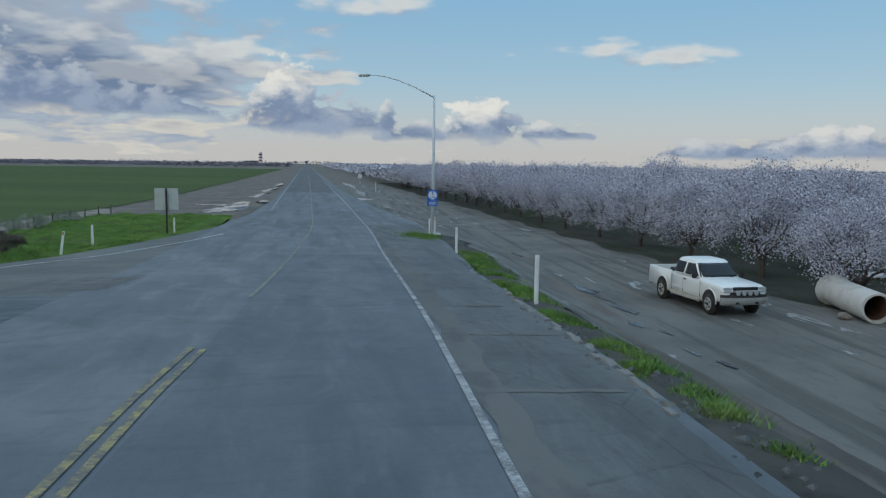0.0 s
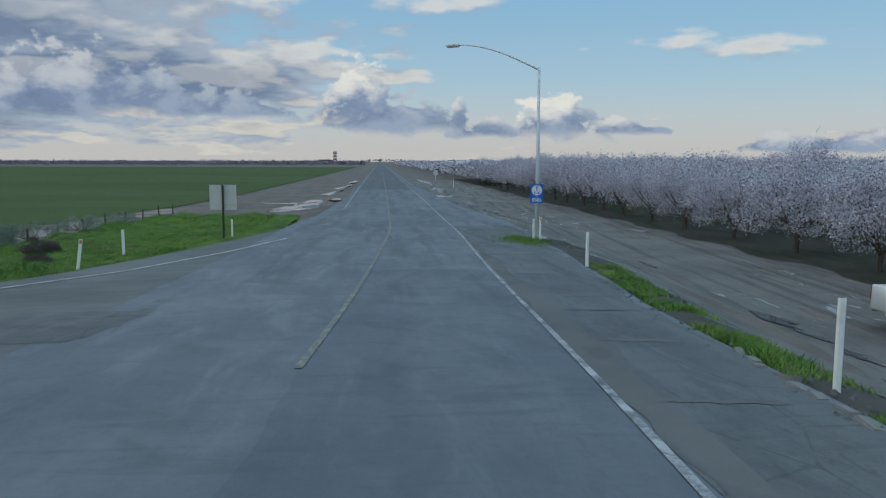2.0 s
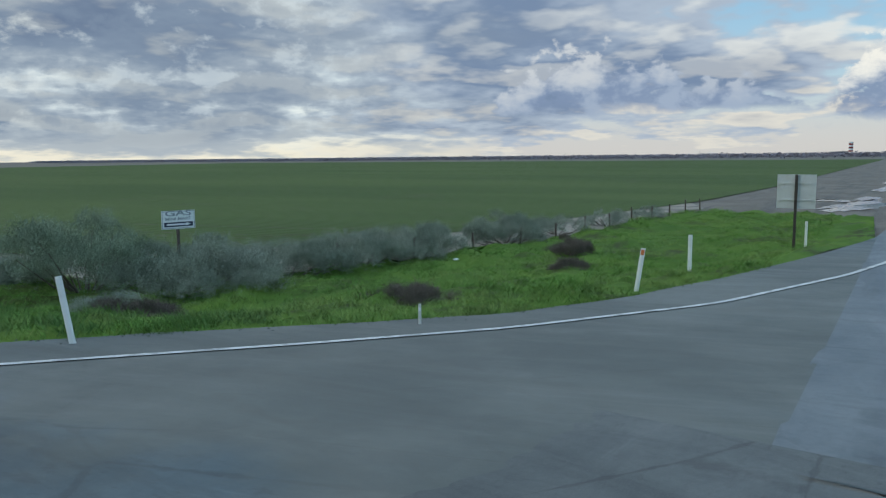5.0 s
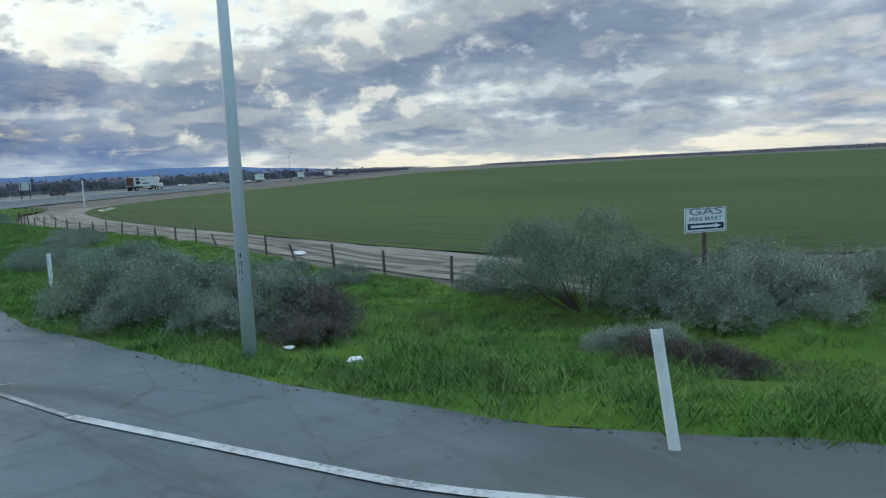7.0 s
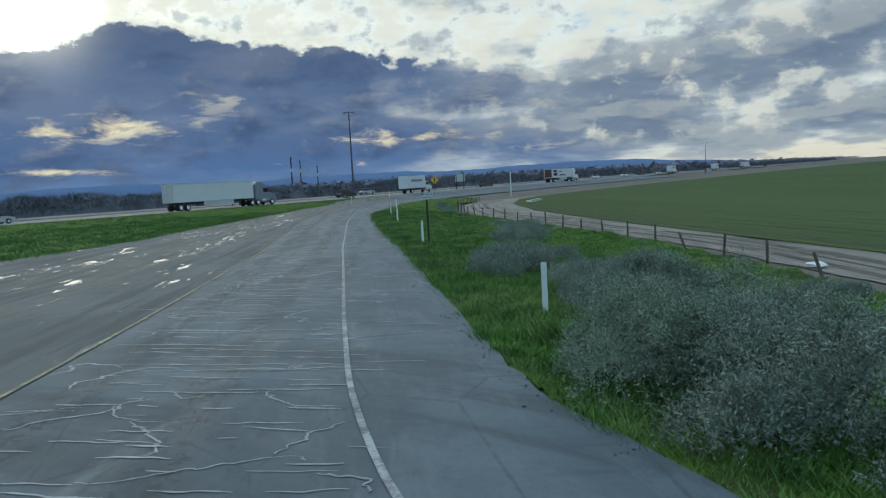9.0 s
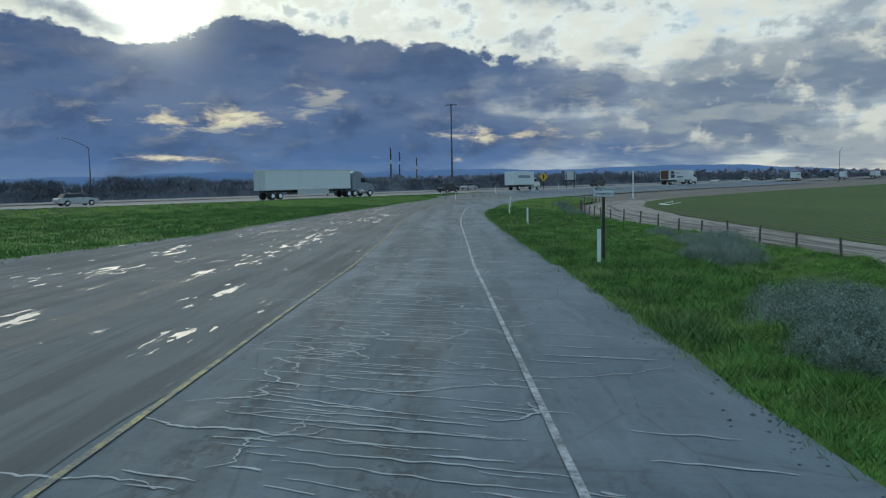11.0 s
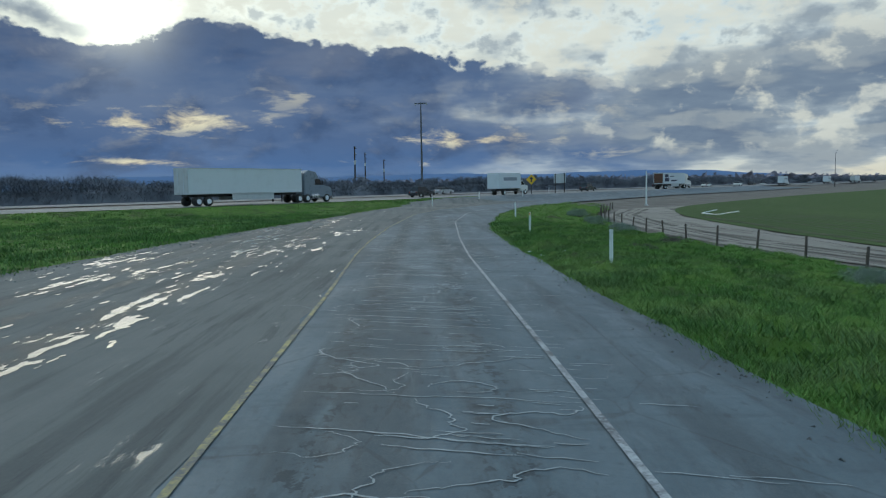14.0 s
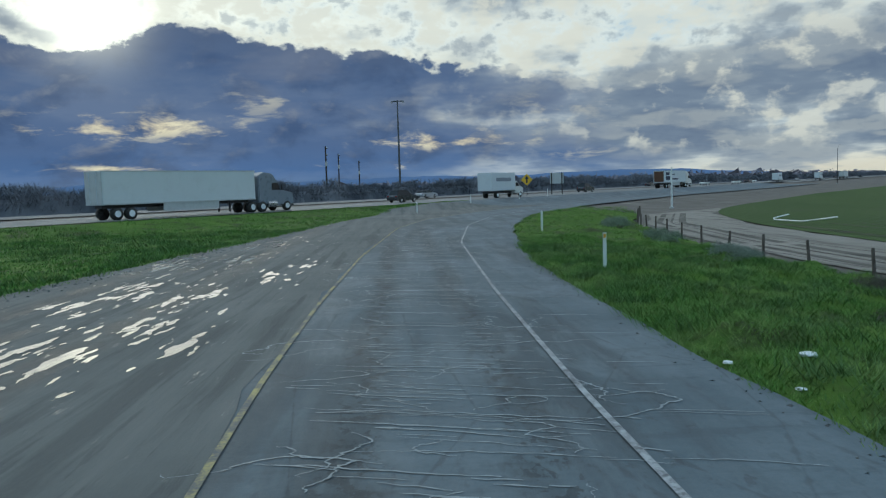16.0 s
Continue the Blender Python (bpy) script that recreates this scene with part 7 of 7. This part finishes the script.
def puddle(x, y, a, b, turn, seed, dz=0.016, mat=WATER, label="still rain puddle reflecting the sky"):
    rng = random.Random(seed)
    n = 64
    verts = [(x, y, float(land(x, y)) + dz)]
    off = rng.uniform(0, 50)
    for k in range(n):
        t = 2 * math.pi * k / n
        r = 1 + 0.6 * noise.noise((math.cos(t) * 1.3 + off, math.sin(t) * 1.3, 0)) + 0.6 * noise.noise((math.cos(t) * 3 + off, math.sin(t) * 3, 3)) + 0.45 * noise.noise((math.cos(t) * 9 + off, math.sin(t) * 9, 5))
        r = max(r, 0.25)
        px, py = a * r * math.cos(t), b * r * math.sin(t)
        c, s = math.cos(radians(turn)), math.sin(radians(turn))
        qx, qy = x + px * c - py * s, y + px * s + py * c
        verts.append((qx, qy, float(land(qx, qy)) + dz))
    faces = [(0, k + 1, (k + 1) % n + 1) for k in range(n)]
    setting("water", verts, faces, mat, label, "puddle", True)


POOLS = ((-50.0, 10.3, 1.0), (-52.4, 10.5, 0.9), (-54.5, 10.0, 1.1), (-56.3, 9.8, 1.2), (-59.8, 9.1, 1.5), (-63.1, 8.6, 1.4), (-71.4, 7.2, 1.8), (-59.6, 4.4, 1.2), (-53.1, 7.8, 1.0),
         (-69.7, 4.1, 1.8), (-95.4, 0.7, 3.0), (-64.5, 8.8, 1.2), (-66.6, 8.1, 1.6), (-72.6, 4.8, 1.4), (-79.4, 5.1, 2.0), (-87.6, 3.1, 2.4), (-79.4, 6.3, 1.6),
         (-82.3, 6.0, 1.6), (-86.2, 5.3, 1.8), (-80.6, 7.7, 1.1), (-84.7, 3.1, 1.8), (-96.8, 2.9, 2.4), (-94.6, 6.4, 1.2), (-90.8, 6.0, 1.6), (-44.7, 6.2, 1.4), (-49.9, 7.1, 1.6),
         (-41.5, 10.7, 1.0), (-40.8, 14.4, 0.7), (-56.5, 5.5, 1.6), (-46.1, 12.8, 0.8), (-105, 1.2, 3.0), (-76.5, 1.8, 2.6))


def rain_pools():
    """Ragged shallow water in the hollows of the mud, cut out along a level line."""
    dx, dyy = 0.11, 0.05
    verts, faces, seen = [], [], set()
    for cx, cy, size in POOLS:
        for i in range(int((cx - size * 2.2) / dx), int((cx + size * 2.2) / dx)):
            for j in range(int((cy - size * 0.8) / dyy), int((cy + size * 0.8) / dyy)):
                if (i, j) not in seen:
                    seen.add((i, j))

    def depth(i, j):
        x, y = i * dx, j * dyy
        v = y - 0.146 * (x + 60)
        swell = max(math.exp(-((x - cx) / size) ** 2 * 0.8 - ((y - cy - 0.146 * (x - cx)) / (size * 0.38)) ** 2) for cx, cy, size in POOLS)
        n1 = noise.noise((x * 0.7, v * 4.6, 0.3)) + 0.7 * noise.noise((x * 1.8, v * 10.0, 4.3)) + 0.45 * noise.noise((x * 4, v * 19.0, 8.3))
        return n1 * 0.90 + swell * 0.66 - 0.68

    known = {}
    for i, j in sorted(seen):
        ring = ((i, j), (i + 1, j), (i + 1, j + 1), (i, j + 1))
        d = []
        for c in ring:
            if c not in known:
                known[c] = depth(*c)
            d.append(known[c])
        if max(d) <= 0:
            continue
        poly = []
        for k in range(4):
            a, b, da, db = ring[k], ring[(k + 1) % 4], d[k], d[(k + 1) % 4]
            if da > 0:
                poly.append(a)
            if (da > 0) != (db > 0):
                u = da / (da - db)
                poly.append((a[0] + (b[0] - a[0]) * u, a[1] + (b[1] - a[1]) * u))
        if len(poly) > 2:
            x0 = poly[0][0] * dx
            if not float(along(SOUTH, x0)) - 0.3 < poly[0][1] * dyy < float(np.interp(x0, yell[:, 0], yell[:, 1])) - 0.8:
                continue
            b = len(verts)
            verts.extend((x * dx, y * dyy, float(land(x * dx, y * dyy)) + 0.013) for x, y in poly)
            faces.append(tuple(range(b, b + len(poly))))
    setting("water", verts, faces, WATER, "ragged shallow rain puddles in the muddy shoulder", "puddles", True, "stuff")


rain_pools()
for i, (px, py, a, b, turn) in enumerate((
        (-5.2, 93, 1.9, 8.0, -10), (-4.2, 104, 1.0, 4.0, 0), (-3.6, 128, 0.9, 9.0, -3), (-3.2, 150, 0.9, 9.0, -3), (-2.6, 178, 0.9, 9.0, 0), (-7.4, 100, 1.6, 2.0, 10),
        (-1.7, 103, 0.8, 1.6, 0), (-8.0, 101, 1.6, 0.7, 0), (11.2, 110, 1.3, 5.0, -20), (12.9, 140, 0.9, 12.0, -2), (13.6, 190, 0.9, 20.0, 0), (12.8, 92, 0.7, 2.0, 10),
        (13.2, 83, 0.5, 2.6, 10), (13.7, 75, 0.4, 3.4, 8), (13.9, 68, 0.35, 2.2, 5), (12.6, 116, 1.2, 1.2, 0), (15.4, 35.9, 0.30, 1.1, 4), (15.2, 31.5, 0.22, 0.9, 8), (15.3, 33.7, 0.10, 0.9, 6),
        (14.4, 29.0, 0.16, 0.45, 0), (15.8, 48.3, 0.14, 1.1, 0), (14.9, 27.6, 0.10, 0.4, 5), (14.7, 23.7, 0.10, 0.4, 0), (14.4, 25.0, 0.08, 0.5, 0))):
    puddle(px, py, a, b, turn, 200 + i, 0.016 if float(along(LEFT, py)) + 1 < px < float(along(RIGHT, py)) - 1 else -0.07)

def sealant():
    rng = random.Random(17)
    verts, faces = [], []
    white = np.array(sorted(WHITE_RAMP))
    yellow = np.array(sorted(YELLOW_RAMP))

    def ribbon(pts, w):
        n = len(pts)
        w *= 1.0 + 0.5 * float(smooth(-48, -34, pts[0][0]))
        for k, (x, y) in enumerate(pts):
            ax, ay = pts[min(k + 1, n - 1)][0] - pts[max(k - 1, 0)][0], pts[min(k + 1, n - 1)][1] - pts[max(k - 1, 0)][1]
            ln = math.hypot(ax, ay) or 1.0
            ww = w * (0.3 + 0.7 * math.sin(math.pi * (k + 0.3) / (n - 0.4)) + rng.uniform(-0.3, 0.4))
            b = len(verts)
            z = float(land(x, y)) + 0.009
            verts.extend(((x + ay / ln * ww, y - ax / ln * ww, z), (x - ay / ln * ww, y + ax / ln * ww, z)))
            if k:
                faces.append((b - 2, b, b + 1, b - 1))

    def across(x, lo, hi, w, slant):
        """A crack right across, nearly straight, with small kinks."""
        n = max(4, int((hi - lo) / 0.07))
        off = rng.uniform(0, 90)
        ribbon([(x + slant * (lo + (hi - lo) * k / n - lo) + 0.09 * noise.noise((off, k * 0.045, 0)) + 0.05 * noise.noise((off, k * 0.3, 3)), lo + (hi - lo) * k / n) for k in range(n)], w)

    def wander(x, y, a, length, w):
        """A crooked crack that turns back on itself."""
        pts = []
        drift = 0.0
        for k in range(max(6, int(length / 0.06))):
            drift = drift * 0.6 + rng.gauss(0, 0.26)
            a += drift * 0.6
            x += 0.045 * math.cos(a + rng.gauss(0, 0.5))
            y += 0.070 * math.sin(a + rng.gauss(0, 0.5))
            pts.append((x, y))
        ribbon(pts, w)

    for _ in range(900):
        x = rng.uniform(-118, -20)
        yw, yy = np.interp(x, white[:, 0], white[:, 1]) + 0.2, np.interp(x, yellow[:, 0], yellow[:, 1]) + 0.35
        kind = rng.random()
        if kind < 0.20:
            a, b = rng.uniform(0, 0.4), rng.uniform(0.6, 1.0)
        else:
            a = rng.choice((rng.gauss(0.28, 0.10), rng.gauss(0.78, 0.12), rng.random()))
            b = a + rng.uniform(0.05, 0.22)
        a, b = max(a, 0.0), min(b, 1.05)
        if b - a > 0.03:
            across(x, yy + (yw - yy) * a, yy + (yw - yy) * b, rng.uniform(0.006, 0.014), 0.14 + rng.gauss(0, 0.05))
    for _ in range(230):
        x = rng.uniform(-118, -20)
        yw, yy = np.interp(x, white[:, 0], white[:, 1]), np.interp(x, yellow[:, 0], yellow[:, 1]) + 0.5
        u = rng.choice((rng.gauss(0.10, 0.04), rng.gauss(0.46, 0.07), rng.gauss(0.84, 0.06)))
        wander(x, yy + (yw - yy) * min(max(u, 0.03), 1.0), rng.choice((3.0, -0.15)) + rng.gauss(0, 0.5), rng.uniform(0.8, 3.2), rng.uniform(0.007, 0.015))
    for _ in range(50):
        x = rng.uniform(-110, -25)
        yw, yn = np.interp(x, white[:, 0], white[:, 1]), float(along(NORTH, x))
        lo = rng.uniform(yw, yn - 1.5)
        across(x, lo, min(lo + rng.uniform(0.5, 2.0), yn - 0.4), rng.uniform(0.007, 0.013), 0.14)
    setting("crack_sealant", verts, faces, SEAL, "pale wandering crack sealant on the slip road", "crack sealant", False, "stuff")


sealant()


def edge_crumbs():
    """Loose asphalt crumbs and clods along the broken edges."""
    rng = np.random.default_rng(31)
    verts, faces = [], []

    def lump(x, y, s):
        z = float(land(x, y))
        b = len(verts)
        for dx, dy, dz in ((1, 0, 0), (-0.5, 0.9, 0), (-0.5, -0.9, 0), (0.1, 0.1, 0.75)):
            j = rng.normal(0, 0.2, 2)
            verts.append((x + s * (dx + j[0]), y + s * (dy + j[1]), z + s * dz))
        faces.extend(((b, b + 1, b + 3), (b + 1, b + 2, b + 3), (b + 2, b, b + 3)))

    for x in rng.uniform(-100, -6, 420):
        lump(x, float(along(NORTH, x)) - abs(rng.normal(0, 0.25)), rng.uniform(0.01, 0.04))
    for y in rng.uniform(8, 45, 260):
        lump(float(along(RIGHT, y)) + rng.normal(0.1, 0.25), y, rng.uniform(0.02, 0.07))
    for x in rng.uniform(-110, -25, 500):
        lump(x, float(along(SOUTH, x)) + abs(rng.normal(0, 0.6)), rng.uniform(0.02, 0.07))
    setting("asphalt_crumbs", verts, faces, SHOULDER, "crumbs of broken asphalt along the road edges", "rubble", False, "stuff")


edge_crumbs()


def scrap(x, y, s, label, name="litter", seed=1, mat=LITTER, flat=0.35):
    ob = thing(name, label, "litter", "litter", Matrix.Translation(on(x, y, 0.02)) @ pose(0, 0, 0, 0, 0, seed * 47))
    bm = bmesh.new()
    bmesh.ops.create_icosphere(bm, subdivisions=2, radius=s)
    for v in bm.verts:
        v.co *= 1 + 0.6 * noise.noise(v.co * (2.2 / s) + Vector((seed, 0, 0)))
        v.co.z = max(v.co.z * flat, -0.02)
    part("crumpled_sheet", bm, mat, ob)


for i, (px, py, s, text) in enumerate(((-18.9, 29.5, 0.13, "crumpled white bag in the grass"), (-69.4, 26.2, 0.2, "white plastic jug beside the fence"),
                                       (-79.5, 17.4, 0.12, "torn white sheet lying in the grass"), (-79.0, 16.15, 0.07, "white paper scrap at the road edge"),
                                       (-61.6, 22.6, 0.12, "white paper scrap in the grass"), (-86.0, 17.1, 0.12, "white paper scrap in the grass"),
                                       (-17.0, 49.4, 0.12, "white scrap in the grass"), (-20.4, 28.9, 0.09, "pale sheet at the foot of the lamp"),
                                       (31, 38, 0.55, "pale sack lying under the orchard trees"), (-43.5, 36.0, 0.35, "pale sheet on the dirt track"),
                                       (-97.5, 15.6, 0.2, "crumpled white bag at the verge edge"), (-77.6, 16.6, 0.06, "white bottle at the road edge"))):
    scrap(px, py, s, text, seed=i + 1)
hose = thing("white_hose", "bent white irrigation pipe at the field corner", "pipe", "", Matrix.Translation(on(-124, 32.2, 0)))
bm = bmesh.new()
rod(bm, [(6.5, 1.2, 0.5), (3.5, 0.2, 0.12), (0, -0.4, 0.10), (-2, 0.2, 0.10), (-3.0, 1.6, 0.3)], 0.05, 8)
part("tube", bm, POST, hose)
